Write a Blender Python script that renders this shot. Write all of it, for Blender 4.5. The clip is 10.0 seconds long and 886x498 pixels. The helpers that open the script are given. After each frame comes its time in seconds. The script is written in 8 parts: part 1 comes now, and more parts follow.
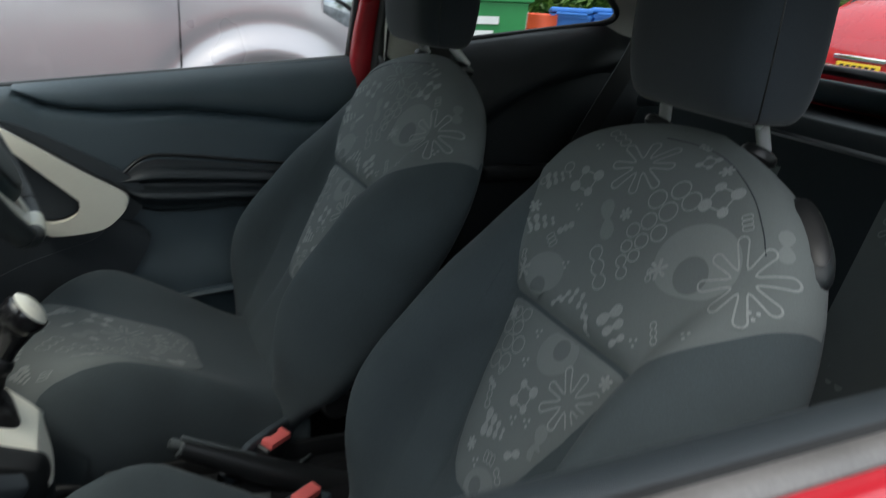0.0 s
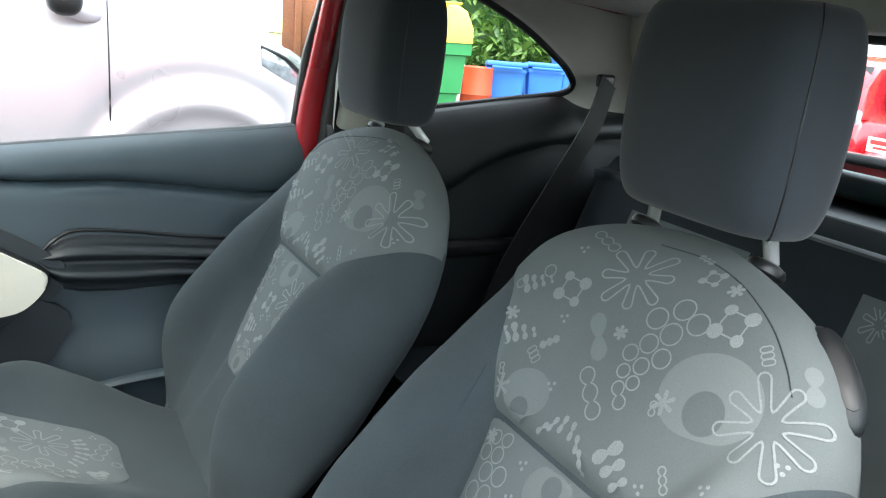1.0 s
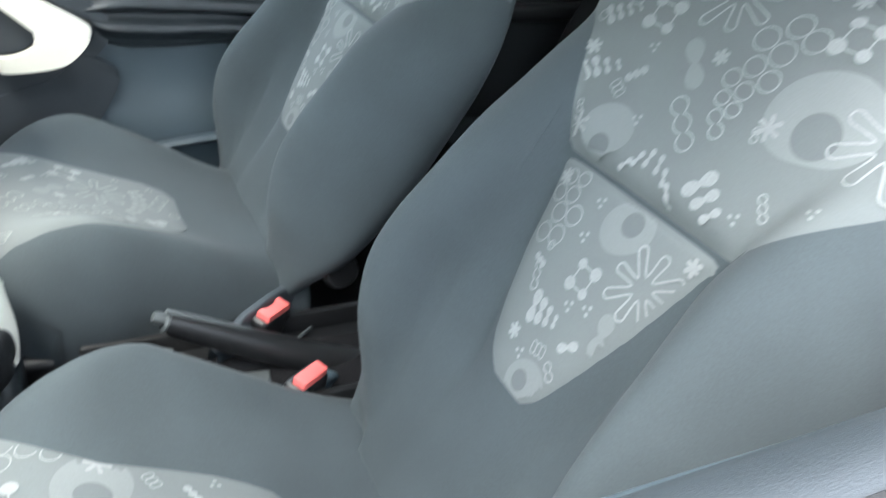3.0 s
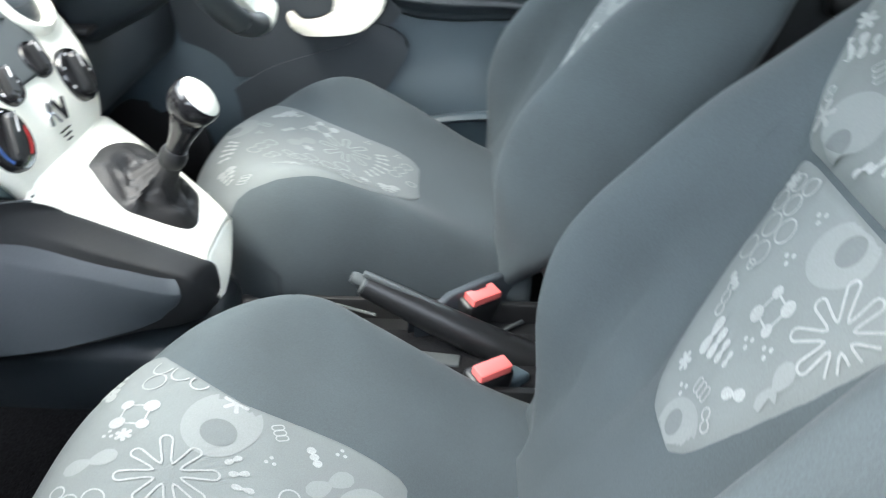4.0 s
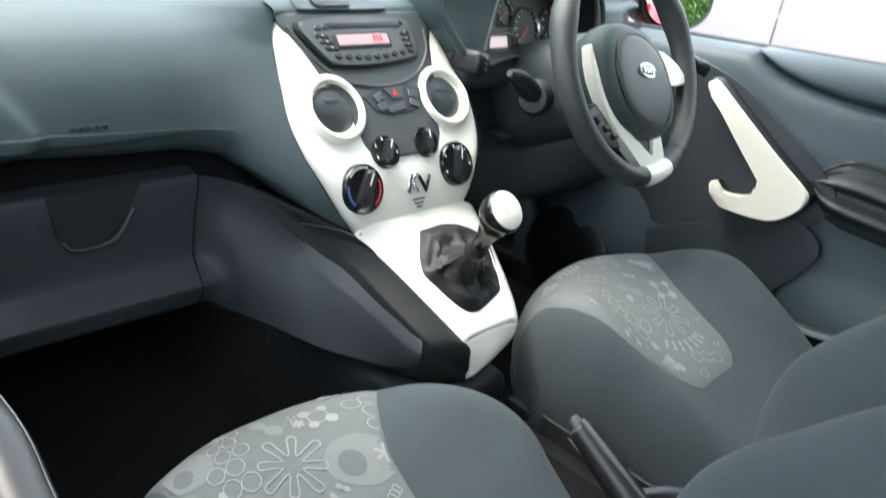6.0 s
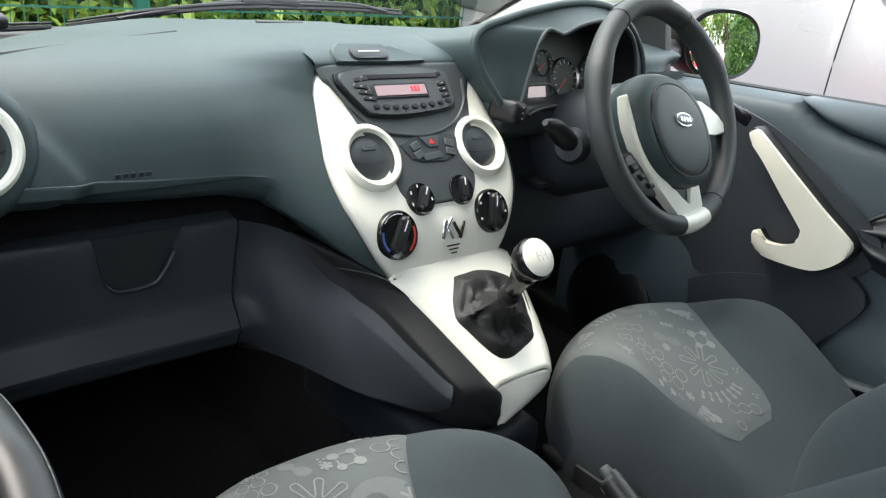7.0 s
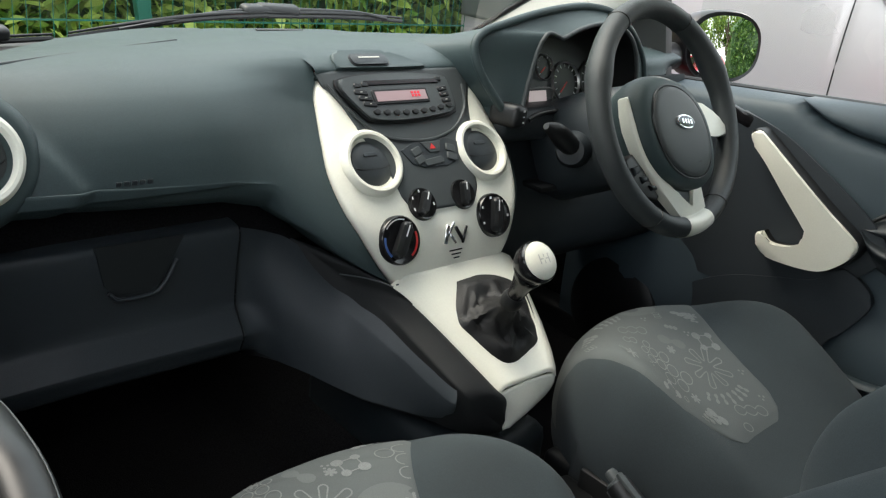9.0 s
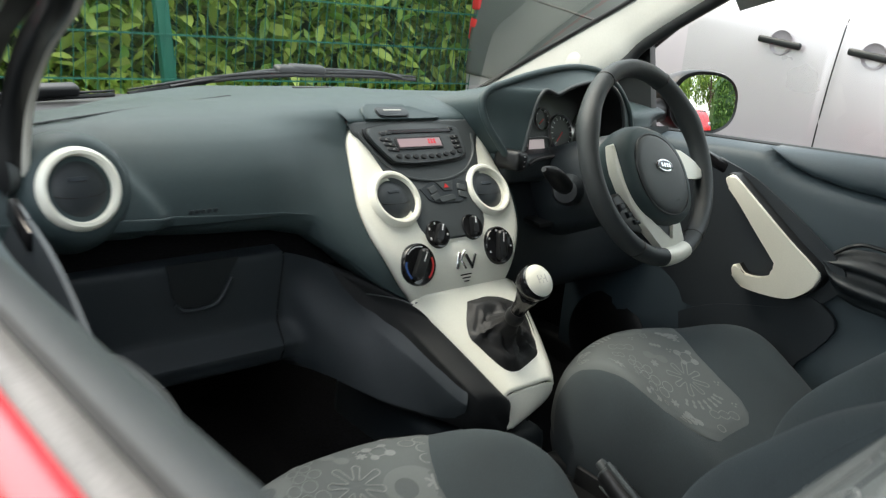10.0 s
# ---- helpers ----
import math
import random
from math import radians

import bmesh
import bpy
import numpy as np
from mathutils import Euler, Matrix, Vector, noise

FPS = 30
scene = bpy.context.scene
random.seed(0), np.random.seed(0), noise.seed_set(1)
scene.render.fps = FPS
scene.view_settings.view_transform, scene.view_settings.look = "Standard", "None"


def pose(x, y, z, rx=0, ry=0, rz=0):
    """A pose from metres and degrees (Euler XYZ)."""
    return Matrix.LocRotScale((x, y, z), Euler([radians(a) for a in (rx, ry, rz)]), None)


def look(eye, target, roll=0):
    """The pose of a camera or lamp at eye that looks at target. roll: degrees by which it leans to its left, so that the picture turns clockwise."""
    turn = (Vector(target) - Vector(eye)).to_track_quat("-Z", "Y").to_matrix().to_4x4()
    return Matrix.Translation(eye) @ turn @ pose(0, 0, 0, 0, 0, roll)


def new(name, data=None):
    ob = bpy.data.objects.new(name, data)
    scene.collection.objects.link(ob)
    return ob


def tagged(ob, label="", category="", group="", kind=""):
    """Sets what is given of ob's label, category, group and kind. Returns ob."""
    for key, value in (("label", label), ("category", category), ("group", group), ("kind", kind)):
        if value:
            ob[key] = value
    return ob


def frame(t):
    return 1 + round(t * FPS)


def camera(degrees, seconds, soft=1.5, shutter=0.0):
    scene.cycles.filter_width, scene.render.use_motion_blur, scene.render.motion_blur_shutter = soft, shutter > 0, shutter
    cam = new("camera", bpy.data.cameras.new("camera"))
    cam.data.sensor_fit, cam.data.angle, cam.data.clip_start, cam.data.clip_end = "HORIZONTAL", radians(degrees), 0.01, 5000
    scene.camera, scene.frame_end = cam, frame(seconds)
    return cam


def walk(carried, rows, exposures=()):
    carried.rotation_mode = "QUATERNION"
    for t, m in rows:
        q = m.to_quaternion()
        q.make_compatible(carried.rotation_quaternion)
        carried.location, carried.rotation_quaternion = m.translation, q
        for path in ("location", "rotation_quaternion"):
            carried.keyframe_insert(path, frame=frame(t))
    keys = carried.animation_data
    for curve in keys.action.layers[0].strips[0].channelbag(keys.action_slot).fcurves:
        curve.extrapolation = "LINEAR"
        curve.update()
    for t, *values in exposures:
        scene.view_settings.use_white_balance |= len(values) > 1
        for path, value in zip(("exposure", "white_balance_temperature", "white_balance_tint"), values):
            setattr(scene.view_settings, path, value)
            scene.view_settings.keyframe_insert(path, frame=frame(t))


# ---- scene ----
cam = camera(55.6, 10.0, soft=1.2, shutter=0.5)
PATH = [
    (0, (-1.001, 0.097, 1.148), (0.732, -0.666, 0.503), 3.3),
    (0.5, (-0.916, 0.086, 1.169), (0.789, -0.79, 0.598), 3.9),
    (1, (-0.876, 0.087, 1.179), (0.821, -0.829, 0.647), 5.0),
    (1.5, (-0.867, 0.086, 1.171), (0.818, -0.827, 0.601), 5.3),
    (2, (-0.867, 0.087, 1.155), (0.801, -0.811, 0.516), 5.1),
    (2.5, (-0.86, 0.096, 1.129), (0.763, -0.756, 0.329), 5.0),
    (3, (-0.839, 0.089, 1.09), (0.731, -0.691, 0.127), 5.4),
    (3.2, (-0.825, 0.072, 1.074), (0.77, -0.583, 0.06), 4.5),
    (4.3, (-0.764, -0.137, 1.032), (0.95, 0.097, 0.029), 4.7),
    (4.5, (-0.725, -0.164, 1.038), (0.939, 0.177, -0.018), 8.1),
    (5, (-0.686, -0.195, 1.037), (0.859, 0.416, -0.077), 9.5),
    (5.5, (-0.714, -0.283, 1.069), (0.743, 0.659, 0.074), 9.0),
    (6, (-0.737, -0.376, 1.099), (0.644, 0.811, 0.27), 9.3),
    (6.2, (-0.735, -0.389, 1.114), (0.626, 0.84, 0.315), 9.4),
    (7.3, (-0.726, -0.405, 1.105), (0.574, 0.923, 0.366), 7.9),
    (7.5, (-0.726, -0.406, 1.104), (0.574, 0.924, 0.368), 7.9),
    (8, (-0.726, -0.406, 1.104), (0.571, 0.926, 0.366), 7.7),
    (8.5, (-0.725, -0.406, 1.104), (0.578, 0.921, 0.369), 7.7),
    (9, (-0.724, -0.406, 1.104), (0.577, 0.926, 0.373), 7.3),
    (9.5, (-0.74, -0.433, 1.118), (0.575, 0.913, 0.44), 7.6),
    (10, (-0.854, -0.529, 1.123), (0.459, 0.851, 0.514), 7.1),
]
EXPOSURES = [(0.0, 1.22, 6450, 5), (0.3, 1.65, 6450, 5), (0.6, 2.55, 6450, 5), (1.0, 2.98, 6450, 5), (1.6, 3.28, 6400, 6), (2.5, 3.5, 6300, 7), (4.5, 3.86, 6400, 8), (5.5, 3.42, 6450, 8), (6.2, 3.02, 6550, 8), (7.5, 2.36, 6750, 8), (10.0, 2.02, 6900, 6)]
walk(cam, [(t, look(eye, target, roll)) for t, eye, target, roll in PATH], EXPOSURES)

# ---- world and light ----
SUN_UP, SUN_TURN = 62.0, 330.0
world = bpy.data.worlds.new("sky")
scene.world = world
world.use_nodes = True
wn, wl = world.node_tree.nodes, world.node_tree.links
sky = wn.new("ShaderNodeTexSky")
sky.sky_type, sky.sun_disc = "NISHITA", False
sky.sun_elevation, sky.sun_rotation = radians(SUN_UP), radians(SUN_TURN)
sky.air_density, sky.dust_density, sky.ozone_density = 1.4, 4.0, 1.0
soften = wn.new("ShaderNodeMixRGB")
soften.inputs[0].default_value = 0.55
soften.inputs[2].default_value = (7.0, 7.2, 7.6, 1)
wl.new(sky.outputs[0], soften.inputs[1])
wl.new(soften.outputs[0], wn["Background"].inputs[0])
wn["Background"].inputs[1].default_value = 0.14
sun = new("sun", bpy.data.lights.new("sun", "SUN"))
sun.data.energy, sun.data.angle, sun.data.color = 0.6, radians(40), (1.0, 0.98, 0.95)
TO_SUN = Vector((math.sin(radians(SUN_TURN)) * math.cos(radians(SUN_UP)), math.cos(radians(SUN_TURN)) * math.cos(radians(SUN_UP)), math.sin(radians(SUN_UP))))
sun.matrix_world = look(TO_SUN * 30, (0, 0, 0))

# ---- materials ----


def material(name, color, rough=0.6, metal=0.0, grain=0.0, grain_size=400.0, patch=0.12, patch_size=6.0, bump=0.0, bump_size=900.0, coat=0.0, spec=0.5, sheen=0.0, vary=0.0):
    """A surface with broad patches, fine grain and relief."""
    m = bpy.data.materials.new(name)
    m.use_nodes = True
    n, l = m.node_tree.nodes, m.node_tree.links
    b = n["Principled BSDF"]
    b.inputs["Metallic"].default_value, b.inputs["Coat Weight"].default_value = metal, coat
    b.inputs["Specular IOR Level"].default_value, b.inputs["Sheen Weight"].default_value = spec, sheen
    b.inputs["Coat Roughness"].default_value = 0.05
    place = n.new("ShaderNodeTexCoord")
    broad, fine = n.new("ShaderNodeTexNoise"), n.new("ShaderNodeTexNoise")
    broad.inputs["Scale"].default_value, broad.inputs["Detail"].default_value = patch_size, 4
    fine.inputs["Scale"].default_value, fine.inputs["Detail"].default_value = grain_size, 2
    for t in (broad, fine):
        l.new(place.outputs["Object"], t.inputs["Vector"])
    def span(source, amount):
        r = n.new("ShaderNodeMapRange")
        r.inputs[1].default_value, r.inputs[2].default_value = 0.3, 0.7
        r.inputs[3].default_value, r.inputs[4].default_value = 1 - amount, 1 + amount
        l.new(source, r.inputs[0])
        return r.outputs[0]
    mul = n.new("ShaderNodeMath")
    mul.operation = "MULTIPLY"
    l.new(span(broad.outputs["Fac"], patch), mul.inputs[0])
    l.new(span(fine.outputs["Fac"], grain), mul.inputs[1])
    shade = mul.outputs[0]
    if vary:
        info = n.new("ShaderNodeObjectInfo")
        v = n.new("ShaderNodeMapRange")
        v.inputs[3].default_value, v.inputs[4].default_value = 1 - vary, 1 + vary
        l.new(info.outputs["Random"], v.inputs[0])
        m2 = n.new("ShaderNodeMath")
        m2.operation = "MULTIPLY"
        l.new(shade, m2.inputs[0]), l.new(v.outputs[0], m2.inputs[1])
        shade = m2.outputs[0]
    tint = n.new("ShaderNodeVectorMath")
    tint.operation = "SCALE"
    tint.inputs[0].default_value = color
    l.new(shade, tint.inputs["Scale"])
    l.new(tint.outputs[0], b.inputs["Base Color"])
    rr = n.new("ShaderNodeMath")
    rr.operation, rr.inputs[1].default_value = "MULTIPLY", rough
    l.new(span(broad.outputs["Fac"], 0.12), rr.inputs[0])
    l.new(rr.outputs[0], b.inputs["Roughness"])
    if bump:
        tex = n.new("ShaderNodeTexNoise")
        tex.inputs["Scale"].default_value, tex.inputs["Detail"].default_value = bump_size, 3
        l.new(place.outputs["Object"], tex.inputs["Vector"])
        bp = n.new("ShaderNodeBump")
        bp.inputs["Strength"].default_value, bp.inputs["Distance"].default_value = bump, 0.001
        l.new(tex.outputs["Fac"], bp.inputs["Height"])
        l.new(bp.outputs[0], b.inputs["Normal"])
    return m


def glass(name, tint=(0.86, 0.9, 0.88), gloss=1.0):
    """A thin pane: clear, with a reflection that grows at glancing angles."""
    m = bpy.data.materials.new(name)
    m.use_nodes = True
    n, l = m.node_tree.nodes, m.node_tree.links
    n.remove(n["Principled BSDF"])
    clear, shine, mix, fres = n.new("ShaderNodeBsdfTransparent"), n.new("ShaderNodeBsdfGlossy"), n.new("ShaderNodeMixShader"), n.new("ShaderNodeFresnel")
    clear.inputs[0].default_value = (*tint, 1)
    shine.inputs["Roughness"].default_value = 0.02
    fres.inputs[0].default_value = 1.45
    k = n.new("ShaderNodeMath")
    k.operation, k.inputs[1].default_value = "MULTIPLY", gloss
    l.new(fres.outputs[0], k.inputs[0]), l.new(k.outputs[0], mix.inputs[0])
    l.new(clear.outputs[0], mix.inputs[1]), l.new(shine.outputs[0], mix.inputs[2])
    l.new(mix.outputs[0], n["Material Output"].inputs[0])
    return m


def glowing(name, color, strength):
    m = material(name, color, 0.3)
    b = m.node_tree.nodes["Principled BSDF"]
    b.inputs["Emission Color"].default_value, b.inputs["Emission Strength"].default_value = (*color, 1), strength
    return m


M_PLAIN = material("plain_seat_fabric", (0.047, 0.0585, 0.063), 0.9, grain=0.09, grain_size=700, patch=0.12, patch_size=9, bump=0.3, bump_size=1300, spec=0.15, sheen=0.05)
M_INSERT = material("light_seat_fabric", (0.117, 0.130, 0.130), 0.9, grain=0.06, grain_size=900, patch=0.07, patch_size=9, bump=0.25, bump_size=1300, spec=0.12, sheen=0.03)
M_PRINT = material("printed_motif", (0.214, 0.227, 0.225), 0.9, grain=0.15, grain_size=800, patch=0.12, patch_size=14, spec=0.15)
M_BLOT = material("printed_blot", (0.152, 0.165, 0.164), 0.9, grain=0.06, grain_size=800, patch=0.06, spec=0.15)
M_HOLE = material("printed_dark_spot", (0.104, 0.116, 0.117), 0.9, grain=0.06, grain_size=800, patch=0.05, spec=0.15)
# plain seat fabric darkened; the shade at the back is in its colour
M_BENCH_SHADE = material("shaded_rear_seat_fabric", (0.021, 0.026, 0.029), 0.9, grain=0.09, grain_size=700, patch=0.12, patch_size=9, bump=0.3, bump_size=1300, spec=0.15)
M_HEAD = material("headrest_fabric", (0.030, 0.0365, 0.043), 0.9, grain=0.08, grain_size=800, patch=0.10, patch_size=9, bump=0.2, bump_size=1400, spec=0.15, sheen=0.2)
M_DASH = material("dark_grained_plastic", (0.040, 0.060, 0.063), 0.48, grain=0.12, grain_size=900, patch=0.06, bump=0.35, bump_size=1600, spec=0.36)
M_TRIM = material("slate_door_plastic", (0.048, 0.070, 0.084), 0.48, grain=0.1, grain_size=900, patch=0.06, bump=0.3, bump_size=1500)
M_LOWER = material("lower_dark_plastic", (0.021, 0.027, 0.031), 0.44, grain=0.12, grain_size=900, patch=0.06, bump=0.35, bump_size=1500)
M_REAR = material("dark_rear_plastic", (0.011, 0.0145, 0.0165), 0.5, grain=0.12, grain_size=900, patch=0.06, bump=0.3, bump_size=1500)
M_SLATE = material("dark_slate_plastic", (0.033, 0.041, 0.048), 0.46, grain=0.12, grain_size=900, patch=0.06, bump=0.3, bump_size=1500)
M_GREY = material("mid_grey_plastic", (0.050, 0.058, 0.060), 0.5, grain=0.1, grain_size=900, patch=0.05, bump=0.2, bump_size=1500)
M_BLACK = material("black_plastic", (0.0085, 0.0092, 0.010), 0.42, grain=0.1, patch=0.08)
M_MATTE = material("matte_black_plastic", (0.010, 0.011, 0.012), 0.62, grain=0.12, grain_size=900, patch=0.06, bump=0.3, bump_size=1500, spec=0.35)
M_GLOSS = material("gloss_black_plastic", (0.010, 0.010, 0.011), 0.16, patch=0.05)
M_RUBBER = material("black_rubber", (0.016, 0.017, 0.018), 0.65, grain=0.15, patch=0.1)
M_LEATHER = material("black_leather", (0.0075, 0.0075, 0.0078), 0.58, grain=0.15, grain_size=500, patch=0.12, patch_size=30, bump=0.6, bump_size=500)
M_WHEEL = material("grained_wheel_leather", (0.030, 0.036, 0.038), 0.5, grain=0.12, grain_size=700, patch=0.08, bump=0.5, bump_size=1000)
M_CREAM = material("cream_painted_plastic", (0.84, 0.83, 0.725), 0.33, grain=0.02, patch=0.03, patch_size=9, coat=0.15)
M_CHROME = material("chrome", (0.85, 0.86, 0.87), 0.2, metal=1.0, patch=0.04)
M_POST = material("polished_post_steel", (0.82, 0.83, 0.84), 0.28, metal=0.6, patch=0.05)
M_STEEL = material("dull_steel", (0.5, 0.5, 0.5), 0.35, metal=1.0)
M_RED = material("red_car_paint", (0.42, 0.012, 0.022), 0.28, patch=0.05, coat=0.8)
M_REDBTN = material("red_buckle_plastic", (0.70, 0.135, 0.125), 0.42, patch=0.06)
M_LIN = material("headlining_fabric", (0.68, 0.675, 0.645), 0.95, grain=0.1, patch=0.05, spec=0.1)
M_PILLAR = material("pale_pillar_plastic", (0.54, 0.53, 0.485), 0.55, grain=0.04, patch=0.04)
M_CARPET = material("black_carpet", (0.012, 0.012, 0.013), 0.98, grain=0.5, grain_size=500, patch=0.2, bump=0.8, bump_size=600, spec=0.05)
M_BELT = material("seat_belt_webbing", (0.007, 0.0075, 0.008), 0.7, grain=0.25, grain_size=900, patch=0.05)
M_STRIP = material("weathered_rubber_strip", (0.118, 0.113, 0.110), 0.42, grain=0.08, grain_size=300, patch=0.2, patch_size=20)
M_WHITE = material("white_marks", (0.75, 0.75, 0.75), 0.5, patch=0.02)
M_MARKRED = material("red_marks", (0.6, 0.03, 0.03), 0.5, patch=0.02)
M_MARKBLUE = material("blue_marks", (0.05, 0.12, 0.35), 0.5, patch=0.02)
M_SCREEN = glowing("lit_display", (0.34, 0.24, 0.255), 0.05)
M_TRIP = glowing("lit_trip_display", (0.55, 0.47, 0.49), 0.12)
M_SCREENRED = glowing("lit_red_digits", (0.55, 0.03, 0.05), 0.14)
M_BADGE = material("badge_dark_blue", (0.03, 0.04, 0.065), 0.25, metal=0.4, coat=0.5)
M_MIRROR = material("mirror_glass", (0.92, 0.93, 0.93), 0.0, metal=1.0, patch=0.0)
M_PANE = glass("window_glass")
M_TINT = glass("dark_car_glass", (0.10, 0.12, 0.12), 1.0)
M_RUST = material("brown_seat_rail", (0.16, 0.085, 0.06), 0.6, grain=0.3, grain_size=200)
M_SILVER = material("silver_van_paint", (0.50, 0.465, 0.495), 0.3, metal=0.35, grain=0.04, grain_size=900, patch=0.04, patch_size=1.5, coat=0.6)
M_TYRE = material("tyre_rubber", (0.02, 0.02, 0.02), 0.8, grain=0.2)
M_LAMP = material("headlamp_lens", (0.45, 0.48, 0.52), 0.08, metal=0.6, patch=0.3, patch_size=25)
M_ASPHALT = material("asphalt", (0.055, 0.055, 0.056), 0.9, grain=0.4, grain_size=120, patch=0.2, patch_size=0.7, bump=0.8, bump_size=150)
M_FENCE = material("green_fence_paint", (0.012, 0.13, 0.085), 0.45, patch=0.1)
M_TRUCK = material("grey_van_paint_and_quarter_shade", (0.088, 0.098, 0.096), 0.4, patch=0.08, patch_size=2, coat=0.3)
M_BINGREEN = material("green_bin_plastic", (0.03, 0.24, 0.07), 0.5, grain=0.08, patch=0.12, patch_size=3)
M_BINBLUE = material("blue_bin_plastic", (0.035, 0.17, 0.55), 0.5, grain=0.08, patch=0.12, patch_size=3)
M_BINYELLOW = material("yellow_bin_lid", (0.78, 0.58, 0.06), 0.5, grain=0.05, patch=0.08, patch_size=3)
M_ORANGE = material("orange_red_drum", (0.62, 0.085, 0.03), 0.5, patch=0.15, patch_size=5)
M_BROWN = material("rusty_brown_steel", (0.22, 0.085, 0.045), 0.7, grain=0.2, grain_size=60, patch=0.3, patch_size=2.5)
M_LIME = material("pale_lime_paint", (0.62, 0.62, 0.28), 0.5, patch=0.1)
M_PLATE = material("yellow_plate", (0.75, 0.5, 0.04), 0.4, patch=0.03)
M_WHITECAR = material("white_car_paint", (0.75, 0.76, 0.77), 0.3, patch=0.03, coat=0.7)
M_BARK = material("bark", (0.09, 0.065, 0.045), 0.9, grain=0.4, grain_size=60, patch=0.3, patch_size=5, bump=0.8, bump_size=60)


def leaf_material(name, color, other):
    m = bpy.data.materials.new(name)
    m.use_nodes = True
    n, l = m.node_tree.nodes, m.node_tree.links
    b = n["Principled BSDF"]
    geo, ramp = n.new("ShaderNodeNewGeometry"), n.new("ShaderNodeMixRGB")
    ramp.inputs[1].default_value, ramp.inputs[2].default_value = (*color, 1), (*other, 1)
    l.new(geo.outputs["Random Per Island"], ramp.inputs[0])
    l.new(ramp.outputs[0], b.inputs["Base Color"])
    b.inputs["Roughness"].default_value = 0.42
    thin = n.new("ShaderNodeBsdfTranslucent")
    mix = n.new("ShaderNodeMixShader")
    mix.inputs[0].default_value = 0.35
    l.new(ramp.outputs[0], thin.inputs[0])
    l.new(b.outputs[0], mix.inputs[1]), l.new(thin.outputs[0], mix.inputs[2])
    l.new(mix.outputs[0], n["Material Output"].inputs[0])
    return m


M_LEAF = leaf_material("laurel_leaves", (0.10, 0.25, 0.025), (0.50, 0.62, 0.14))
M_LEAFTREE = leaf_material("tree_leaves", (0.06, 0.15, 0.02), (0.34, 0.46, 0.09))
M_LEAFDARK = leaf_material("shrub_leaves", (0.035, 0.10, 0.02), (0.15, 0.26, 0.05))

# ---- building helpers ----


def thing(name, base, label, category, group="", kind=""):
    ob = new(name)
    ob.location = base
    ob.empty_display_size = 0.05
    return tagged(ob, label, category, group, kind)


def hang(name, data, parent, label=""):
    """Links a mesh built in world places as a part of a thing."""
    ob = new(name, data)
    if parent:
        top = parent
        while top.parent:
            top = top.parent
        ob.parent = parent
        ob.matrix_parent_inverse = Matrix.Translation(-top.location) if parent == top else Matrix.Identity(4)
    return tagged(ob, label)


def mesh_of(name, verts, faces, mat, smooth=True):
    me = bpy.data.meshes.new(name)
    me.from_pydata([tuple(v) for v in verts], [], faces)
    me.materials.append(mat)
    if smooth:
        me.polygons.foreach_set("use_smooth", [True] * len(me.polygons))
    me.update()
    return me


def mesh_part(name, verts, faces, mat, parent=None, label="", smooth=True):
    return hang(name, mesh_of(name, verts, faces, mat, smooth), parent, label)


def part(name, bm, mat, parent=None, label="", smooth=True):
    me = bpy.data.meshes.new(name)
    bmesh.ops.recalc_face_normals(bm, faces=bm.faces)
    bm.to_mesh(me)
    bm.free()
    me.materials.append(mat)
    if smooth:
        me.polygons.foreach_set("use_smooth", [True] * len(me.polygons))
        me.set_sharp_from_angle(angle=radians(38))
    return hang(name, me, parent, label)


def structure(ob, label, category):
    return tagged(ob, label, category, kind="structure")


def grid_faces(rows, cols, wrap=False, flip=False):
    out = []
    for i in range(rows - 1):
        for j in range(cols if wrap else cols - 1):
            k = (j + 1) % cols
            f = (i * cols + j, i * cols + k, (i + 1) * cols + k, (i + 1) * cols + j)
            out.append(f[::-1] if flip else f)
    return out


def sheet(name, fn, rows, cols, mat, parent=None, label="", thick=0.0, flip=False):
    """A smooth surface fn(u, v) for u, v in 0..1, thickened where asked for."""
    verts = [fn(i / (rows - 1), j / (cols - 1)) for i in range(rows) for j in range(cols)]
    ob = mesh_part(name, verts, grid_faces(rows, cols, flip=flip), mat, parent, label)
    if thick:
        s = ob.modifiers.new("thickness", "SOLIDIFY")
        s.thickness, s.offset = thick, -1
    return ob


def tube_rings(rings, closed_ends=True):
    n = len(rings[0])
    verts = [p for r in rings for p in r]
    faces = grid_faces(len(rings), n, wrap=True)
    if closed_ends:
        faces += [tuple(range(n))[::-1], tuple((len(rings) - 1) * n + j for j in range(n))]
    return verts, faces


def loft(name, rings, mat, parent=None, label=""):
    verts, faces = tube_rings(rings)
    ob = mesh_part(name, verts, faces, mat, parent, label)
    ob.data.set_sharp_from_angle(angle=radians(45))
    return ob


def spline(points, n):
    """Catmull-Rom through the points, n samples."""
    p = [Vector(q) for q in points]
    p = [2 * p[0] - p[1]] + p + [2 * p[-1] - p[-2]]
    segs, out = len(p) - 3, []
    for i in range(n):
        s = i / (n - 1) * segs
        k = min(int(s), segs - 1)
        t = s - k
        a, b, c, d = p[k:k + 4]
        out.append(0.5 * ((2 * b) + (c - a) * t + (2 * a - 5 * b + 4 * c - d) * t * t + (3 * b - a - 3 * c + d) * t ** 3))
    return out


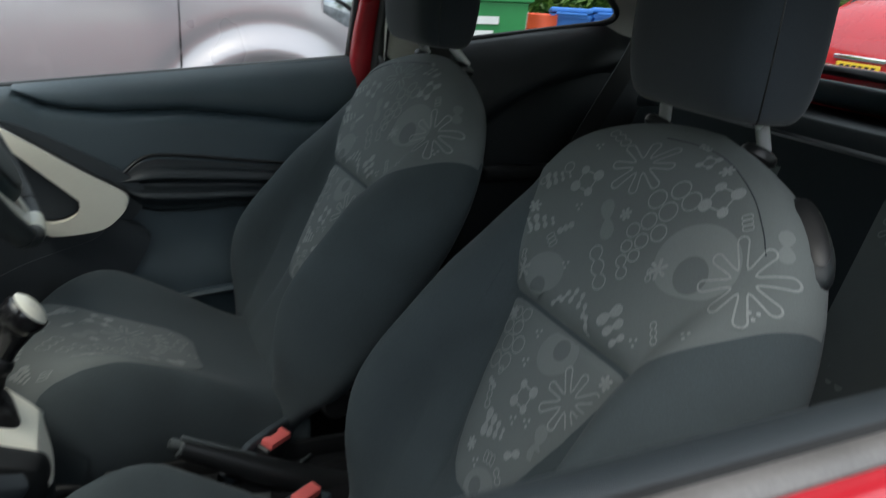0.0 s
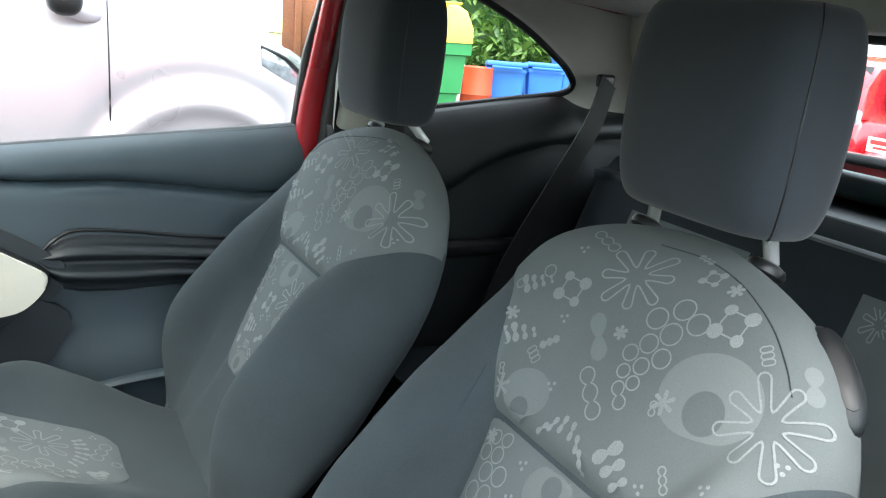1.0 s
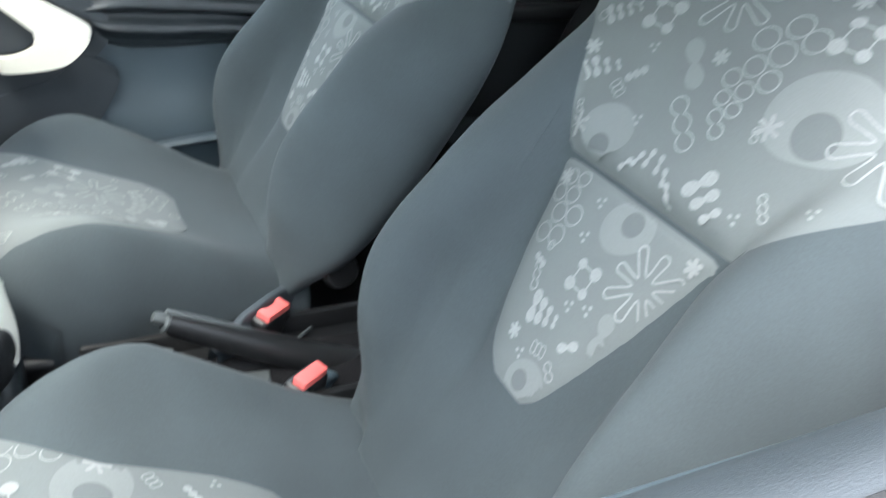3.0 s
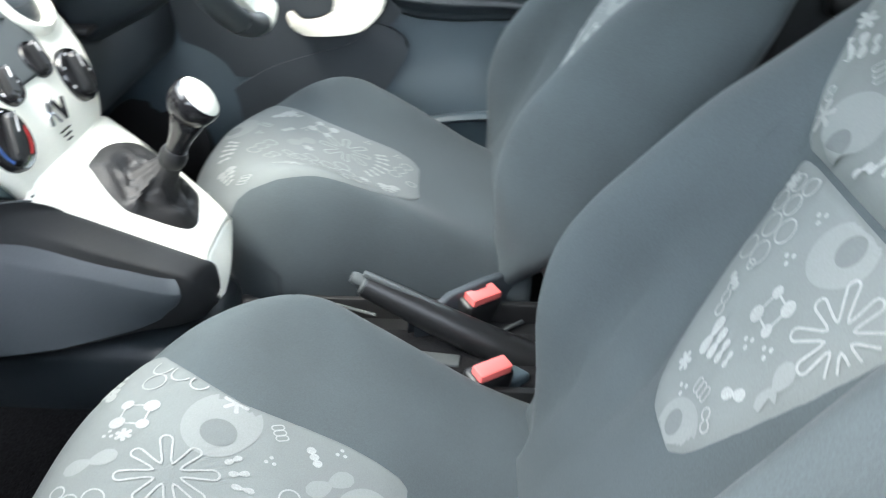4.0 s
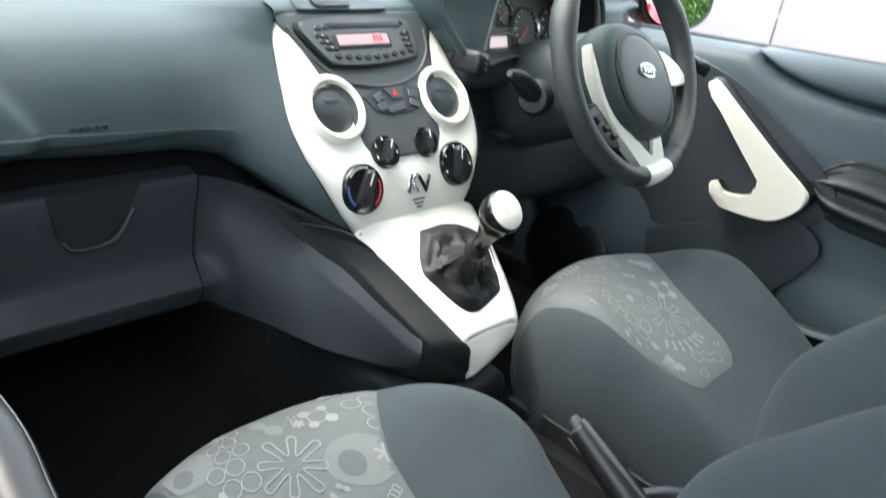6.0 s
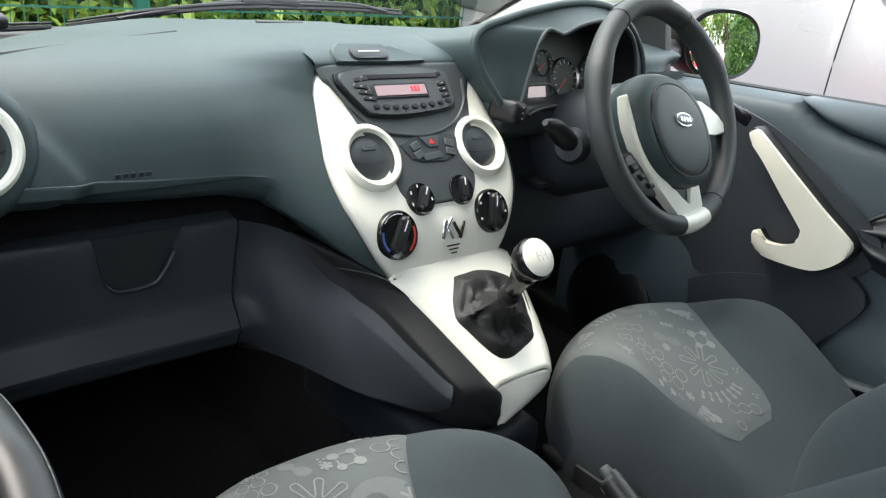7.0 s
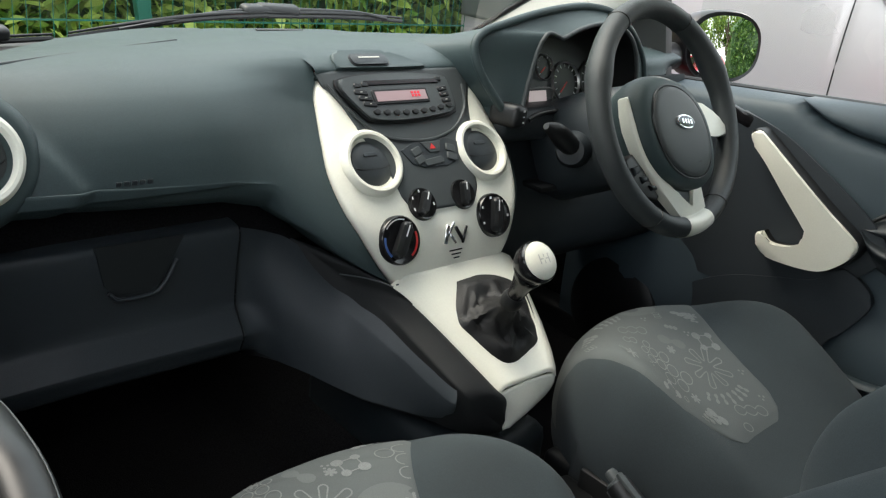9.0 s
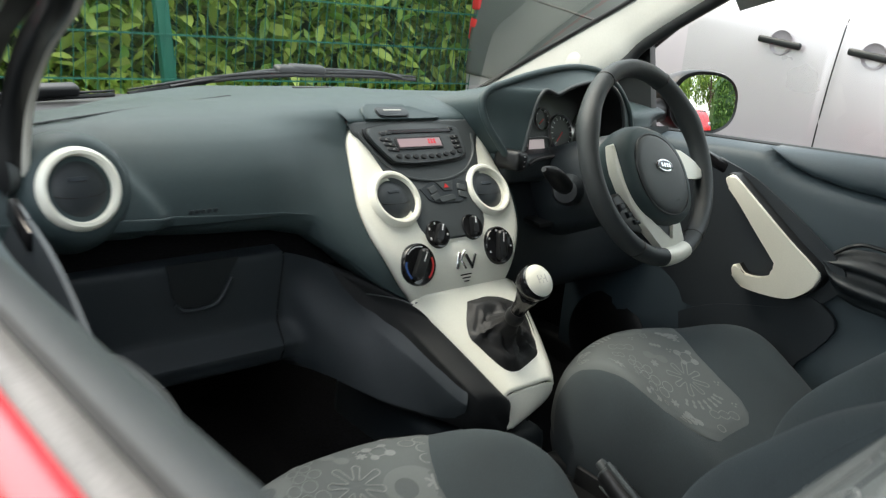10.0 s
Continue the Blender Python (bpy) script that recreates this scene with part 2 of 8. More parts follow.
def curve_at(pairs, x):
    """Smoothly interpolated value of (x, y) pairs."""
    if x <= pairs[0][0]:
        return pairs[0][1]
    for (a, p), (b, q) in zip(pairs, pairs[1:]):
        if x <= b:
            t = (x - a) / (b - a)
            return p + (q - p) * t * t * (3 - 2 * t)
    return pairs[-1][1]


def even(points, n):
    """A closed outline resampled to n points at even steps."""
    p = [Vector((a, b, 0)) for a, b in points]
    p.append(p[0])
    run = [0.0]
    for a, b in zip(p, p[1:]):
        run.append(run[-1] + (b - a).length)
    xs, ys = [q.x for q in p], [q.y for q in p]
    return [(float(np.interp(run[-1] * k / n, run, xs)), float(np.interp(run[-1] * k / n, run, ys))) for k in range(n)]


def smooth_at(pairs, x):
    """A value of (x, y) pairs on a curve with no flat steps."""
    n = len(pairs)
    slope = [(pairs[min(i + 1, n - 1)][1] - pairs[max(i - 1, 0)][1]) / (pairs[min(i + 1, n - 1)][0] - pairs[max(i - 1, 0)][0]) for i in range(n)]
    if x <= pairs[0][0]:
        return pairs[0][1]
    for i in range(n - 1):
        (a, p), (b, q) = pairs[i], pairs[i + 1]
        if x <= b:
            h, t = b - a, (x - a) / (b - a)
            return p * (1 + 2 * t) * (1 - t) ** 2 + slope[i] * h * t * (1 - t) ** 2 + q * t * t * (3 - 2 * t) + slope[i + 1] * h * t * t * (t - 1)
    return pairs[-1][1]


def line_at(pairs, x):
    return float(np.interp(x, [a for a, _ in pairs], [b for _, b in pairs]))


def tube(name, points, radius, mat, parent=None, label="", sides=10, n=0, flat=1.0, up=(0, 0, 1)):
    """A round or flattened bar along a path; radius may vary along it."""
    path = spline(points, n) if n else [Vector(p) for p in points]
    rings = []
    for i, p in enumerate(path):
        d = (path[min(i + 1, len(path) - 1)] - path[max(i - 1, 0)]).normalized()
        a = d.cross(Vector(up))
        a = a.normalized() if a.length > 1e-4 else d.cross(Vector((1, 0, 0))).normalized()
        b = a.cross(d)
        r = radius(i / (len(path) - 1)) if callable(radius) else radius
        rings.append([p + a * math.cos(k * 2 * math.pi / sides) * r + b * math.sin(k * 2 * math.pi / sides) * r * flat for k in range(sides)])
    return loft(name, rings, mat, parent, label)


def rbox(size, bevel=0.004, segs=2, m=None):
    bm = bmesh.new()
    bmesh.ops.create_cube(bm, size=1)
    bmesh.ops.scale(bm, vec=size, verts=bm.verts)
    if bevel:
        bmesh.ops.bevel(bm, geom=bm.edges[:], offset=bevel, segments=segs, affect="EDGES", profile=0.5)
    if m is not None:
        bmesh.ops.transform(bm, matrix=m, verts=bm.verts)
    return bm


def prism(outline, depth, m, bevel=0.0, segs=2):
    """An outline in x, y pushed up along z by depth, then placed by m."""
    bm = bmesh.new()
    lo = [bm.verts.new((x, y, 0)) for x, y in outline]
    hi = [bm.verts.new((x, y, depth)) for x, y in outline]
    n = len(lo)
    bm.faces.new(lo[::-1])
    top = bm.faces.new(hi)
    for i in range(n):
        bm.faces.new((lo[i], lo[(i + 1) % n], hi[(i + 1) % n], hi[i]))
    if bevel:
        bmesh.ops.bevel(bm, geom=list(top.edges), offset=bevel, segments=segs, affect="EDGES", profile=0.5)
    bmesh.ops.transform(bm, matrix=m, verts=bm.verts)
    return bm


def lathe(profile, m, steps=40):
    """A profile of (radius, height) turned round z, placed by m."""
    bm = bmesh.new()
    rings = []
    for r, h in profile:
        if r < 1e-5:
            rings.append([bm.verts.new((0, 0, h))])
        else:
            rings.append([bm.verts.new((r * math.cos(k * 2 * math.pi / steps), r * math.sin(k * 2 * math.pi / steps), h)) for k in range(steps)])
    for a, b in zip(rings, rings[1:]):
        for k in range(steps):
            q = (k + 1) % steps
            if len(a) == 1 and len(b) > 1:
                bm.faces.new((a[0], b[k], b[q]))
            elif len(b) == 1 and len(a) > 1:
                bm.faces.new((a[k], a[q], b[0]))
            elif len(a) > 1:
                bm.faces.new((a[k], a[q], b[q], b[k]))
    bmesh.ops.transform(bm, matrix=m, verts=bm.verts)
    return bm


def facing(place, normal, up=(0, 0, 1)):
    """The pose whose z axis is the normal and whose y axis is nearest to up."""
    z = Vector(normal).normalized()
    x = Vector(up).cross(z).normalized()
    y = z.cross(x)
    m = Matrix((x, y, z)).transposed().to_4x4()
    m.translation = place
    return m


def rounded(w, h, r, n=6):
    out = []
    for cx, cy, a in ((w / 2 - r, h / 2 - r, 0), (-w / 2 + r, h / 2 - r, 90), (-w / 2 + r, -h / 2 + r, 180), (w / 2 - r, -h / 2 + r, 270)):
        out += [(cx + r * math.cos(radians(a + 90 * k / n)), cy + r * math.sin(radians(a + 90 * k / n))) for k in range(n + 1)]
    return out

# ---- car body ----
FLOOR = 0.27


def sill_z(y, sx=1):
    """Height of the window sill along the car."""
    return 0.915 - 0.087 * y if sx > 0 else 0.908 - 0.055 * y


def side_x(z, y=0.0):
    """The body side's half width at a height."""
    return line_at([(0.2, 0.76), (0.55, 0.80), (0.75, 0.80), (0.92, 0.765), (1.20, 0.665), (1.40, 0.56)], z)


# floor pan with tunnel
def floor_at(u, v):
    x, y = -0.74 + 1.48 * v, 0.95 - 2.4 * u
    z = FLOOR + 0.14 * math.exp(-(x / 0.095) ** 4) + 0.10 * max(0, (y - 0.55) / 0.4) ** 2 + 0.06 * max(0, (-0.55 - y) / 0.3) ** 2
    return (x, y, z)


structure(sheet("floor", floor_at, 40, 60, M_CARPET, thick=0.03), "black carpeted car floor with a centre tunnel", "floor")
# the shell below the floor, so that the car stands on its wheels
structure(part("underbody", rbox((1.46, 3.2, 0.10), 0.03, 2, pose(0, -0.2, 0.18)), M_BLACK), "dark underside of the car body", "underbody")

# bulkhead under the windscreen and side footwell walls
structure(sheet("bulkhead", lambda u, v: (-0.72 + 1.44 * v, 0.80 + 0.12 * u, 0.83 - 0.52 * u), 8, 12, M_CARPET, thick=0.02), "dark carpeted bulkhead behind the dashboard", "bulkhead")


for sx in (-1, 1):
    structure(sheet("footwell_side", lambda u, v, sx=sx: (sx * (0.690 - 0.02 * math.sin(math.pi * u)), 0.54 + 0.44 * v, 0.25 + 0.60 * u), 8, 8, M_CARPET, flip=sx > 0, thick=0.012), "dark carpeted side of the footwell", "footwell")


# roof and headlining
def roof_at(u, v, low=0.0):
    x = -0.60 + 1.20 * v
    y = 0.30 - 1.75 * u
    z = 1.405 - 0.16 * (abs(x) / 0.60) ** 3.2 - 0.10 * max(0, (y + 0.1) / 0.4) ** 1.6 - 0.10 * max(0, (-0.75 - y) / 0.70) ** 1.8
    return (x * (1 - 0.06 * u), y, z - low)


structure(sheet("headlining", lambda u, v: (roof_at(u, v)[0] * 0.91, roof_at(u, v)[1] - 0.03, roof_at(u, v, 0.035)[2] + 0.02 * abs(2 * v - 1) ** 3), 28, 30, M_LIN, thick=0.01), "pale grey fabric headlining", "headlining")
structure(sheet("roof", lambda u, v: roof_at(u, v, 0.0), 28, 30, M_RED, flip=True, thick=0.012), "glossy red car roof", "roof")


def pillar(name, pts, wide, deep, mat, label, side):
    """A tapering pillar along a path: wide along the car, deep across it."""
    path = spline(pts, 16)
    rings = []
    for i, p in enumerate(path):
        f = i / 15
        w, d = wide[0] + (wide[1] - wide[0]) * f, deep[0] + (deep[1] - deep[0]) * f
        t = (path[min(i + 1, 15)] - path[max(i - 1, 0)]).normalized()
        a = Vector((1, 0, 0))
        b = t.cross(a).normalized()
        rings.append([p + a * d / 2 * math.copysign(abs(math.cos(k * math.pi / 8)) ** 0.6, math.cos(k * math.pi / 8)) + b * w / 2 * math.copysign(abs(math.sin(k * math.pi / 8)) ** 0.6, math.sin(k * math.pi / 8)) for k in range(16)])
    return structure(loft(name, rings, mat), label, "pillar")


for sx, yb in ((1, 0.0), (-1, -0.10)):
    # windscreen pillar: pale inner lining, black seal, red outside
    if sx < 0:
        pillar("windscreen_pillar", [(-0.655, 0.83, 0.925), (-0.645, 0.655, 1.035), (-0.625, 0.50, 1.125), (-0.585, 0.25, 1.285)], (0.115, 0.075), (0.06, 0.06), M_PILLAR, "pale plastic windscreen pillar lining", sx)
    else:
        glass_edge = spline([(0.650, 1.000, 0.858), (0.650, 0.946, 0.8925), (0.650, 0.816, 0.973), (0.648, 0.666, 1.0635), (0.640, 0.554, 1.129), (0.600, 0.270, 1.300)], 24)
        door_edge = spline([(0.634, 0.830, 0.840), (0.634, 0.760, 0.890), (0.632, 0.660, 0.945), (0.630, 0.566, 1.006), (0.628, 0.504, 1.066), (0.575, 0.215, 1.245)], 24)
        rings = []
        for i, (a, b) in enumerate(zip(glass_edge, door_edge)):
            t = (glass_edge[min(i + 1, 23)] - glass_edge[max(i - 1, 0)]).normalized()
            n = (b - a).cross(t).normalized()
            n = -n if n.x > 0 else n
            rings.append([a, a + (b - a) * 0.02 + n * 0.003, a.lerp(b, 0.35) + n * 0.005, a.lerp(b, 0.70) + n * 0.004, a.lerp(b, 0.90) + n * 0.001, b - n * 0.006, b - n * 0.050, a - n * 0.012])
        structure(loft("windscreen_pillar", rings, M_PILLAR), "pale plastic windscreen pillar lining", "pillar")
        structure(tube("windscreen_side_seal", [p + Vector((-0.002, 0.004, 0.006)) for p in glass_edge], 0.0055, M_RUBBER, n=30, sides=8), "black edge of the windscreen beside the pillar", "seal")
        structure(tube("door_opening_seal", [p + Vector((0.016, -0.002, -0.006)) for p in door_edge[6:]], 0.013, M_RUBBER, n=30, sides=10), "black seal round the door opening", "seal")
    lean = 0.028 if sx > 0 else 0.0
    pillar("windscreen_pillar_skin", [(sx * (0.712 + lean), 0.86, 0.915), (sx * (0.695 + lean), 0.68, 1.02), (sx * (0.672 + lean), 0.51, 1.115), (sx * (0.625 + lean), 0.25, 1.285)], (0.06, 0.05), (0.03, 0.03), M_RED, "red painted windscreen pillar", sx)
    # pillar behind the door
    pillar("door_pillar_lining", [(sx * 0.655, yb - 0.515, 0.93), (sx * 0.635, yb - 0.53, 1.08), (sx * 0.585, yb - 0.56, 1.30)], (0.085, 0.075), (0.045, 0.05), M_PILLAR, "pale plastic door pillar lining", sx)
    pillar("door_pillar_trim", [(sx * 0.668, yb - 0.463, 0.90), (sx * 0.652, yb - 0.478, 1.08), (sx * 0.605, yb - 0.50, 1.30)], (0.026, 0.026), (0.05, 0.04), M_RUBBER, "black door seal on the pillar", sx)
    pillar("door_pillar_skin", [(sx * 0.690, yb - 0.444, 0.60), (sx * 0.695, yb - 0.440, 0.92), (sx * 0.676, yb - 0.455, 1.08), (sx * 0.630, yb - 0.48, 1.30)], (0.052, 0.046), (0.05, 0.04), M_RED, "red painted door pillar", sx)
    # rear quarter: lining round a rounded window
    def quarter_outline(sx=sx):
        return [(-0.555, 0.983), (-0.70, 1.000), (-0.87, 1.022), (-0.985, 1.038), (-1.013, 1.058), (-0.998, 1.082), (-0.965, 1.109), (-0.866, 1.167), (-0.745, 1.218), (-0.62, 1.252), (-0.565, 1.258)]
    inner = spline([(0, y, z) for y, z in quarter_outline()] + [(0, -0.552, 1.13), (0, -0.555, 1.005)], 72)[:-1]
    cy, cz = -0.76, 1.12
    rings = []
    for k, f in enumerate((1.0, 1.06, 1.18, 1.5, 2.0, 2.9)):
        ring = []
        for p in inner:
            y, z = cy + (p.y - cy) * f, cz + (p.z - cz) * f
            y, z = max(-1.42, min(-0.47 + yb, y)), max(0.86, min(1.335, z))
            x = 0.672 - 0.30 * max(0, z - 1.0) - 0.10 * max(0, -0.95 - y) - (0.0, -0.002, 0.0, 0.012, 0.018, 0.03)[k] - 0.010
            ring.append((sx * x, y, z))
        rings.append(ring)
    verts = [v for r in rings for v in r]
    structure(mesh_part("quarter_lining", verts, grid_faces(6, len(inner), wrap=True, flip=sx > 0), M_PILLAR), "pale plastic lining round the rear side window", "lining")
    seal = [(sx * (0.663 - 0.30 * max(0, p.z - 1.0) - 0.10 * max(0, -0.95 - p.y)), p.y, p.z) for p in inner]
    structure(tube("quarter_window_seal", seal + [seal[0]], 0.0075, M_RUBBER, sides=8), "black rubber seal of the rear side window", "seal")
    pane = mesh_part("quarter_window", [(a[0] + sx * 0.004, a[1], a[2]) for a in seal], [tuple(range(len(seal)))[::sx]], M_PANE)
    pane.visible_shadow = False
    structure(pane, "clear rear side window glass", "window")
    # outer skin of the quarter
    outer = []
    for k, f in enumerate((1.36, 1.45, 1.7, 2.4)):
        ring = []
        for p in inner:
            y, z = cy + (p.y - cy) * f, cz + (p.z - cz) * f * (1.0 if p.z > cz else (1, 1.3, 2.0, 2.8)[k])
            y, z = max(-1.52, min(-0.46 + yb, y)), max(0.35, min(1.36, z))
            ring.append((sx * (side_x(z) - 0.06 * max(0, -1.0 - y) / 0.5 - (0.02 if k == 0 else 0)), y, z))
        outer.append(ring)
    structure(mesh_part("quarter_skin", [v for r in outer for v in r], grid_faces(4, len(inner), wrap=True, flip=sx < 0), M_RED), "red rear quarter panel of the car", "body panel")
    # inner trim below the quarter window: a rounded shoulder down to a moulded arc, recessed below it
    TRIM_TOP = [(-1.5, 1.004), (-1.06, 1.004), (-1.03, 1.010), (-0.985, 1.030), (-0.70, 0.992), (-0.40, 0.955)]
    TRIM_ARC = [(-1.5, 0.985), (-1.04, 0.962), (-0.94, 0.949), (-0.87, 0.933), (-0.80, 0.910), (-0.753, 0.887), (-0.704, 0.855), (-0.62, 0.795), (-0.50, 0.70), (-0.40, 0.62)]

    def trim_x(y, z):
        top, arc = line_at(TRIM_TOP, y), line_at(TRIM_ARC, y)
        if z >= arc:
            return 0.655 - 0.052 * math.sin(math.pi / 2 * min(1.0, (top - z) / max(0.03, min(top - arc, 0.12)))) ** 0.8
        return smooth_at([(0.0, 0.603), (0.006, 0.606), (0.012, 0.618), (0.05, 0.620), (0.16, 0.610), (0.7, 0.585)], arc - z)

    def trim_at(u, v, sx=sx):
        y = -0.46 + yb - (0.95 + yb) * v
        z = line_at(TRIM_TOP, y) - u * 0.68
        return (sx * trim_x(y, z), y, z)
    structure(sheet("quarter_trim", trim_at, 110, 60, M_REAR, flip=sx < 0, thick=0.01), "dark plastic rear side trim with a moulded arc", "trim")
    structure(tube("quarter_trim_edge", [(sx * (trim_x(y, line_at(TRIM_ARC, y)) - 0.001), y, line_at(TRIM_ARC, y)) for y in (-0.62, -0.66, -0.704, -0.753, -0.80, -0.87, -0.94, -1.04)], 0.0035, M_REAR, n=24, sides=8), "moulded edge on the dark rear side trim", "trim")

    def lower_panel(u, v, sx=sx):
        y = -0.56 - 0.52 * v
        z = line_at(TRIM_ARC, y) - 0.016
        z -= (z - 0.42) * u
        return (sx * (trim_x(y, z) - 0.004), y, z)
    structure(sheet("quarter_lower_panel", lower_panel, 30, 30, M_BLACK, flip=sx < 0, thick=0.003), "black lower panel of the rear side trim", "trim")
    structure(part("quarter_cubby", rbox((0.03, 0.22, 0.035), 0.01, 3, pose(sx * 0.560, -0.78, 0.728)), M_BLACK), "black moulded rear armrest ledge", "trim")
    # roof rail lining over the doors
    pillar("roof_rail_lining", [(sx * 0.585, 0.27, 1.275), (sx * 0.56, -0.1, 1.325), (sx * 0.555, -0.5, 1.33), (sx * 0.53, -1.0, 1.305), (sx * 0.50, -1.30, 1.26)], (0.07, 0.09), (0.06, 0.07), M_PILLAR, "pale plastic roof edge lining", sx)
    pillar("roof_rail_skin", [(sx * 0.625, 0.27, 1.285), (sx * 0.605, -0.1, 1.335), (sx * 0.60, -0.5, 1.345), (sx * 0.575, -1.0, 1.32), (sx * 0.53, -1.36, 1.26)], (0.05, 0.06), (0.05, 0.05), M_RED, "red painted roof edge", sx)
    pillar("roof_gutter", [(sx * 0.590, 0.27, 1.322), (sx * 0.572, -0.1, 1.374), (sx * 0.566, -0.5, 1.382), (sx * 0.542, -1.0, 1.362), (sx * 0.515, -1.28, 1.322), (sx * 0.505, -1.42, 1.262)], (0.020, 0.020), (0.12, 0.14), M_RED, "red painted roof shoulder", sx)
    # dark trim along the floor edge, and the door sill
    structure(part("sill_trim", rbox((0.06, 1.50, 0.11), 0.015, 3, pose(sx * 0.655, 0.05, 0.300)), M_BLACK), "black plastic sill trim along the floor", "trim")
    structure(part("door_sill", rbox((0.10, 1.15, 0.12), 0.03, 3, pose(sx * 0.72, 0.08, 0.27)), M_RED), "red painted sill below the door", "sill")
    # front wing and wheel
    def wing_at(u, v, sx=sx):
        y = 0.62 + 1.05 * v
        z = line_at([(0.62, 0.86), (1.0, 0.83), (1.4, 0.72), (1.67, 0.58)], y) - u * 0.45
        arch = math.hypot(y - 1.12, z - 0.29)
        return (sx * (0.80 - 0.10 * max(0, y - 1.2) - 0.09 * (1 - u) ** 6), y, z if arch > 0.33 else 0.29 + math.sqrt(max(0, 0.33 ** 2 - (y - 1.12) ** 2)))
    structure(sheet("front_wing", wing_at, 26, 40, M_RED, flip=sx > 0, thick=0.008), "red front wing of the car", "body panel")
    for wy in (1.12, -1.18):
        wheel = thing("road_wheel", (sx * 0.72, wy, 0.0), "black road tyre on a silver wheel", "wheel", "road wheels")
        part("tyre", lathe([(0.19, -0.08), (0.27, -0.085), (0.285, -0.06), (0.285, 0.06), (0.27, 0.085), (0.19, 0.08)], facing((sx * 0.72, wy, 0.285), (sx, 0, 0)), 36), M_TYRE, wheel)
        part("rim", lathe([(0.0, 0.04), (0.05, 0.05), (0.17, 0.06), (0.192, 0.075), (0.192, -0.07), (0.0, -0.06)], facing((sx * 0.72, wy, 0.285), (sx, 0, 0)), 36), M_STEEL, wheel)

# round cap in the driver's pillar lining
structure(part("pillar_cap", lathe([(0.0, 0.002), (0.020, 0.002), (0.0225, 0.0005), (0.0235, -0.004)], facing((0.6345, 0.694, 0.981), (-0.98, 0.10, 0.17)), 28), M_PILLAR), "round pale cap in the pillar lining", "cap")
# bonnet ahead of the windscreen
def bonnet_at(u, v):
    x, y = -0.73 + 1.46 * v, 1.04 + 0.61 * u
    return (x, y, 0.835 - 0.10 * u - 0.16 * u ** 4 - 0.05 * (abs(x) / 0.73) ** 3)


structure(sheet("bonnet", bonnet_at, 16, 24, M_RED, flip=True, thick=0.01), "glossy red bonnet", "bonnet")
structure(part("front_bumper", rbox((1.45, 0.25, 0.42), 0.10, 5, pose(0, 1.60, 0.44)), M_RED), "red front bumper", "bumper")
structure(sheet("scuttle", lambda u, v: (-0.70 + 1.40 * v, 0.80 + 0.26 * u - 0.10 * (2 * v - 1) ** 2, 0.834 + 0.004 * math.cos(18 * u)), 14, 30, M_BLACK, flip=True, thick=0.01), "black plastic scuttle panel below the windscreen", "scuttle")

# windscreen
def screen_at(u, v):
    x0 = -0.665 + 1.33 * v
    k = (2 * v - 1) ** 2
    y = (0.985 - 0.03 * k) * (1 - u) + (0.30 - 0.05 * k) * u
    z = 0.885 * (1 - u) + (1.345 - 0.03 * k) * u + 0.035 * math.sin(math.pi * u)
    return (x0 * (1 - 0.10 * u), y, z)


pane = sheet("windscreen", screen_at, 14, 20, M_PANE)
pane.visible_shadow = False
structure(pane, "clear curved windscreen", "windscreen")

# tailgate with rear window
def tail_at(f, x):
    """The rear window's plane: f from sill to header."""
    return Vector((x, -1.475 + 0.15 * f - 0.05 * (1 - (x / 0.6) ** 2), 0.962 + 0.245 * f))


rear = [tail_at(0, -0.50), tail_at(0, -0.25), tail_at(0, 0), tail_at(0, 0.25), tail_at(0, 0.50), tail_at(0.5, 0.475), tail_at(1, 0.44), tail_at(1.0, 0.22), tail_at(1.0, 0), tail_at(1.0, -0.22), tail_at(1.0, -0.44), tail_at(0.5, -0.475)]
pane = mesh_part("rear_window", rear, [tuple(range(len(rear)))[::-1]], M_PANE)
pane.visible_shadow = False
structure(pane, "clear rear window glass", "window")
structure(tube("rear_window_seal", rear + [rear[0]], 0.012, M_RUBBER, sides=8), "black rear window surround", "seal")
structure(part("tailgate_header", rbox((1.05, 0.14, 0.10), 0.03, 3, pose(0, -1.315, 1.262)), M_PILLAR), "pale plastic trim above the rear window", "trim")
structure(part("tailgate_shelf", rbox((1.10, 0.20, 0.05), 0.02, 3, pose(0, -1.41, 0.925, 8, 0, 0)), M_TRIM), "slate plastic trim below the rear window", "trim")
structure(part("tailgate_skin", rbox((1.36, 0.06, 0.62), 0.025, 3, pose(0, -1.55, 0.66)), M_RED), "red tailgate", "tailgate")
structure(part("parcel_shelf", rbox((1.08, 0.36, 0.03), 0.01, 2, pose(0, -1.20, 0.885)), M_LOWER), "dark parcel shelf behind the rear seat", "shelf")
for sx in (-1, 1):
    pillar("rear_pillar_skin", [(sx * 0.66, -1.47, 0.60), (sx * 0.60, -1.47, 1.0), (sx * 0.54, -1.36, 1.26)], (0.16, 0.14), (0.12, 0.10), M_RED, "red rear pillar", sx)
    pillar("rear_pillar_lining", [(sx * 0.612, -1.38, 0.93), (sx * 0.592, -1.33, 1.05), (sx * 0.562, -1.24, 1.20), (sx * 0.525, -1.20, 1.28)], (0.30, 0.30), (0.07, 0.07), M_PILLAR, "pale plastic rear pillar lining", sx)


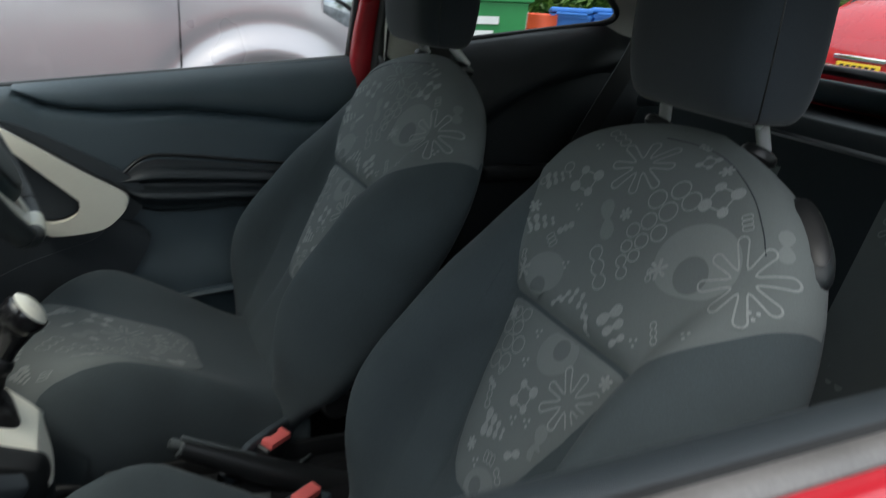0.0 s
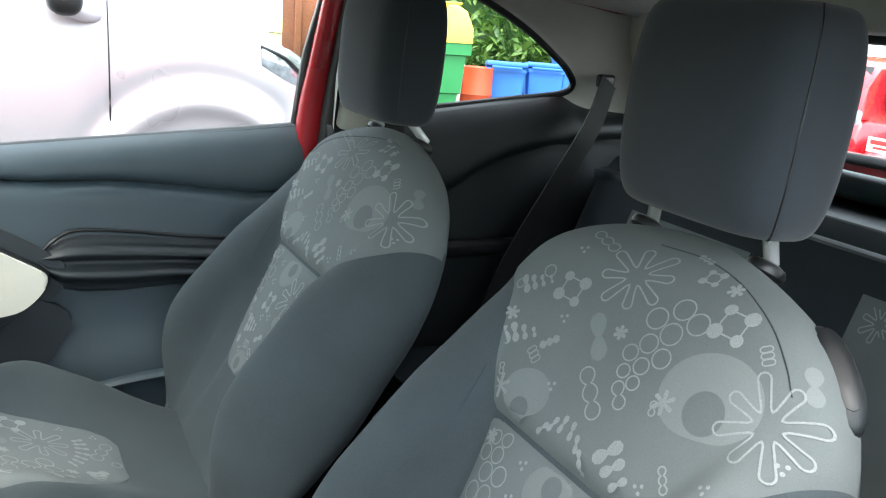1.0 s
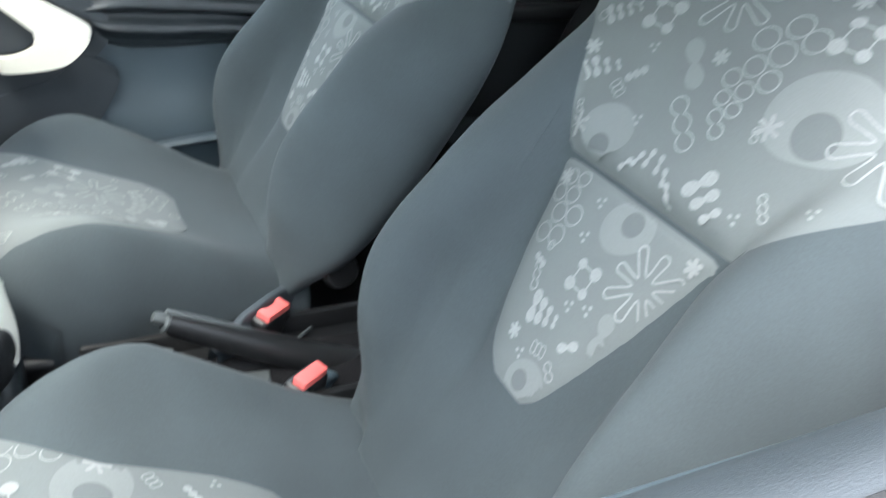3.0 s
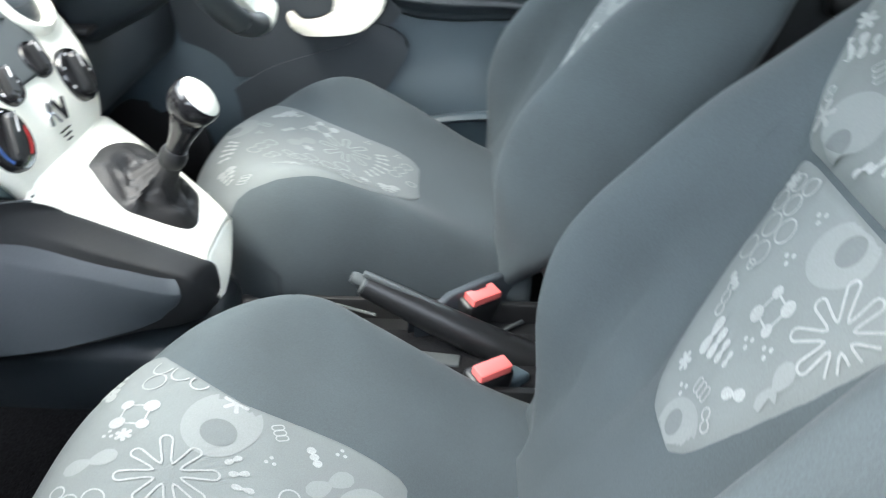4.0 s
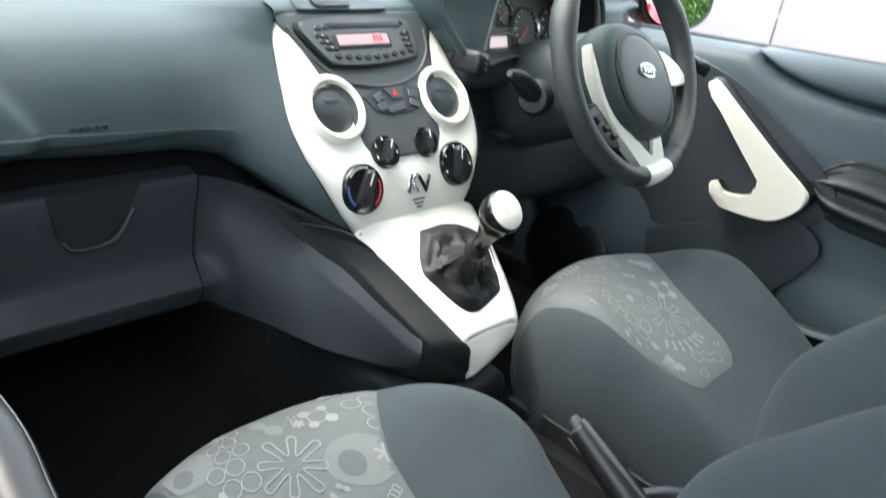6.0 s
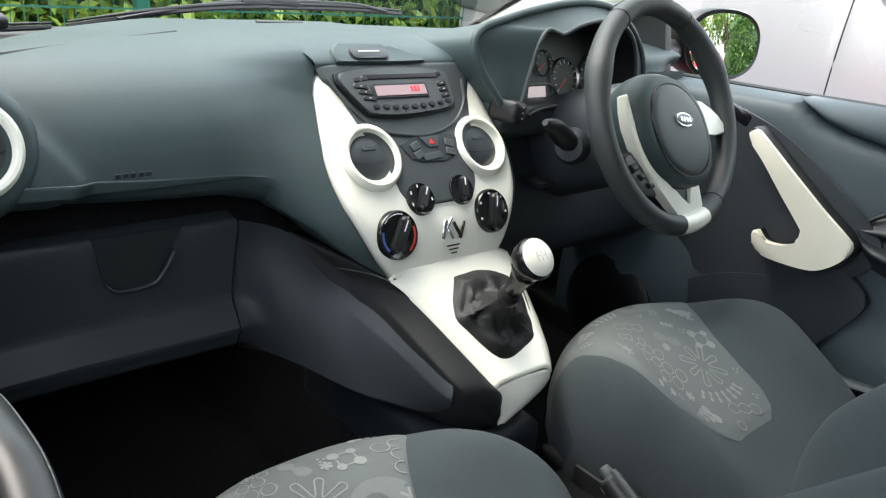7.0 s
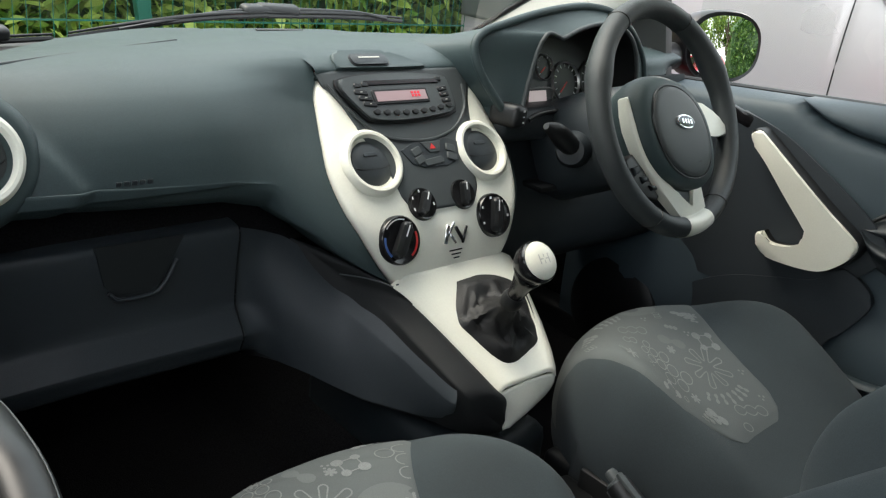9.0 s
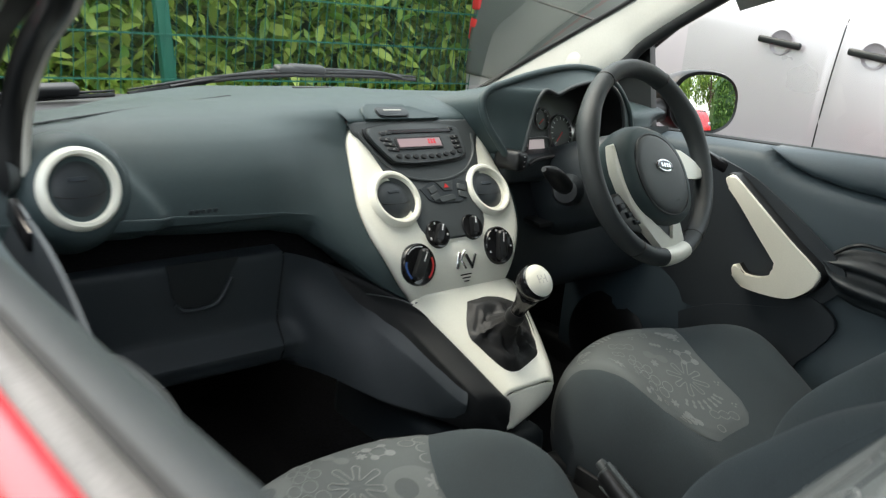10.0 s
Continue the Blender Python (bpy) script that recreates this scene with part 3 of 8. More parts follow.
# ---- doors ----
def door(sx, name, label, glazed):
    """A front door: lined inside, red outside; sx is its side of the car."""
    d = thing(name, (sx * 0.70, 0.05, 0.30), label, "door", kind="structure")
    y0, y1 = (-0.425 if sx > 0 else -0.52), 0.60

    def roll_edge(y):
        return line_at([(-0.53, 0.135), (-0.43, 0.130), (-0.32, 0.118), (-0.20, 0.092), (-0.08, 0.070), (0.05, 0.060), (0.12, 0.048), (0.165, 0.034), (0.20, 0.012), (0.212, 0.003)], y)

    def inner(u, v):
        y = y0 + (y1 - y0) * v
        top = sill_z(y, sx)
        z = top - u * (top - 0.335)
        h = top - z
        d = h - roll_edge(y)
        x = line_at([(-0.004, 0.700), (0.0, 0.684), (0.004, 0.660), (0.010, 0.651), (0.03, 0.645), (0.08, 0.638), (0.16, 0.632), (0.30, 0.627), (0.50, 0.632), (0.6, 0.64)], d)
        if sx < 0:
            x = max(x, 0.703 - (0.703 - x) * 0.45)
        # speaker swelling low at the front, scoop behind the handle
        x -= 0.045 * math.exp(-((y - 0.43) / 0.13) ** 2 - ((z - 0.47) / 0.13) ** 2)
        x -= 0.022 * math.exp(-((y + 0.10) / 0.14) ** 4 - ((z - 0.45) / 0.12) ** 4)
        return (sx * x, y, z)
    panel = sheet("inner_panel", inner, 64, 60, M_TRIM, d, "slate grey moulded plastic inner panel", flip=sx < 0)
    # top roll of softer trim over the panel
    def roll(u, v):
        y = y0 + 0.002 + (0.212 - y0 - 0.002) * v
        top = sill_z(y, sx)
        edge = roll_edge(y)
        h = u * edge
        x = smooth_at([(0.0, 0.703), (0.10, 0.690), (0.25, 0.677), (0.5, 0.664), (0.75, 0.660), (0.92, 0.665), (1.0, 0.676)], u)
        if sx < 0:
            x = 0.706 - (0.703 - x) * 0.75
        return (sx * x, y, top - h + 0.002)
    sheet("top_roll", roll, 22, 50, M_TRIM, d, "slate grained plastic top roll", flip=sx < 0)
    # sill: inner seal, glass slot, outer rubber strip, red skin
    def bar_along(nm, x, dz, wide, high, mat, lb=""):
        pts = [Vector((sx * x, y0 + (y1 - y0) * k / 20, sill_z(y0 + (y1 - y0) * k / 20, sx) + dz)) for k in range(21)]
        rings = [[p + Vector((sx * wide / 2 * a, 0, high / 2 * b)) for a, b in ((-1, -1), (-1, 0.6), (-0.6, 1), (0.6, 1), (1, 0.6), (1, -1))] for p in pts]
        return loft(nm, rings, mat, d, lb)
    if sx < 0:
        bar_along("sill_cap", 0.715, -0.004, 0.030, 0.016, M_LOWER, "dark plastic cap of the door top")
    bar_along("inner_seal", 0.715 if sx > 0 else 0.733, -0.003, 0.022 if sx > 0 else 0.010, 0.014, M_RUBBER, "black inner window seal")
    bar_along("slot_floor", 0.727 if sx > 0 else 0.735, -0.05, 0.03, 0.01, M_BLACK)
    bar_along("outer_seal", 0.743 if sx > 0 else 0.748, -0.002 if sx < 0 else -0.016, 0.026 if sx > 0 else 0.021, 0.020, M_STRIP if sx < 0 else M_RUBBER, "weathered outer window seal")
    def skin(u, v):
        y = y0 - 0.02 + (y1 - y0 + 0.04) * v
        z = sill_z(y, sx) + (0.002 if sx < 0 else -0.022) - u * (sill_z(y, sx) - 0.33)
        return (sx * ((0.755 if sx > 0 else 0.758) + (0.057 if sx > 0 else 0.054) * min(1, u * 6) ** 0.5 - 0.02 * max(0, u - 0.7)), y, z)
    sheet("outer_skin", skin, 30, 24, M_RED, d, "red painted outer skin", flip=sx > 0, thick=0.004)
    for e, nm in ((y0, "rear_edge"), (y1, "front_edge")):
        part(nm, rbox((0.10, 0.012, 0.54), 0.004, 1, pose(sx * 0.715, e, 0.60)), M_RED, d)
    part("bottom_edge", rbox((0.13, 1.02, 0.02), 0.006, 2, pose(sx * 0.71, 0.09, 0.335)), M_BLACK, d)
    # window frame up to the roof
    head = [(sx * 0.715, y0, sill_z(y0, sx)), (sx * 0.692, y0 - 0.01, 1.08), (sx * 0.637, y0 - 0.025, 1.285), (sx * 0.625, -0.30, 1.322), (sx * 0.622, 0.0, 1.318)]
    if sx > 0:
        front = [(0.632, 0.22, 1.262), (0.672, 0.43, 1.13), (0.700, 0.56, 1.03), (0.712, 0.62, 0.975)]
        tri = [(0.485, sill_z(0.485, sx)), (0.63, sill_z(0.63, sx)), (0.61, 0.985), (0.575, 1.03), (0.531, 1.053)]
        knob, at = (0.664, 0.527, 0.900), 0.672
    else:
        front = [(-0.628, 0.06, 1.265), (-0.622, 0.13, 1.15), (-0.615, 0.205, 1.075), (-0.608, 0.295, 1.03), (-0.604, 0.365, 0.975), (-0.604, 0.392, 0.925), (-0.606, 0.400, 0.862)]
        tri = [(0.40, 0.858), (0.64, 0.845), (0.62, 0.985), (0.45, 1.12), (0.22, 1.265), (0.07, 1.265), (0.135, 1.15), (0.21, 1.075), (0.30, 1.03), (0.37, 0.975), (0.395, 0.925)]
        knob, at = (-0.612, 0.395, 0.875), 0.625
        tube("frame_lining", [(x + 0.012, y - 0.006, z - 0.002) for x, y, z in front], 0.006, M_PILLAR, d, "pale inner edge of the window frame", n=40, sides=8)
    tube("window_frame", head + front, 0.014, M_BLACK, d, "black window frame", n=60, sides=8, flat=1.0)
    part("mirror_corner", prism([(y, z) for y, z in tri], 0.022, Matrix(((0, 0, sx, sx * at), (1, 0, 0, 0), (0, 1, 0, 0), (0, 0, 0, 1))), 0.004), M_BLACK, d, "black triangular mirror cover")
    part("mirror_knob_base", lathe([(0.0, 0.012), (0.014, 0.012), (0.019, 0.006), (0.021, 0.0)], facing(knob, (-sx, 0, 0)), 24), M_GREY, d, "grey mirror adjuster base")
    part("mirror_knob", lathe([(0.0, 0.022), (0.006, 0.022), (0.009, 0.018), (0.008, 0.008), (0.006, 0.0)], facing((knob[0] - sx * 0.010, knob[1], knob[2]), (-sx, 0, 0)), 20), M_BLACK, d, "black mirror adjuster knob")
    # cream grab handle, a bent bar from the front top to the rear and back along the bottom
    def to_door(y, z, x=0.585):
        return Vector((sx * x, y, z))
    outer = [(0.247, 0.833), (0.236, 0.842), (0.224, 0.838), (0.160, 0.795), (0.095, 0.752), (0.045, 0.722), (0.033, 0.708), (0.038, 0.690), (0.056, 0.668), (0.080, 0.652), (0.120, 0.645), (0.165, 0.644), (0.185, 0.652), (0.196, 0.672), (0.190, 0.682), (0.182, 0.676), (0.170, 0.668), (0.140, 0.672), (0.118, 0.686), (0.112, 0.700), (0.124, 0.714), (0.165, 0.752), (0.210, 0.795), (0.240, 0.820)]
    low = 0.0 if sx > 0 else 0.05
    pts = [(v.y - low, v.z - low) for v in spline([(0, y, z) for y, z in outer] + [(0, *outer[0])], 90)][:-1]
    hm = Matrix(((0, 0, -sx, sx * (0.598 if sx > 0 else 0.5865)), (1, 0, 0, 0), (0, 1, 0, 0), (0, 0, 0, 1)))
    pts = even(pts, 110)
    if sx > 0:
        part("grab_handle", prism(pts, 0.016 if sx > 0 else 0.0035, hm, 0.0045 if sx > 0 else 0.0012, 3), M_CREAM, d, "cream painted grab handle")
        pts2 = [(0.125 - low + (y + low - 0.125) * 1.035, 0.735 - low + (z + low - 0.735) * 1.03) for y, z in pts]
        part("handle_backing", prism(pts2, 0.044, Matrix(((0, 0, -sx, sx * 0.634), (1, 0, 0, 0), (0, 1, 0, 0), (0, 0, 0, 1))), 0.004, 2), M_BLACK, d, "black plastic backing of the grab handle")
    else:
        bar = [(-0.645, 0.135, 0.755), (-0.624, 0.112, 0.776), (-0.6205, 0.08, 0.787), (-0.6195, 0.03, 0.790), (-0.6195, 0.0, 0.786), (-0.623, -0.03, 0.782), (-0.630, -0.07, 0.778), (-0.655, -0.10, 0.774)]
        grip = tube("grab_handle", bar, 0.019, M_BLACK, d, "black grab handle with a drawn grey highlight", n=30, sides=14)
        # the handle's soft highlight, drawn as a thin grey line
        tube("handle_edge", [(x + 0.0150, y, z + 0.0105) for x, y, z in bar], 0.0010, M_GREY, grip, "thin grey line standing in for the handle's highlight", n=30, sides=8)
    # dark recess behind the handle
    rec = [(0.285, 0.862), (0.20, 0.838), (0.10, 0.786), (0.02, 0.735), (0.0, 0.70), (0.03, 0.655), (0.10, 0.60), (0.24, 0.56), (0.36, 0.58), (0.40, 0.70), (0.36, 0.82)]
    rp = [(v.y, v.z) for v in spline([(0, y, z) for y, z in rec] + [(0, *rec[0])], 60)][:-1]
    part("handle_recess", prism(rp, 0.006, Matrix(((0, 0, -sx, sx * 0.6235), (1, 0, 0, 0), (0, 1, 0, 0), (0, 0, 0, 1))), 0.002, 1), M_SLATE, d, "dark recessed panel behind the handle")
    # armrest: a dark moulding with two ribs and a finger groove
    def armrest(u, v):
        y = 0.046 - 0.47 * v
        hi = line_at([(-0.42, 0.735), (-0.202, 0.757), (-0.097, 0.770), (-0.025, 0.775), (0.005, 0.769), (0.027, 0.754), (0.046, 0.734)], y)
        lo = line_at([(-0.42, 0.660), (-0.163, 0.664), (-0.086, 0.659), (-0.022, 0.661), (0.010, 0.670), (0.030, 0.690), (0.046, 0.727)], y)
        x = smooth_at([(0.0, 0.652), (0.05, 0.640), (0.16, 0.629), (0.28, 0.612), (0.35, 0.611), (0.44, 0.624), (0.53, 0.619), (0.60, 0.601), (0.67, 0.599), (0.80, 0.613), (0.93, 0.622), (1.0, 0.650)], u)
        fade = min(1.0, max(0.0, (0.046 - y) / 0.05))
        return (sx * (0.622 + (x - 0.622) * (0.35 + 0.65 * fade)), y, hi + (lo - hi) * u)
    sheet("armrest", armrest, 50, 50, M_LOWER, d, "dark ribbed armrest moulding", flip=sx < 0)
    tube("armrest_brow", [to_door(0.046, 0.734, 0.626), to_door(0.027, 0.755, 0.626), to_door(0.005, 0.771, 0.627), to_door(-0.025, 0.777, 0.628), to_door(-0.097, 0.772, 0.628), to_door(-0.202, 0.759, 0.628), to_door(-0.42, 0.737, 0.630)], 0.0035, M_BLACK, d, n=30, sides=8)
    # map pocket: the door's slate, darkened to stand in for recess shade
    pocket = [(0.34, 0.50), (0.289, 0.546), (0.229, 0.580), (0.160, 0.604), (0.095, 0.625), (0.065, 0.655), (0.050, 0.660), (0.018, 0.648), (-0.002, 0.627), (0.003, 0.600), (0.027, 0.558), (0.052, 0.515), (0.06, 0.40), (0.34, 0.40)]
    pp = [(v.y, v.z) for v in spline([(0, y, z) for y, z in pocket] + [(0, *pocket[0])], 90)][:-1]
    part("map_pocket", prism(pp, 0.009, Matrix(((0, 0, -sx, sx * 0.624), (1, 0, 0, 0), (0, 1, 0, 0), (0, 0, 0, 1))), 0.004, 3), M_SLATE, d, "slate map pocket panel, recess shade put into its darker tone")
    tube("lower_ledge", [to_door(0.04, 0.488, 0.610), to_door(-0.03, 0.492, 0.604), to_door(-0.10, 0.505, 0.598), to_door(-0.25, 0.518, 0.594), to_door(-0.42, 0.520, 0.598)], 0.014, M_TRIM, d, n=20, sides=10, flat=0.6)
    part("speaker_grille", lathe([(0.0, 0.003), (0.06, 0.002), (0.088, -0.001), (0.098, -0.006), (0.104, -0.040)], facing((sx * 0.580, 0.445, 0.430), (-sx, 0, 0.1)), 40), M_BLACK, d, "black loudspeaker grille")
    part("release_handle", rbox((0.012, 0.07, 0.024), 0.005, 2, pose(sx * 0.622, 0.30, 0.852, 14, 0, 0)), M_GLOSS, d, "black door release handle")
    if glazed:
        g = mesh_part("door_glass", [(sx * 0.712, -0.42, sill_z(-0.42, sx) - 0.02), (sx * 0.712, 0.46, sill_z(0.46, sx) - 0.02), (sx * 0.694, 0.46, 1.09), (sx * 0.640, 0.22, 1.25), (sx * 0.628, 0.0, 1.31), (sx * 0.630, -0.30, 1.315), (sx * 0.642, -0.44, 1.28)], [tuple(range(7))[::-sx]], M_PANE, d, "clear door window")
        g.visible_shadow = False
    return d


door(1, "door_1", "closed driver's door with slate lining and cream grab handle", True)
door(-1, "door_2", "closed passenger door with its window wound down", False)


# ---- door mirrors ----
def door_mirror(sx):
    t = thing("door_mirror", (sx * 0.78, 0.52, 0.88), "black and red oval door mirror beside the front door", "mirror", "door mirrors")
    c = Vector((sx * 0.872, 0.500, 0.926))
    aim = MIRROR_AIM if sx > 0 else Vector((-MIRROR_AIM.x, MIRROR_AIM.y, MIRROR_AIM.z))
    m = facing(c, aim)
    out = []
    for k in range(48):
        a = 2 * math.pi * k / 48
        out.append((0.108 * math.copysign(abs(math.cos(a)) ** 0.8, math.cos(a)), 0.072 * math.copysign(abs(math.sin(a)) ** 0.8, math.sin(a))))
    rings = []
    for h, f in ((0.004, 0.90), (0.008, 0.96), (0.002, 1.0), (-0.02, 1.0), (-0.05, 0.92), (-0.075, 0.70), (-0.085, 0.35)):
        rings.append([m @ Vector((x * f, y * f, h)) for x, y in out])
    loft("housing", rings, M_BLACK, t, "black mirror housing")
    glass_rings = [[m @ Vector((x * 0.86 * f, y * 0.86 * f, 0.0135 - ((x * f) ** 2 + (y * f) ** 2) * 0.74 / (2 * 1.3))) for x, y in out] for f in (1.0, 0.85, 0.7, 0.55, 0.4, 0.25, 0.1, 0.01)]
    verts, faces = tube_rings(glass_rings)
    mesh_part("mirror_glass", verts, faces[:-2] + faces[-1:], M_MIRROR, t, "convex silvered mirror glass")
    tube("mirror_arm", [(sx * 0.70, 0.545, 0.900), (sx * 0.76, 0.545, 0.900), c + Vector((0, 0.05, -0.01))], lambda f: 0.030 - 0.006 * f, M_BLACK, t, "black mirror arm", n=8, sides=12)


MIRROR_AIM = Vector((-0.235, -0.965, 0.100))
door_mirror(1)
door_mirror(-1)

# ---- front seats ----
RECLINE_D, RECLINE_N = Vector((0, -0.60, 0.80)), Vector((0, 0.80, 0.60))
BACK_W = [(-0.08, 0.17), (0.0, 0.206), (0.05, 0.232), (0.12, 0.243), (0.30, 0.243), (0.40, 0.238), (0.46, 0.226), (0.51, 0.208), (0.545, 0.187), (0.575, 0.156), (0.598, 0.115), (0.612, 0.070), (0.619, 0.030), (0.621, 0.010)]
CREASE_T, CREASE_W = 0.345, 0.107
# the centre's forward bow, the groove beside it, the ridge of the bolster and the bolster's swelling
CENTRE = [(-0.1, -0.03), (0.0, 0.0), (0.1, 0.014), (0.17, 0.026), (0.2, 0.032), (0.27, 0.042), (0.345, 0.050), (0.45, 0.049), (0.54, 0.038), (0.62, 0.005)]
GROOVE = [(-0.1, 0.07), (0.135, 0.07), (0.17, 0.078), (0.2, 0.085), (0.25, 0.098), (0.335, 0.110), (0.40, 0.128), (0.47, 0.15)]
RIDGE = [(-0.1, 0.133), (0.037, 0.134), (0.105, 0.134), (0.175, 0.130), (0.25, 0.125), (0.325, 0.124), (0.40, 0.14), (0.47, 0.16)]
DIP = [(-0.1, 0.0), (0.05, 0.004), (0.12, 0.012), (0.2, 0.018), (0.28, 0.017), (0.335, 0.008), (0.38, 0.0)]
RISE = [(-0.1, 0.0), (0.03, 0.0), (0.105, 0.004), (0.175, 0.006), (0.25, 0.010), (0.325, 0.014), (0.39, 0.008), (0.46, 0.0)]
BOLSTER = [(-0.04, -0.02), (0.02, 0.018), (0.08, 0.062), (0.15, 0.080), (0.25, 0.056), (0.36, 0.024), (0.47, 0.0)]


def back_front(x, t):
    """How far the backrest's front stands forward of its spine."""
    n, a = smooth_at(CENTRE, t), abs(x)
    e, r, d, h = smooth_at(GROOVE, t), smooth_at(RIDGE, t), smooth_at(DIP, t), smooth_at(RISE, t)
    if a < e:
        n -= d * (a / e) ** 3
    elif a < r:
        f = (a - e) / (r - e)
        n += (d + h) * (0.5 * f * f * (3 - 2 * f) + 0.5 * f) - d
    else:
        f = min(1.0, (a - r) / max(0.01, smooth_at(BACK_W, t) - r))
        n += h + smooth_at(BOLSTER, t) * math.sin(math.pi * f ** 0.8)
    if a < CREASE_W + 0.01:
        n -= 0.010 * math.exp(-((t - CREASE_T) / 0.006) ** 2) * min(1, (CREASE_W + 0.01 - a) / 0.03)
        if t < CREASE_T:
            n -= 0.004 * math.exp(-((t - CREASE_T) / 0.05) ** 2)
    return n


def mid_n(t):
    return smooth_at([(0.2, -0.03), (0.5, -0.012)], t)


def seam_t(x):
    """The height at which the upper panel's seam crosses the backrest."""
    a = abs(x)
    if a <= CREASE_W:
        return CREASE_T
    if x > 0:
        return smooth_at([(0.107, 0.345), (0.130, 0.390), (0.155, 0.432), (0.182, 0.462), (0.21, 0.480), (0.245, 0.487)], a)
    return smooth_at([(0.107, 0.345), (0.125, 0.352), (0.155, 0.382), (0.185, 0.416), (0.21, 0.446), (0.245, 0.478)], a)


N_SIDE = 84


def back_point(t, j):
    """The point j of the backrest's outline at the level t, as (x, n): the front first, then the back."""
    w = smooth_at(BACK_W, t)
    close = math.sqrt(max(0.0, 1 - ((t - 0.53) / 0.092) ** 2)) if t > 0.53 else 1.0
    mid = mid_n(t)
    if j <= N_SIDE:
        a = -math.cos(math.pi * j / N_SIDE)
        edge = (1 - abs(a) ** 5) ** 0.5 if abs(a) < 1 else 0.0
        return a * w, mid + (back_front(a * w, t) - mid) * edge * close
    a = math.cos(math.pi * (j - N_SIDE) / N_SIDE)
    back = smooth_at([(-0.1, -0.06), (0.2, -0.085), (0.45, -0.065), (0.6, -0.055)], t)
    deep = (1 - abs(a) ** 5) ** 0.5
    return a * w * (1 - smooth_at([(0.2, 0.0), (0.5, 0.34)], t) * deep ** 2), mid + (back - mid) * deep * close


class Print:
    """Flat printed shapes laid over a surface given by place(u, v, lift)."""

    def __init__(self, place, inside):
        self.place, self.inside = place, inside
        self.sets = {"motif": ([], []), "blot": ([], []), "spot": ([], [])}
        self.kept = {"motif": [], "blot": [], "spot": []}

    def put(self, kind, u, v, lift):
        """One point; shapes end where they leave the panel."""
        self.sets[kind][0].append(self.place(u, v, lift))
        self.kept[kind].append(self.inside(u, v))

    def poly(self, kind, pts, lift):
        """A filled shape: a fan round its middle."""
        cu, cv = sum(p[0] for p in pts) / len(pts), sum(p[1] for p in pts) / len(pts)
        verts, faces = self.sets[kind]
        rings = 3
        base = len(verts)
        self.put(kind, cu, cv, lift)
        for k in range(1, rings + 1):
            f = k / rings
            for u, v in pts:
                self.put(kind, cu + (u - cu) * f, cv + (v - cv) * f, lift)
        n = len(pts)
        for j in range(n):
            q = (j + 1) % n
            faces.append((base, base + 1 + j, base + 1 + q))
            for k in range(rings - 1):
                o = base + 1 + k * n
                faces.append((o + j, o + n + j, o + n + q, o + q))

    def band(self, kind, pts, width, lift, closed=True):
        """A line of some width along the points."""
        verts, faces = self.sets[kind]
        n = len(pts)
        base = len(verts)
        for i, (u, v) in enumerate(pts):
            a, b = pts[(i - 1) % n] if closed or i else pts[0], pts[(i + 1) % n] if closed or i < n - 1 else pts[-1]
            du, dv = b[0] - a[0], b[1] - a[1]
            d = math.hypot(du, dv) or 1
            nu, nv = -dv / d * width / 2, du / d * width / 2
            self.put(kind, u + nu, v + nv, lift)
            self.put(kind, u - nu, v - nv, lift)
        for i in range(n if closed else n - 1):
            q = (i + 1) % n
            faces.append((base + 2 * i, base + 2 * q, base + 2 * q + 1, base + 2 * i + 1))

    # single motifs, in metres
    def circle(self, u, v, r, n=18):
        return [(u + r * math.cos(2 * math.pi * k / n), v + r * math.sin(2 * math.pi * k / n)) for k in range(n)]

    def disc(self, u, v, r, kind="motif", lift=0.0008):
        self.poly(kind, self.circle(u, v, r, 14), lift)

    def ring(self, u, v, r, width=0.0016):
        self.band("motif", self.circle(u, v, r), width, 0.0009)

    def capsule(self, u, v, angle, length, r0, r1, n=7):
        c, s = math.cos(radians(angle)), math.sin(radians(angle))
        pts = [(length + r1 * math.sin(math.pi * k / n), r1 * math.cos(math.pi * k / n)) for k in range(n + 1)]
        pts += [(-r0 * math.sin(math.pi * k / n), -r0 * math.cos(math.pi * k / n)) for k in range(n + 1)]
        return [(u + x * c - y * s, v + x * s + y * c) for x, y in pts]

    def bar(self, u, v, angle, length, r0, r1):
        self.poly("motif", self.capsule(u, v, angle, length, r0, r1), 0.0008)

    def flower(self, u, v, r, petals=8, turn=10):
        """One closed outline with long rounded petals."""
        pts = []
        for k in range(petals):
            a = turn + 360 * k / petals
            c, w = math.cos(radians(a)), math.sin(radians(a))
            long = r * (1.0 if k % 2 else 0.9)
            half_in, half_out = 0.085 * r, 0.125 * r
            side_ = [(0.34 * r, -half_in), (0.6 * r, -0.5 * (half_in + half_out))]
            side_ += [(long - half_out + half_out * math.sin(math.pi * q / 6), -half_out * math.cos(math.pi * q / 6)) for q in range(7)]
            side_ += [(0.6 * r, 0.5 * (half_in + half_out)), (0.34 * r, half_in)]
            pts += [(u + x * c - y * w, v + x * w + y * c) for x, y in side_]
            b = radians(a + 180 / petals)
            pts.append((u + 0.27 * r * math.cos(b), v + 0.27 * r * math.sin(b)))
        fine = []
        for p, q in zip(pts, pts[1:] + pts[:1]):
            fine += [(p[0] + (q[0] - p[0]) * f, p[1] + (q[1] - p[1]) * f) for f in (0.0, 0.33, 0.67)]
        self.band("motif", fine, 0.0019, 0.0009)

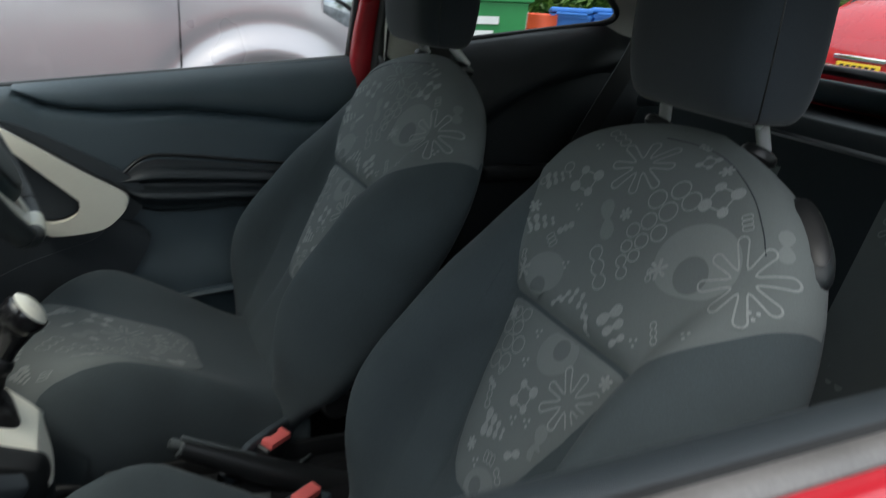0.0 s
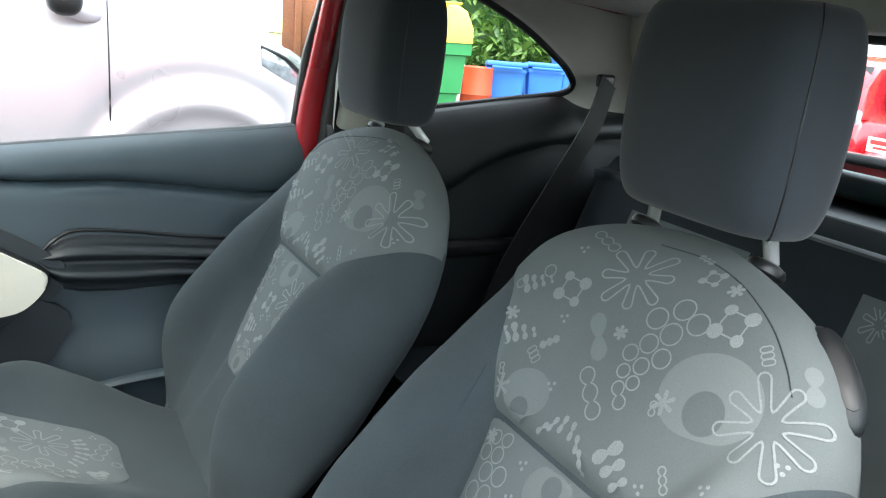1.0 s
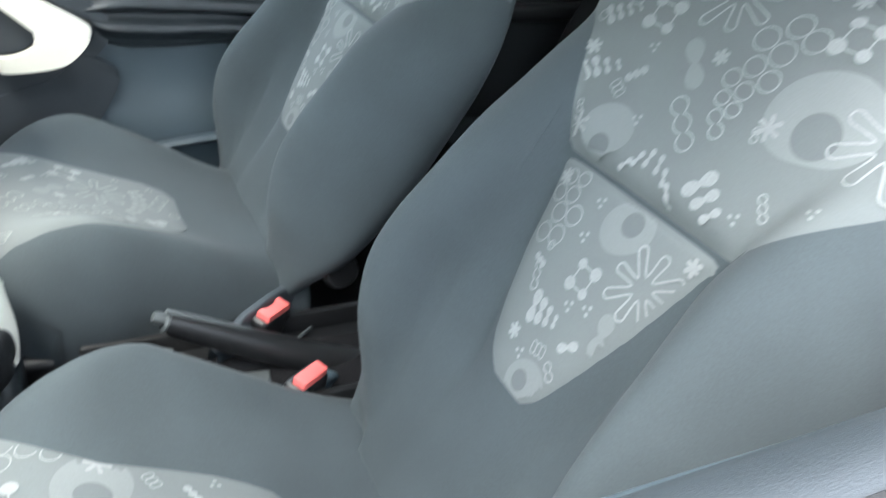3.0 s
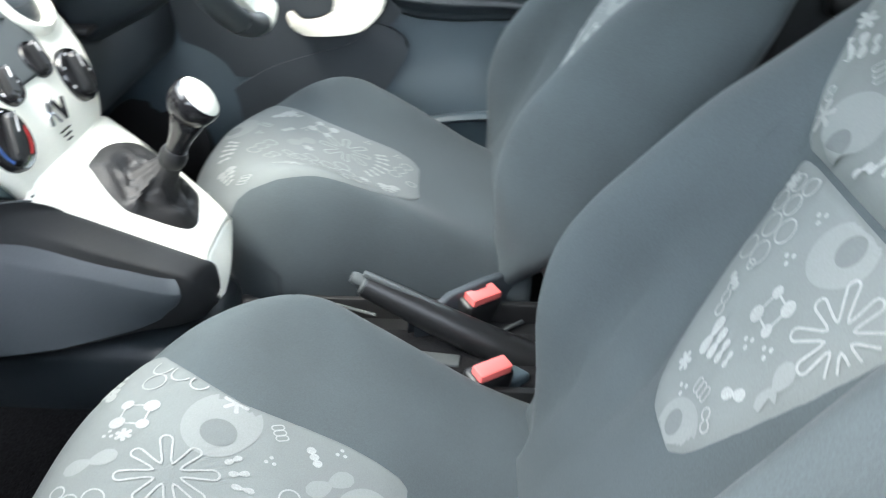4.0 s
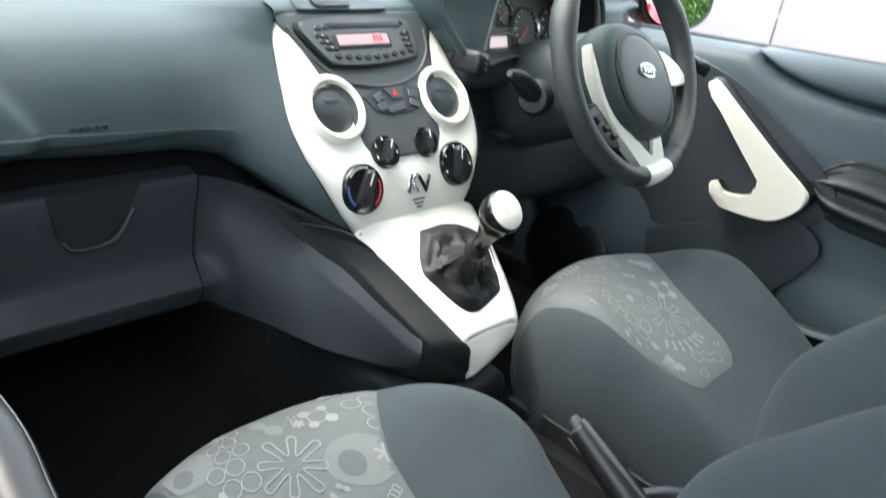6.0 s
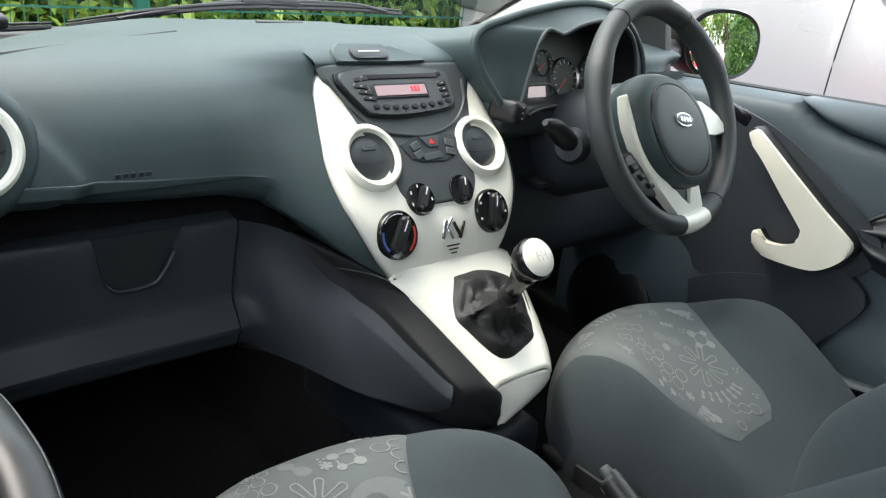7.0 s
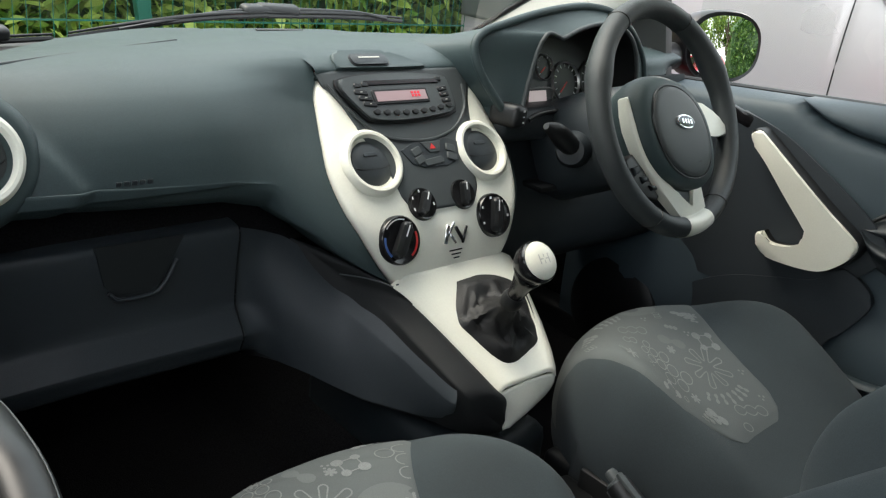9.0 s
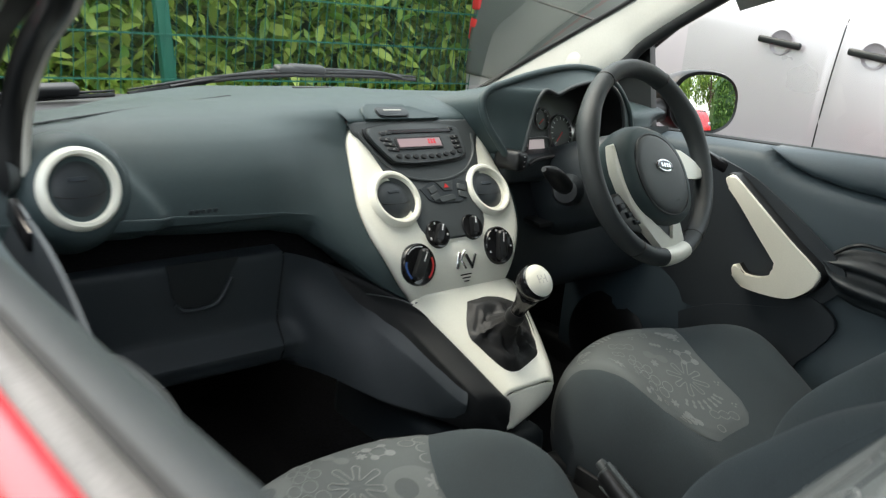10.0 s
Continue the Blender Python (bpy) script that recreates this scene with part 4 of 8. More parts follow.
    def egg(self, u, v, r, hole=(0.1, -0.2), turn=0):
        """A pale blot with a plain round gap and a darker spot in the gap."""
        n = 36
        outer, inner = [], self.circle(u + hole[0] * r, v + hole[1] * r, r * 0.45, n)
        for k in range(n):
            a = 2 * math.pi * k / n
            q = r * (1 + 0.20 * math.cos(a - radians(turn)) + 0.11 * math.cos(2 * a + 0.6))
            outer.append((u + q * math.cos(a), v + q * math.sin(a)))
        verts, faces = self.sets["blot"]
        steps = 9
        grid = [[(a[0] + (b[0] - a[0]) * f / steps, a[1] + (b[1] - a[1]) * f / steps) for a, b in zip(inner, outer)] for f in range(steps + 1)]
        base = len(verts)
        for row in grid:
            for p, q in row:
                self.put("blot", p, q, 0.0005)
        for i in range(steps):
            for k in range(n):
                q = (k + 1) % n
                ids = ((i, k), (i + 1, k), (i + 1, q), (i, q))
                if all(self.inside(*grid[g][h]) for g, h in ids):
                    faces.append(tuple(base + g * n + h for g, h in ids))
        self.poly("spot", self.circle(u + hole[0] * r, v + hole[1] * r, r * 0.44), 0.0005)

    def peanut(self, u, v, angle, length, r, kind="motif", lobes=2, outline=False):
        """Round lobes in a row, drawn in to a waist between them."""
        c, w = math.cos(radians(angle)), math.sin(radians(angle))
        n = 12 * (lobes - 1) + 1
        top = []
        for k in range(n):
            x = length * k / (n - 1)
            f = x / length * (lobes - 1)
            top.append((x, r * (0.32 + 0.68 * abs(math.cos(math.pi * f)) ** 0.8)))
        ends = [(length + r * math.sin(q), r * math.cos(q)) for q in (math.pi * k / 8 for k in range(1, 8))]
        start = [(-r * math.sin(q), -r * math.cos(q)) for q in (math.pi * k / 8 for k in range(1, 8))]
        pts = top + ends + [(x, -y) for x, y in reversed(top)] + start
        pts = [(u + x * c - y * w, v + x * w + y * c) for x, y in pts]
        if outline:
            self.band("motif", pts, 0.0016, 0.0009)
        else:
            self.strip(kind, pts, u, v, c, w, top, r, length)

    def strip(self, kind, pts, u, v, c, w, top, r, length):
        row = [(-r * 0.98, r * 0.15), (-r * 0.7, r * 0.70)] + top + [(length + r * 0.7, r * 0.70), (length + r * 0.98, r * 0.15)]
        verts, faces = self.sets[kind]
        base = len(verts)
        lift = 0.0005 if kind == "blot" else 0.0008
        for x, y in row:
            for f in (-1, 0, 1):
                self.put(kind, u + x * c - y * f * w, v + x * w + y * f * c, lift)
        for i in range(len(row) - 1):
            for j in (0, 1):
                o = base + 3 * i + j
                faces.append((o, o + 3, o + 4, o + 1))

    def molecule(self, u, v, r, filled=True, turn=20, n=5):
        for k in range(n):
            a = radians(turn + 360 * k / n)
            cu, cv = u + r * math.cos(a), v + r * math.sin(a)
            b = radians(turn + 360 * (k + 1) / n)
            du, dv = u + r * math.cos(b), v + r * math.sin(b)
            self.band("motif", [(cu, cv), ((cu + du) / 2, (cv + dv) / 2), (du, dv)], 0.0018, 0.0007, closed=False)
            if filled:
                self.disc(cu, cv, r * (0.45 if k % 2 else 0.36), lift=0.0009)
            else:
                self.ring(cu + 0.35 * r * math.cos(a), cv + 0.35 * r * math.sin(a), r * 0.42)

    def hexes(self, u, v, r, count=4, angle=55, bend=12):
        """A cluster of touching rings that grow along the line."""
        rows = ((0, 1.0, (-0.95, 0.95)), (2.0, 1.0, (0.0, 2.0)), (3.75, 0.86, (-1.05, 0.75)), (5.3, 0.74, (-0.3, 1.3)), (6.6, 0.62, (-0.9, 0.5)))
        c, w = math.cos(radians(angle)), math.sin(radians(angle))
        for along, f, places in rows[:count + 1]:
            for k in places:
                self.ring(u + r * (along * c - k * w), v + r * (along * w + k * c), r * 0.92 * f, 0.0016)

    def chain(self, u, v, angle, r, count=3):
        self.peanut(u, v, angle, 2.25 * r * (count - 1), r, lobes=count, outline=True)

    def dumbbell(self, u, v, angle, length, r):
        self.peanut(u, v, angle, length, r)

    def fan(self, u, v, r, start, stop, count):
        for k in range(count):
            a = start + (stop - start) * k / (count - 1)
            self.dumbbell(u + r * math.cos(radians(a)), v + r * math.sin(radians(a)), a, r * 0.55, 0.0032)

    def bars(self, u, v, angle, count=4, size=0.02):
        for k in range(count):
            f = 1 - 0.2 * k
            c, s = math.cos(radians(angle)), math.sin(radians(angle))
            self.dumbbell(u + 0.48 * size * k * c, v + 0.48 * size * k * s, angle + 90, size * f, 0.0046 * f)

    def star(self, u, v, r):
        for k in range(6):
            self.bar(u, v, 60 * k + 15, r, 0.0016, 0.0022)

    def eight(self, u, v, angle, r):
        self.peanut(u, v, angle, 2.2 * r, r, outline=True)

    def trio(self, u, v, angle, length, r):
        self.peanut(u, v, angle, length, r, lobes=3)

    def pills(self, u, v, angle, count=3):
        for k in range(count):
            self.band("motif", self.capsule(u + 0.0062 * k * math.cos(radians(angle)), v + 0.0062 * k * math.sin(radians(angle)), angle + 90, 0.006, 0.0028, 0.0028), 0.0013, 0.0009)

    def crumbs(self, u, v):
        for k in range(3):
            self.disc(u + 0.004 * math.cos(2.1 * k), v + 0.004 * math.sin(2.1 * k), 0.0019)

    def finish(self, parent):
        for kind, mat, name in (("blot", M_BLOT, "printed_blot"), ("spot", M_HOLE, "printed_spot"), ("motif", M_PRINT, "printed_motif")):
            verts, faces = self.sets[kind]
            faces = [f for f in faces if all(self.kept[kind][i] for i in f)]
            if faces:
                tagged(mesh_part(name, verts, faces, mat, parent), kind="stuff")


def front_seat(cx, dy, side, label, shape, wider, head):
    """A front seat; side is -1 where the door is at -x, +1 at +x."""
    base = Vector((cx, dy - 0.17, 0.5))
    seat = thing("front_seat", (cx, dy + 0.02, FLOOR), label, "seat", "front seats")

    ccx, cdy, dz, front, power, fore, ahead, slim, late, aside = shape
    KNOTS = (0.02, 0.08, 0.15, 0.25, 0.36, 0.47, 0.56, 0.60)

    def back_place(x, n, t):
        """A point of the backrest: its sides swell by their own amounts and its top nods forward."""
        a = x / max(0.004, smooth_at(BACK_W, t))
        swell = smooth_at(list(zip(KNOTS, wider[0] if x > 0 else wider[1])), t) * math.copysign(min(1.3, abs(a)) ** 2, x)
        nod = max(0.0, (t - 0.345) / 0.276) ** 1.5
        return base + Vector((x + swell, 0, 0)) + RECLINE_D * (t - 0.024 * nod) + RECLINE_N * (n + 0.039 * nod)

    # lower shell, up to the seam, and upper cover above it
    cols = 2 * N_SIDE
    lower_rows, upper_rows = 46, 42
    seam = [seam_t(back_point(0.42, j)[0]) if j <= N_SIDE else 0.482 for j in range(cols)]
    lower_v = []
    for i in range(lower_rows):
        for j in range(cols):
            t = -0.08 + (seam[j] + 0.08) * i / (lower_rows - 1)
            lower_v.append(back_place(*back_point(t, j), t))
    backrest = mesh_part("backrest", lower_v, grid_faces(lower_rows, cols, wrap=True) + [tuple(range(cols))[::-1]], M_PLAIN, seat, "plain dark grey fabric backrest with raised bolsters")
    upper_v = []
    for i in range(upper_rows):
        f = i / (upper_rows - 1)
        f = 1 - (1 - f) ** 1.6
        for j in range(cols):
            t = seam[j] + (0.621 - seam[j]) * f
            x, n = back_point(t, j)
            puff = 0.0025 * min(1.0, f * 14)
            upper_v.append(back_place(x * (1 + puff * 3), n + puff, t))
    cover = mesh_part("upper_cover", upper_v, grid_faces(upper_rows, cols, wrap=True) + [tuple((upper_rows - 1) * cols + j for j in range(cols))], M_INSERT, backrest, "light grey printed fabric upper cover")

    def upper_flat(x, t):
        n = back_front(x, t)
        w = smooth_at(BACK_W, t)
        a = min(0.999, abs(x) / w)
        close = math.sqrt(max(0.0, 1 - ((t - 0.53) / 0.092) ** 2)) if t > 0.53 else 1.0
        e = (1 - a ** 5) ** 0.5
        return back_place(x * 1.0075, mid_n(t) + (n - mid_n(t)) * e * close + 0.0025, t)

    def upper_point(x, t, lift):
        p = upper_flat(x, t)
        d = 0.002 if x < 0 else -0.002
        across, along = (upper_flat(x + d, t) - p) * (1 if d > 0 else -1), p - upper_flat(x, t - 0.002)
        return p + across.cross(along).normalized() * -lift if across.cross(along).y < 0 else p + across.cross(along).normalized() * lift

    up = Print(upper_point, lambda u, v: v > seam_t(u) + 0.004 and abs(u) < 0.985 * smooth_at(BACK_W, v) and v < 0.605)
    up.egg(-0.108, 0.462, 0.045, (-0.05, -0.15), 80)
    up.flower(-0.164, 0.474, 0.046, 8, 12)
    up.star(-0.071, 0.445, 0.010), up.eight(-0.066, 0.432, 70, 0.0033)
    up.molecule(-0.088, 0.538, 0.018, True, 45, 4)
    up.hexes(-0.046, 0.527, 0.0125, 4, -72)
    up.chain(0.019, 0.428, -138, 0.0085, 3)
    up.eight(-0.020, 0.434, -132, 0.0068)
    up.peanut(0.044, 0.480, -128, 0.034, 0.0095, "blot")
    up.molecule(0.095, 0.497, 0.0165, True, 45, 4), up.ring(0.134, 0.504, 0.0075)
    up.flower(0.037, 0.541, 0.043, 8, -20)
    for k in range(4):
        up.dumbbell(0.134 - 0.010 * k, 0.411 + 0.007 * k, 42, 0.020 - 0.004 * k, 0.0056 - 0.001 * k)
        up.dumbbell(0.150 - 0.009 * k, 0.472 + 0.007 * k, 42, 0.017 - 0.003 * k, 0.0048 - 0.001 * k)
    up.trio(0.077, 0.441, -50, 0.016, 0.0048)
    up.pills(0.087, 0.409, 30), up.crumbs(0.050, 0.399), up.crumbs(0.083, 0.465), up.star(0.013, 0.481, 0.006)
    up.egg(0.074, 0.374, 0.027, (-0.1, -0.5), 90), up.star(0.108, 0.368, 0.011), up.eight(0.116, 0.380, 60, 0.003)
    for k, (x, t) in enumerate(((0.034, 0.356), (0.024, 0.364), (0.012, 0.369), (-0.003, 0.369), (-0.017, 0.363), (-0.029, 0.356), (-0.037, 0.350))):
        up.dumbbell(x, t, 120 - 14 * k, 0.014 - abs(k - 2.5) * 0.0012, 0.0030)
    for k in range(3):
        up.dumbbell(-0.055 - 0.012 * k, 0.389 - 0.010 * k, -55, 0.021 - 0.004 * k, 0.0068 - 0.0014 * k)
    up.chain(-0.106, 0.396, -130, 0.0036, 3), up.crumbs(-0.156, 0.403), up.crumbs(-0.095, 0.372)
    up.crumbs(-0.190, 0.452), up.star(0.148, 0.440, 0.007)
    up.molecule(-0.030, 0.575, 0.010, True, 40, 4), up.star(-0.062, 0.572, 0.007), up.trio(-0.010, 0.592, 10, 0.014, 0.0036), up.pills(-0.135, 0.520, 50)
    up.peanut(-0.182, 0.515, 60, 0.020, 0.007, "blot"), up.chain(0.085, 0.562, 20, 0.006, 3), up.crumbs(0.112, 0.545), up.ring(0.165, 0.475, 0.006)
    up.finish(cover)

    # the narrow panel below the crease
    TONGUE = [(0.138, 0.008), (0.142, 0.028), (0.155, 0.050), (0.17, 0.064), (0.20, 0.078), (0.25, 0.092), (0.335, 0.106), (0.342, 0.107)]
    TONGUE_DOOR = [(0.138, 0.008), (0.142, 0.022), (0.155, 0.036), (0.17, 0.044), (0.20, 0.058), (0.25, 0.078), (0.335, 0.104), (0.342, 0.107)]

    def tongue_point(x, t, lift):
        return back_place(x, back_front(x, t) + 0.0022 + lift, t)

    def tongue(u, v):
        t = 0.138 + (0.342 - 0.138) * u
        a = 2 * v - 1
        w = line_at(TONGUE if a > 0 else TONGUE_DOOR, t)
        p = tongue_point(w * a, t, -0.0030 * max(abs(a) ** 10, 1 - min(1, 14 * u)))
        return p
    low = sheet("lower_insert", tongue, 40, 25, M_INSERT, backrest, "light grey printed fabric insert")
    lp = Print(tongue_point, lambda u, v: abs(u) < line_at(TONGUE if u > 0 else TONGUE_DOOR, v) - 0.006 and 0.144 < v < 0.338)
    lp.hexes(0.062, 0.272, 0.0105, 3, 74), lp.egg(-0.018, 0.318, 0.026, (0.1, 0.2), 0), lp.flower(-0.062, 0.288, 0.036, 8, 5)
    lp.molecule(-0.006, 0.262, 0.014, True, 45, 4), lp.star(0.088, 0.322, 0.006), lp.crumbs(0.030, 0.322)
    for k in range(4):
        lp.dumbbell(0.022 - 0.010 * k, 0.205 + 0.003 * k, 75, 0.020 - 0.004 * k, 0.0056 - 0.001 * k)
    lp.trio(0.046, 0.247, 10, 0.012, 0.004), lp.dumbbell(-0.040, 0.215, -40, 0.014, 0.0045), lp.pills(-0.015, 0.188, -10), lp.peanut(-0.058, 0.225, 80, 0.024, 0.008, "blot")
    lp.egg(-0.012, 0.155, 0.022, (0.2, 0.1), 100), lp.chain(0.040, 0.228, 60, 0.0045, 3), lp.crumbs(-0.01, 0.237), lp.star(0.03, 0.185, 0.006), lp.crumbs(0.01, 0.175)
    lp.crumbs(-0.03, 0.245), lp.ring(0.05, 0.265, 0.004), lp.eight(-0.035, 0.18, 40, 0.004), lp.star(-0.088, 0.325, 0.006), lp.crumbs(0.022, 0.29)
    lp.finish(low)

    # stitched seams between the centre and the bolsters
    for sx in (-1, 1):
        pts = []
        for k in range(30):
            t = 0.03 + 0.345 * k / 29
            x = sx * smooth_at(RIDGE, t)
            e = (1 - (abs(x) / smooth_at(BACK_W, t)) ** 5) ** 0.5
            pts.append(back_place(x, mid_n(t) + (back_front(x, t) - mid_n(t)) * e - 0.0003, t))
        tube("bolster_seam", pts, 0.0010, M_PLAIN, backrest, sides=6)

    # stitched seam over the shoulder on the door side
    seam_line = [(0.050, 0.590), (0.0, 0.594), (-0.059, 0.582), (-0.117, 0.555), (-0.150, 0.528), (-0.168, 0.506)]
    pts = [upper_point(-side * p.y, p.z, 0.0003) for p in spline([(0, x, t) for x, t in seam_line], 26)]
    tube("shoulder_seam", pts, 0.0007, M_HEAD, cover, sides=6)

    # tilt lever on the door side of the shoulder
    tip, heel = Vector((cx + side * 0.130, dy - 0.478, 0.966)), Vector((cx + side * 0.190, dy - 0.456, 0.918))
    c = (tip + heel) / 2
    along = (tip - heel).normalized()
    out = Vector((side * 0.62, 0.55, 0.55))
    out = (out - along * out.dot(along)).normalized()
    m = Matrix((along.cross(out), along, out)).transposed().to_4x4()
    m.translation = c - out * 0.0085

    def lens(w, h, dx, dy_, lifts):
        return [[m @ Vector((dx + w * f * math.cos(a), dy_ + h * f * math.copysign(abs(math.sin(a)) ** 0.85, math.sin(a)), q)) for a in (2 * math.pi * k / 32 for k in range(32))] for f, q in lifts]
    bezel_ = loft("tilt_lever_bezel", lens(0.0190, 0.048, 0, 0, ((0.9, -0.02), (1.0, -0.004), (0.98, 0.003), (0.88, 0.008), (0.70, 0.0105), (0.3, 0.012))), M_REAR, seat, "slate plastic lever surround")
    loft("tilt_lever", lens(0.0125, 0.036, -side * 0.003, 0.004, ((1.0, 0.006), (1.0, 0.0115), (0.85, 0.0135), (0.4, 0.0145))), M_BLACK, bezel_, "black plastic tilt lever")

    # headrest
    hc = Vector((cx + head[0], dy - (0.492 if side < 0 else 0.470), 1.117))
    HN, HD = Vector((0, 0.9987, 0.05)), Vector((0, -0.05, 0.9987))
    rings = []
    for i in range(33):
        f = -1 + 2 * i / 32
        a = f * math.pi / 2
        h = 0.098 * math.copysign(abs(math.sin(a)) ** 0.75, f)
        k = max(0.02, math.cos(a)) ** 0.32
        wide = head[1] * (1 + 0.02 * f) * (0.86 + 0.14 * k) if abs(f) < 1 else 0.08
        fwd, aft = 0.050 * k, 0.052 * k
        ring = []
        for j in range(48):
            b = 2 * math.pi * j / 48
            ca, sa = math.cos(b), math.sin(b)
            ring.append(hc + Vector((0.001 * f, 0, 0)) + Vector((1, 0, 0)) * wide * (0.74 + 0.26 * k) * math.copysign(abs(ca) ** 0.36, ca) + HN * ((fwd if sa > 0 else aft) * math.copysign(abs(sa) ** 0.50, sa) - 0.010 * ca * ca) + HD * h)
        rings.append(ring)
    cushion_top = loft("headrest_cushion", rings, M_HEAD, seat, "dark grey fabric headrest")
    for sx in (-1, 1):
        pts = []
        for q in range(19):
            f = -0.86 + 1.72 * q / 18
            a = f * math.pi / 2
            k = math.cos(a) ** 0.32
            ca = 0.93
            sa = math.sqrt(1 - ca * ca)
            pts.append(hc + Vector((0.001 * f + sx * head[1] * (1 + 0.02 * f) * (0.86 + 0.14 * k) * (0.74 + 0.26 * k) * ca ** 0.36, 0, 0)) + HN * (0.050 * k * sa ** 0.50 - 0.010 * ca * ca) + HD * 0.098 * math.copysign(abs(math.sin(a)) ** 0.75, f))
        tube("headrest_seam", pts, 0.0010, M_BLACK, cushion_top, sides=6)
    for sx in (-1, 1):
        foot = back_place(sx * 0.068 + 0.022, -0.020, 0.604)
        tube("headrest_post", [foot - Vector((0, 0, 0.03)), foot + RECLINE_D * 0.02, hc + Vector((sx * 0.068 + (0.010 if side > 0 else -0.004), 0, 0)) - HD * 0.07], 0.0072, M_POST, seat, "chrome headrest post", sides=12)
        part("post_guide", lathe([(0.0, 0.013), (0.011, 0.013), (0.0165, 0.011), (0.0190, 0.007), (0.0185, 0.002), (0.014, -0.002), (0.014, -0.02)], facing(foot + RECLINE_D * 0.006, RECLINE_D + Vector((0, 0, 0.25))), 18), M_BLACK, seat, "black plastic post guide")

    # cushion
    CUSH_TOP = [(a + ahead * max(0, (a + 0.05) / 0.3), b + dz) for a, b in ((-0.20, 0.475), (-0.12, 0.492), (-0.03, 0.524), (0.06, 0.554), (0.13, 0.570), (0.18, 0.565), (0.215, 0.545), (0.245, 0.500), (0.255, 0.455), (0.255, 0.40))]

    prof = spline([(0, y, z) for y, z in CUSH_TOP], 60)
    slope = [(prof[min(i + 1, len(prof) - 1)] - prof[max(i - 1, 0)]).normalized() for i in range(len(prof))]

    def cush(x, i_f):
        k = i_f * (len(prof) - 1)
        a = int(min(k, len(prof) - 2))
        p = prof[a].lerp(prof[a + 1], k - a)
        d = slope[a].lerp(slope[a + 1], k - a).normalized()
        n = Vector((0, -d.z, d.y))
        w = smooth_at([(0, 0.225), (0.25, 0.252), (0.6, 0.258), (0.8, 0.250), (1, 0.225)], i_f) + slim
        bol = 0.040 * smooth_at([(0, 0.6), (0.3, 1.0), (0.62, 1.0), (0.85, 0.45 * fore), (1, 0.1)], i_f) * math.exp(-((abs(x) - 0.200) / 0.056) ** 2)
        return p, n, w, bol

    def corner(x, f):
        """The front corners are rounded in plan."""
        k = min(1.0, max(0.0, (f - late) / 0.55))
        return front * (abs(x) / 0.25) ** power * k * k * (3 - 2 * k)

    def cush_point(x, f, lift):
        p, n, w, bol = cush(x, f)
        q = p + n * (bol + lift)
        drop = 0.135 * (1 - (1 - min(0.98, abs(x) / cush(0, f)[2]) ** 6.5) ** 0.5)
        return Vector((ccx + x, cdy + q.y - n.y * drop * 0.3 - corner(x, f), q.z - drop * max(0.25, n.z)))

    rows, half = 84, 64
    wing = 0.016 if side > 0 else 0.0
    verts = []
    for i in range(rows):
        f = i / (rows - 1)
        p, n, w, _ = cush(0, f)
        for j in range(half + 1):
            a = -math.cos(math.pi * j / half)
            x = a * w
            drop = 0.135 * (1 - (1 - abs(a) ** 6.5) ** 0.5)
            q = p + n * cush(x, f)[3]
            verts.append(Vector((ccx + x + wing * max(0.0, a) ** 4, cdy + q.y - n.y * drop * 0.3 - corner(x, f), q.z - drop * max(0.25, n.z))))
        verts.append(Vector((ccx + w * 0.97 + wing, cdy + p.y * 0.96 - corner(w, f), 0.37)))
        verts.append(Vector((ccx - w * 0.97, cdy + p.y * 0.96 - corner(w, f), 0.37)))
    cushion = mesh_part("seat_cushion", verts, grid_faces(rows, half + 3, wrap=True) + [tuple(range(half + 3))[::-1], tuple((rows - 1) * (half + 3) + j for j in range(half + 3))], M_PLAIN, seat, "plain dark grey fabric seat cushion")
    cum = [0.0]
    for i in range(len(prof) - 1):
        cum.append(cum[-1] + (prof[i + 1] - prof[i]).length)

    def v_to_f(v):
        return float(np.interp(v, cum, [i / (len(prof) - 1) for i in range(len(prof))]))

    def f_to_v(f):
        return float(np.interp(f, [i / (len(prof) - 1) for i in range(len(prof))], cum))
    INNER = [(0.152, 0.015), (0.155, 0.036), (0.162, 0.054), (0.175, 0.071), (0.20, 0.088), (0.253, 0.115), (0.315, 0.137), (0.388, 0.158), (0.436, 0.168), (0.60, 0.172)]
    OUTER = [(0.152, 0.015), (0.155, 0.036), (0.162, 0.054), (0.175, 0.071), (0.20, 0.086), (0.255, 0.094), (0.306, 0.097), (0.384, 0.112), (0.45, 0.132), (0.60, 0.145)]
    LEFT_EDGE, RIGHT_EDGE = INNER, OUTER
    if side < 0:
        LEFT_EDGE = [(0.135, 0.02), (0.138, 0.045), (0.150, 0.07), (0.20, 0.095), (0.255, 0.120), (0.306, 0.135), (0.384, 0.150), (0.60, 0.160)]
        RIGHT_EDGE = [(0.135, 0.02), (0.138, 0.040), (0.150, 0.055), (0.172, 0.066), (0.201, 0.076), (0.244, 0.084), (0.303, 0.089), (0.343, 0.102), (0.416, 0.131), (0.60, 0.150)]

    def shift(f):
        return aside * (1 - min(1.0, max(0.0, (f - 0.3) / 0.4)))

    f_start = v_to_f(LEFT_EDGE[0][0] + 0.001)

    def cins(u, v):
        f = f_start + (0.93 - f_start) * u
        a = 2 * v - 1
        w = line_at(LEFT_EDGE if a < 0 else RIGHT_EDGE, f_to_v(f))
        return cush_point(w * a + shift(f), f, 0.0026 - 0.0036 * max(abs(a) ** 24, 1 - min(1, 30 * u)))
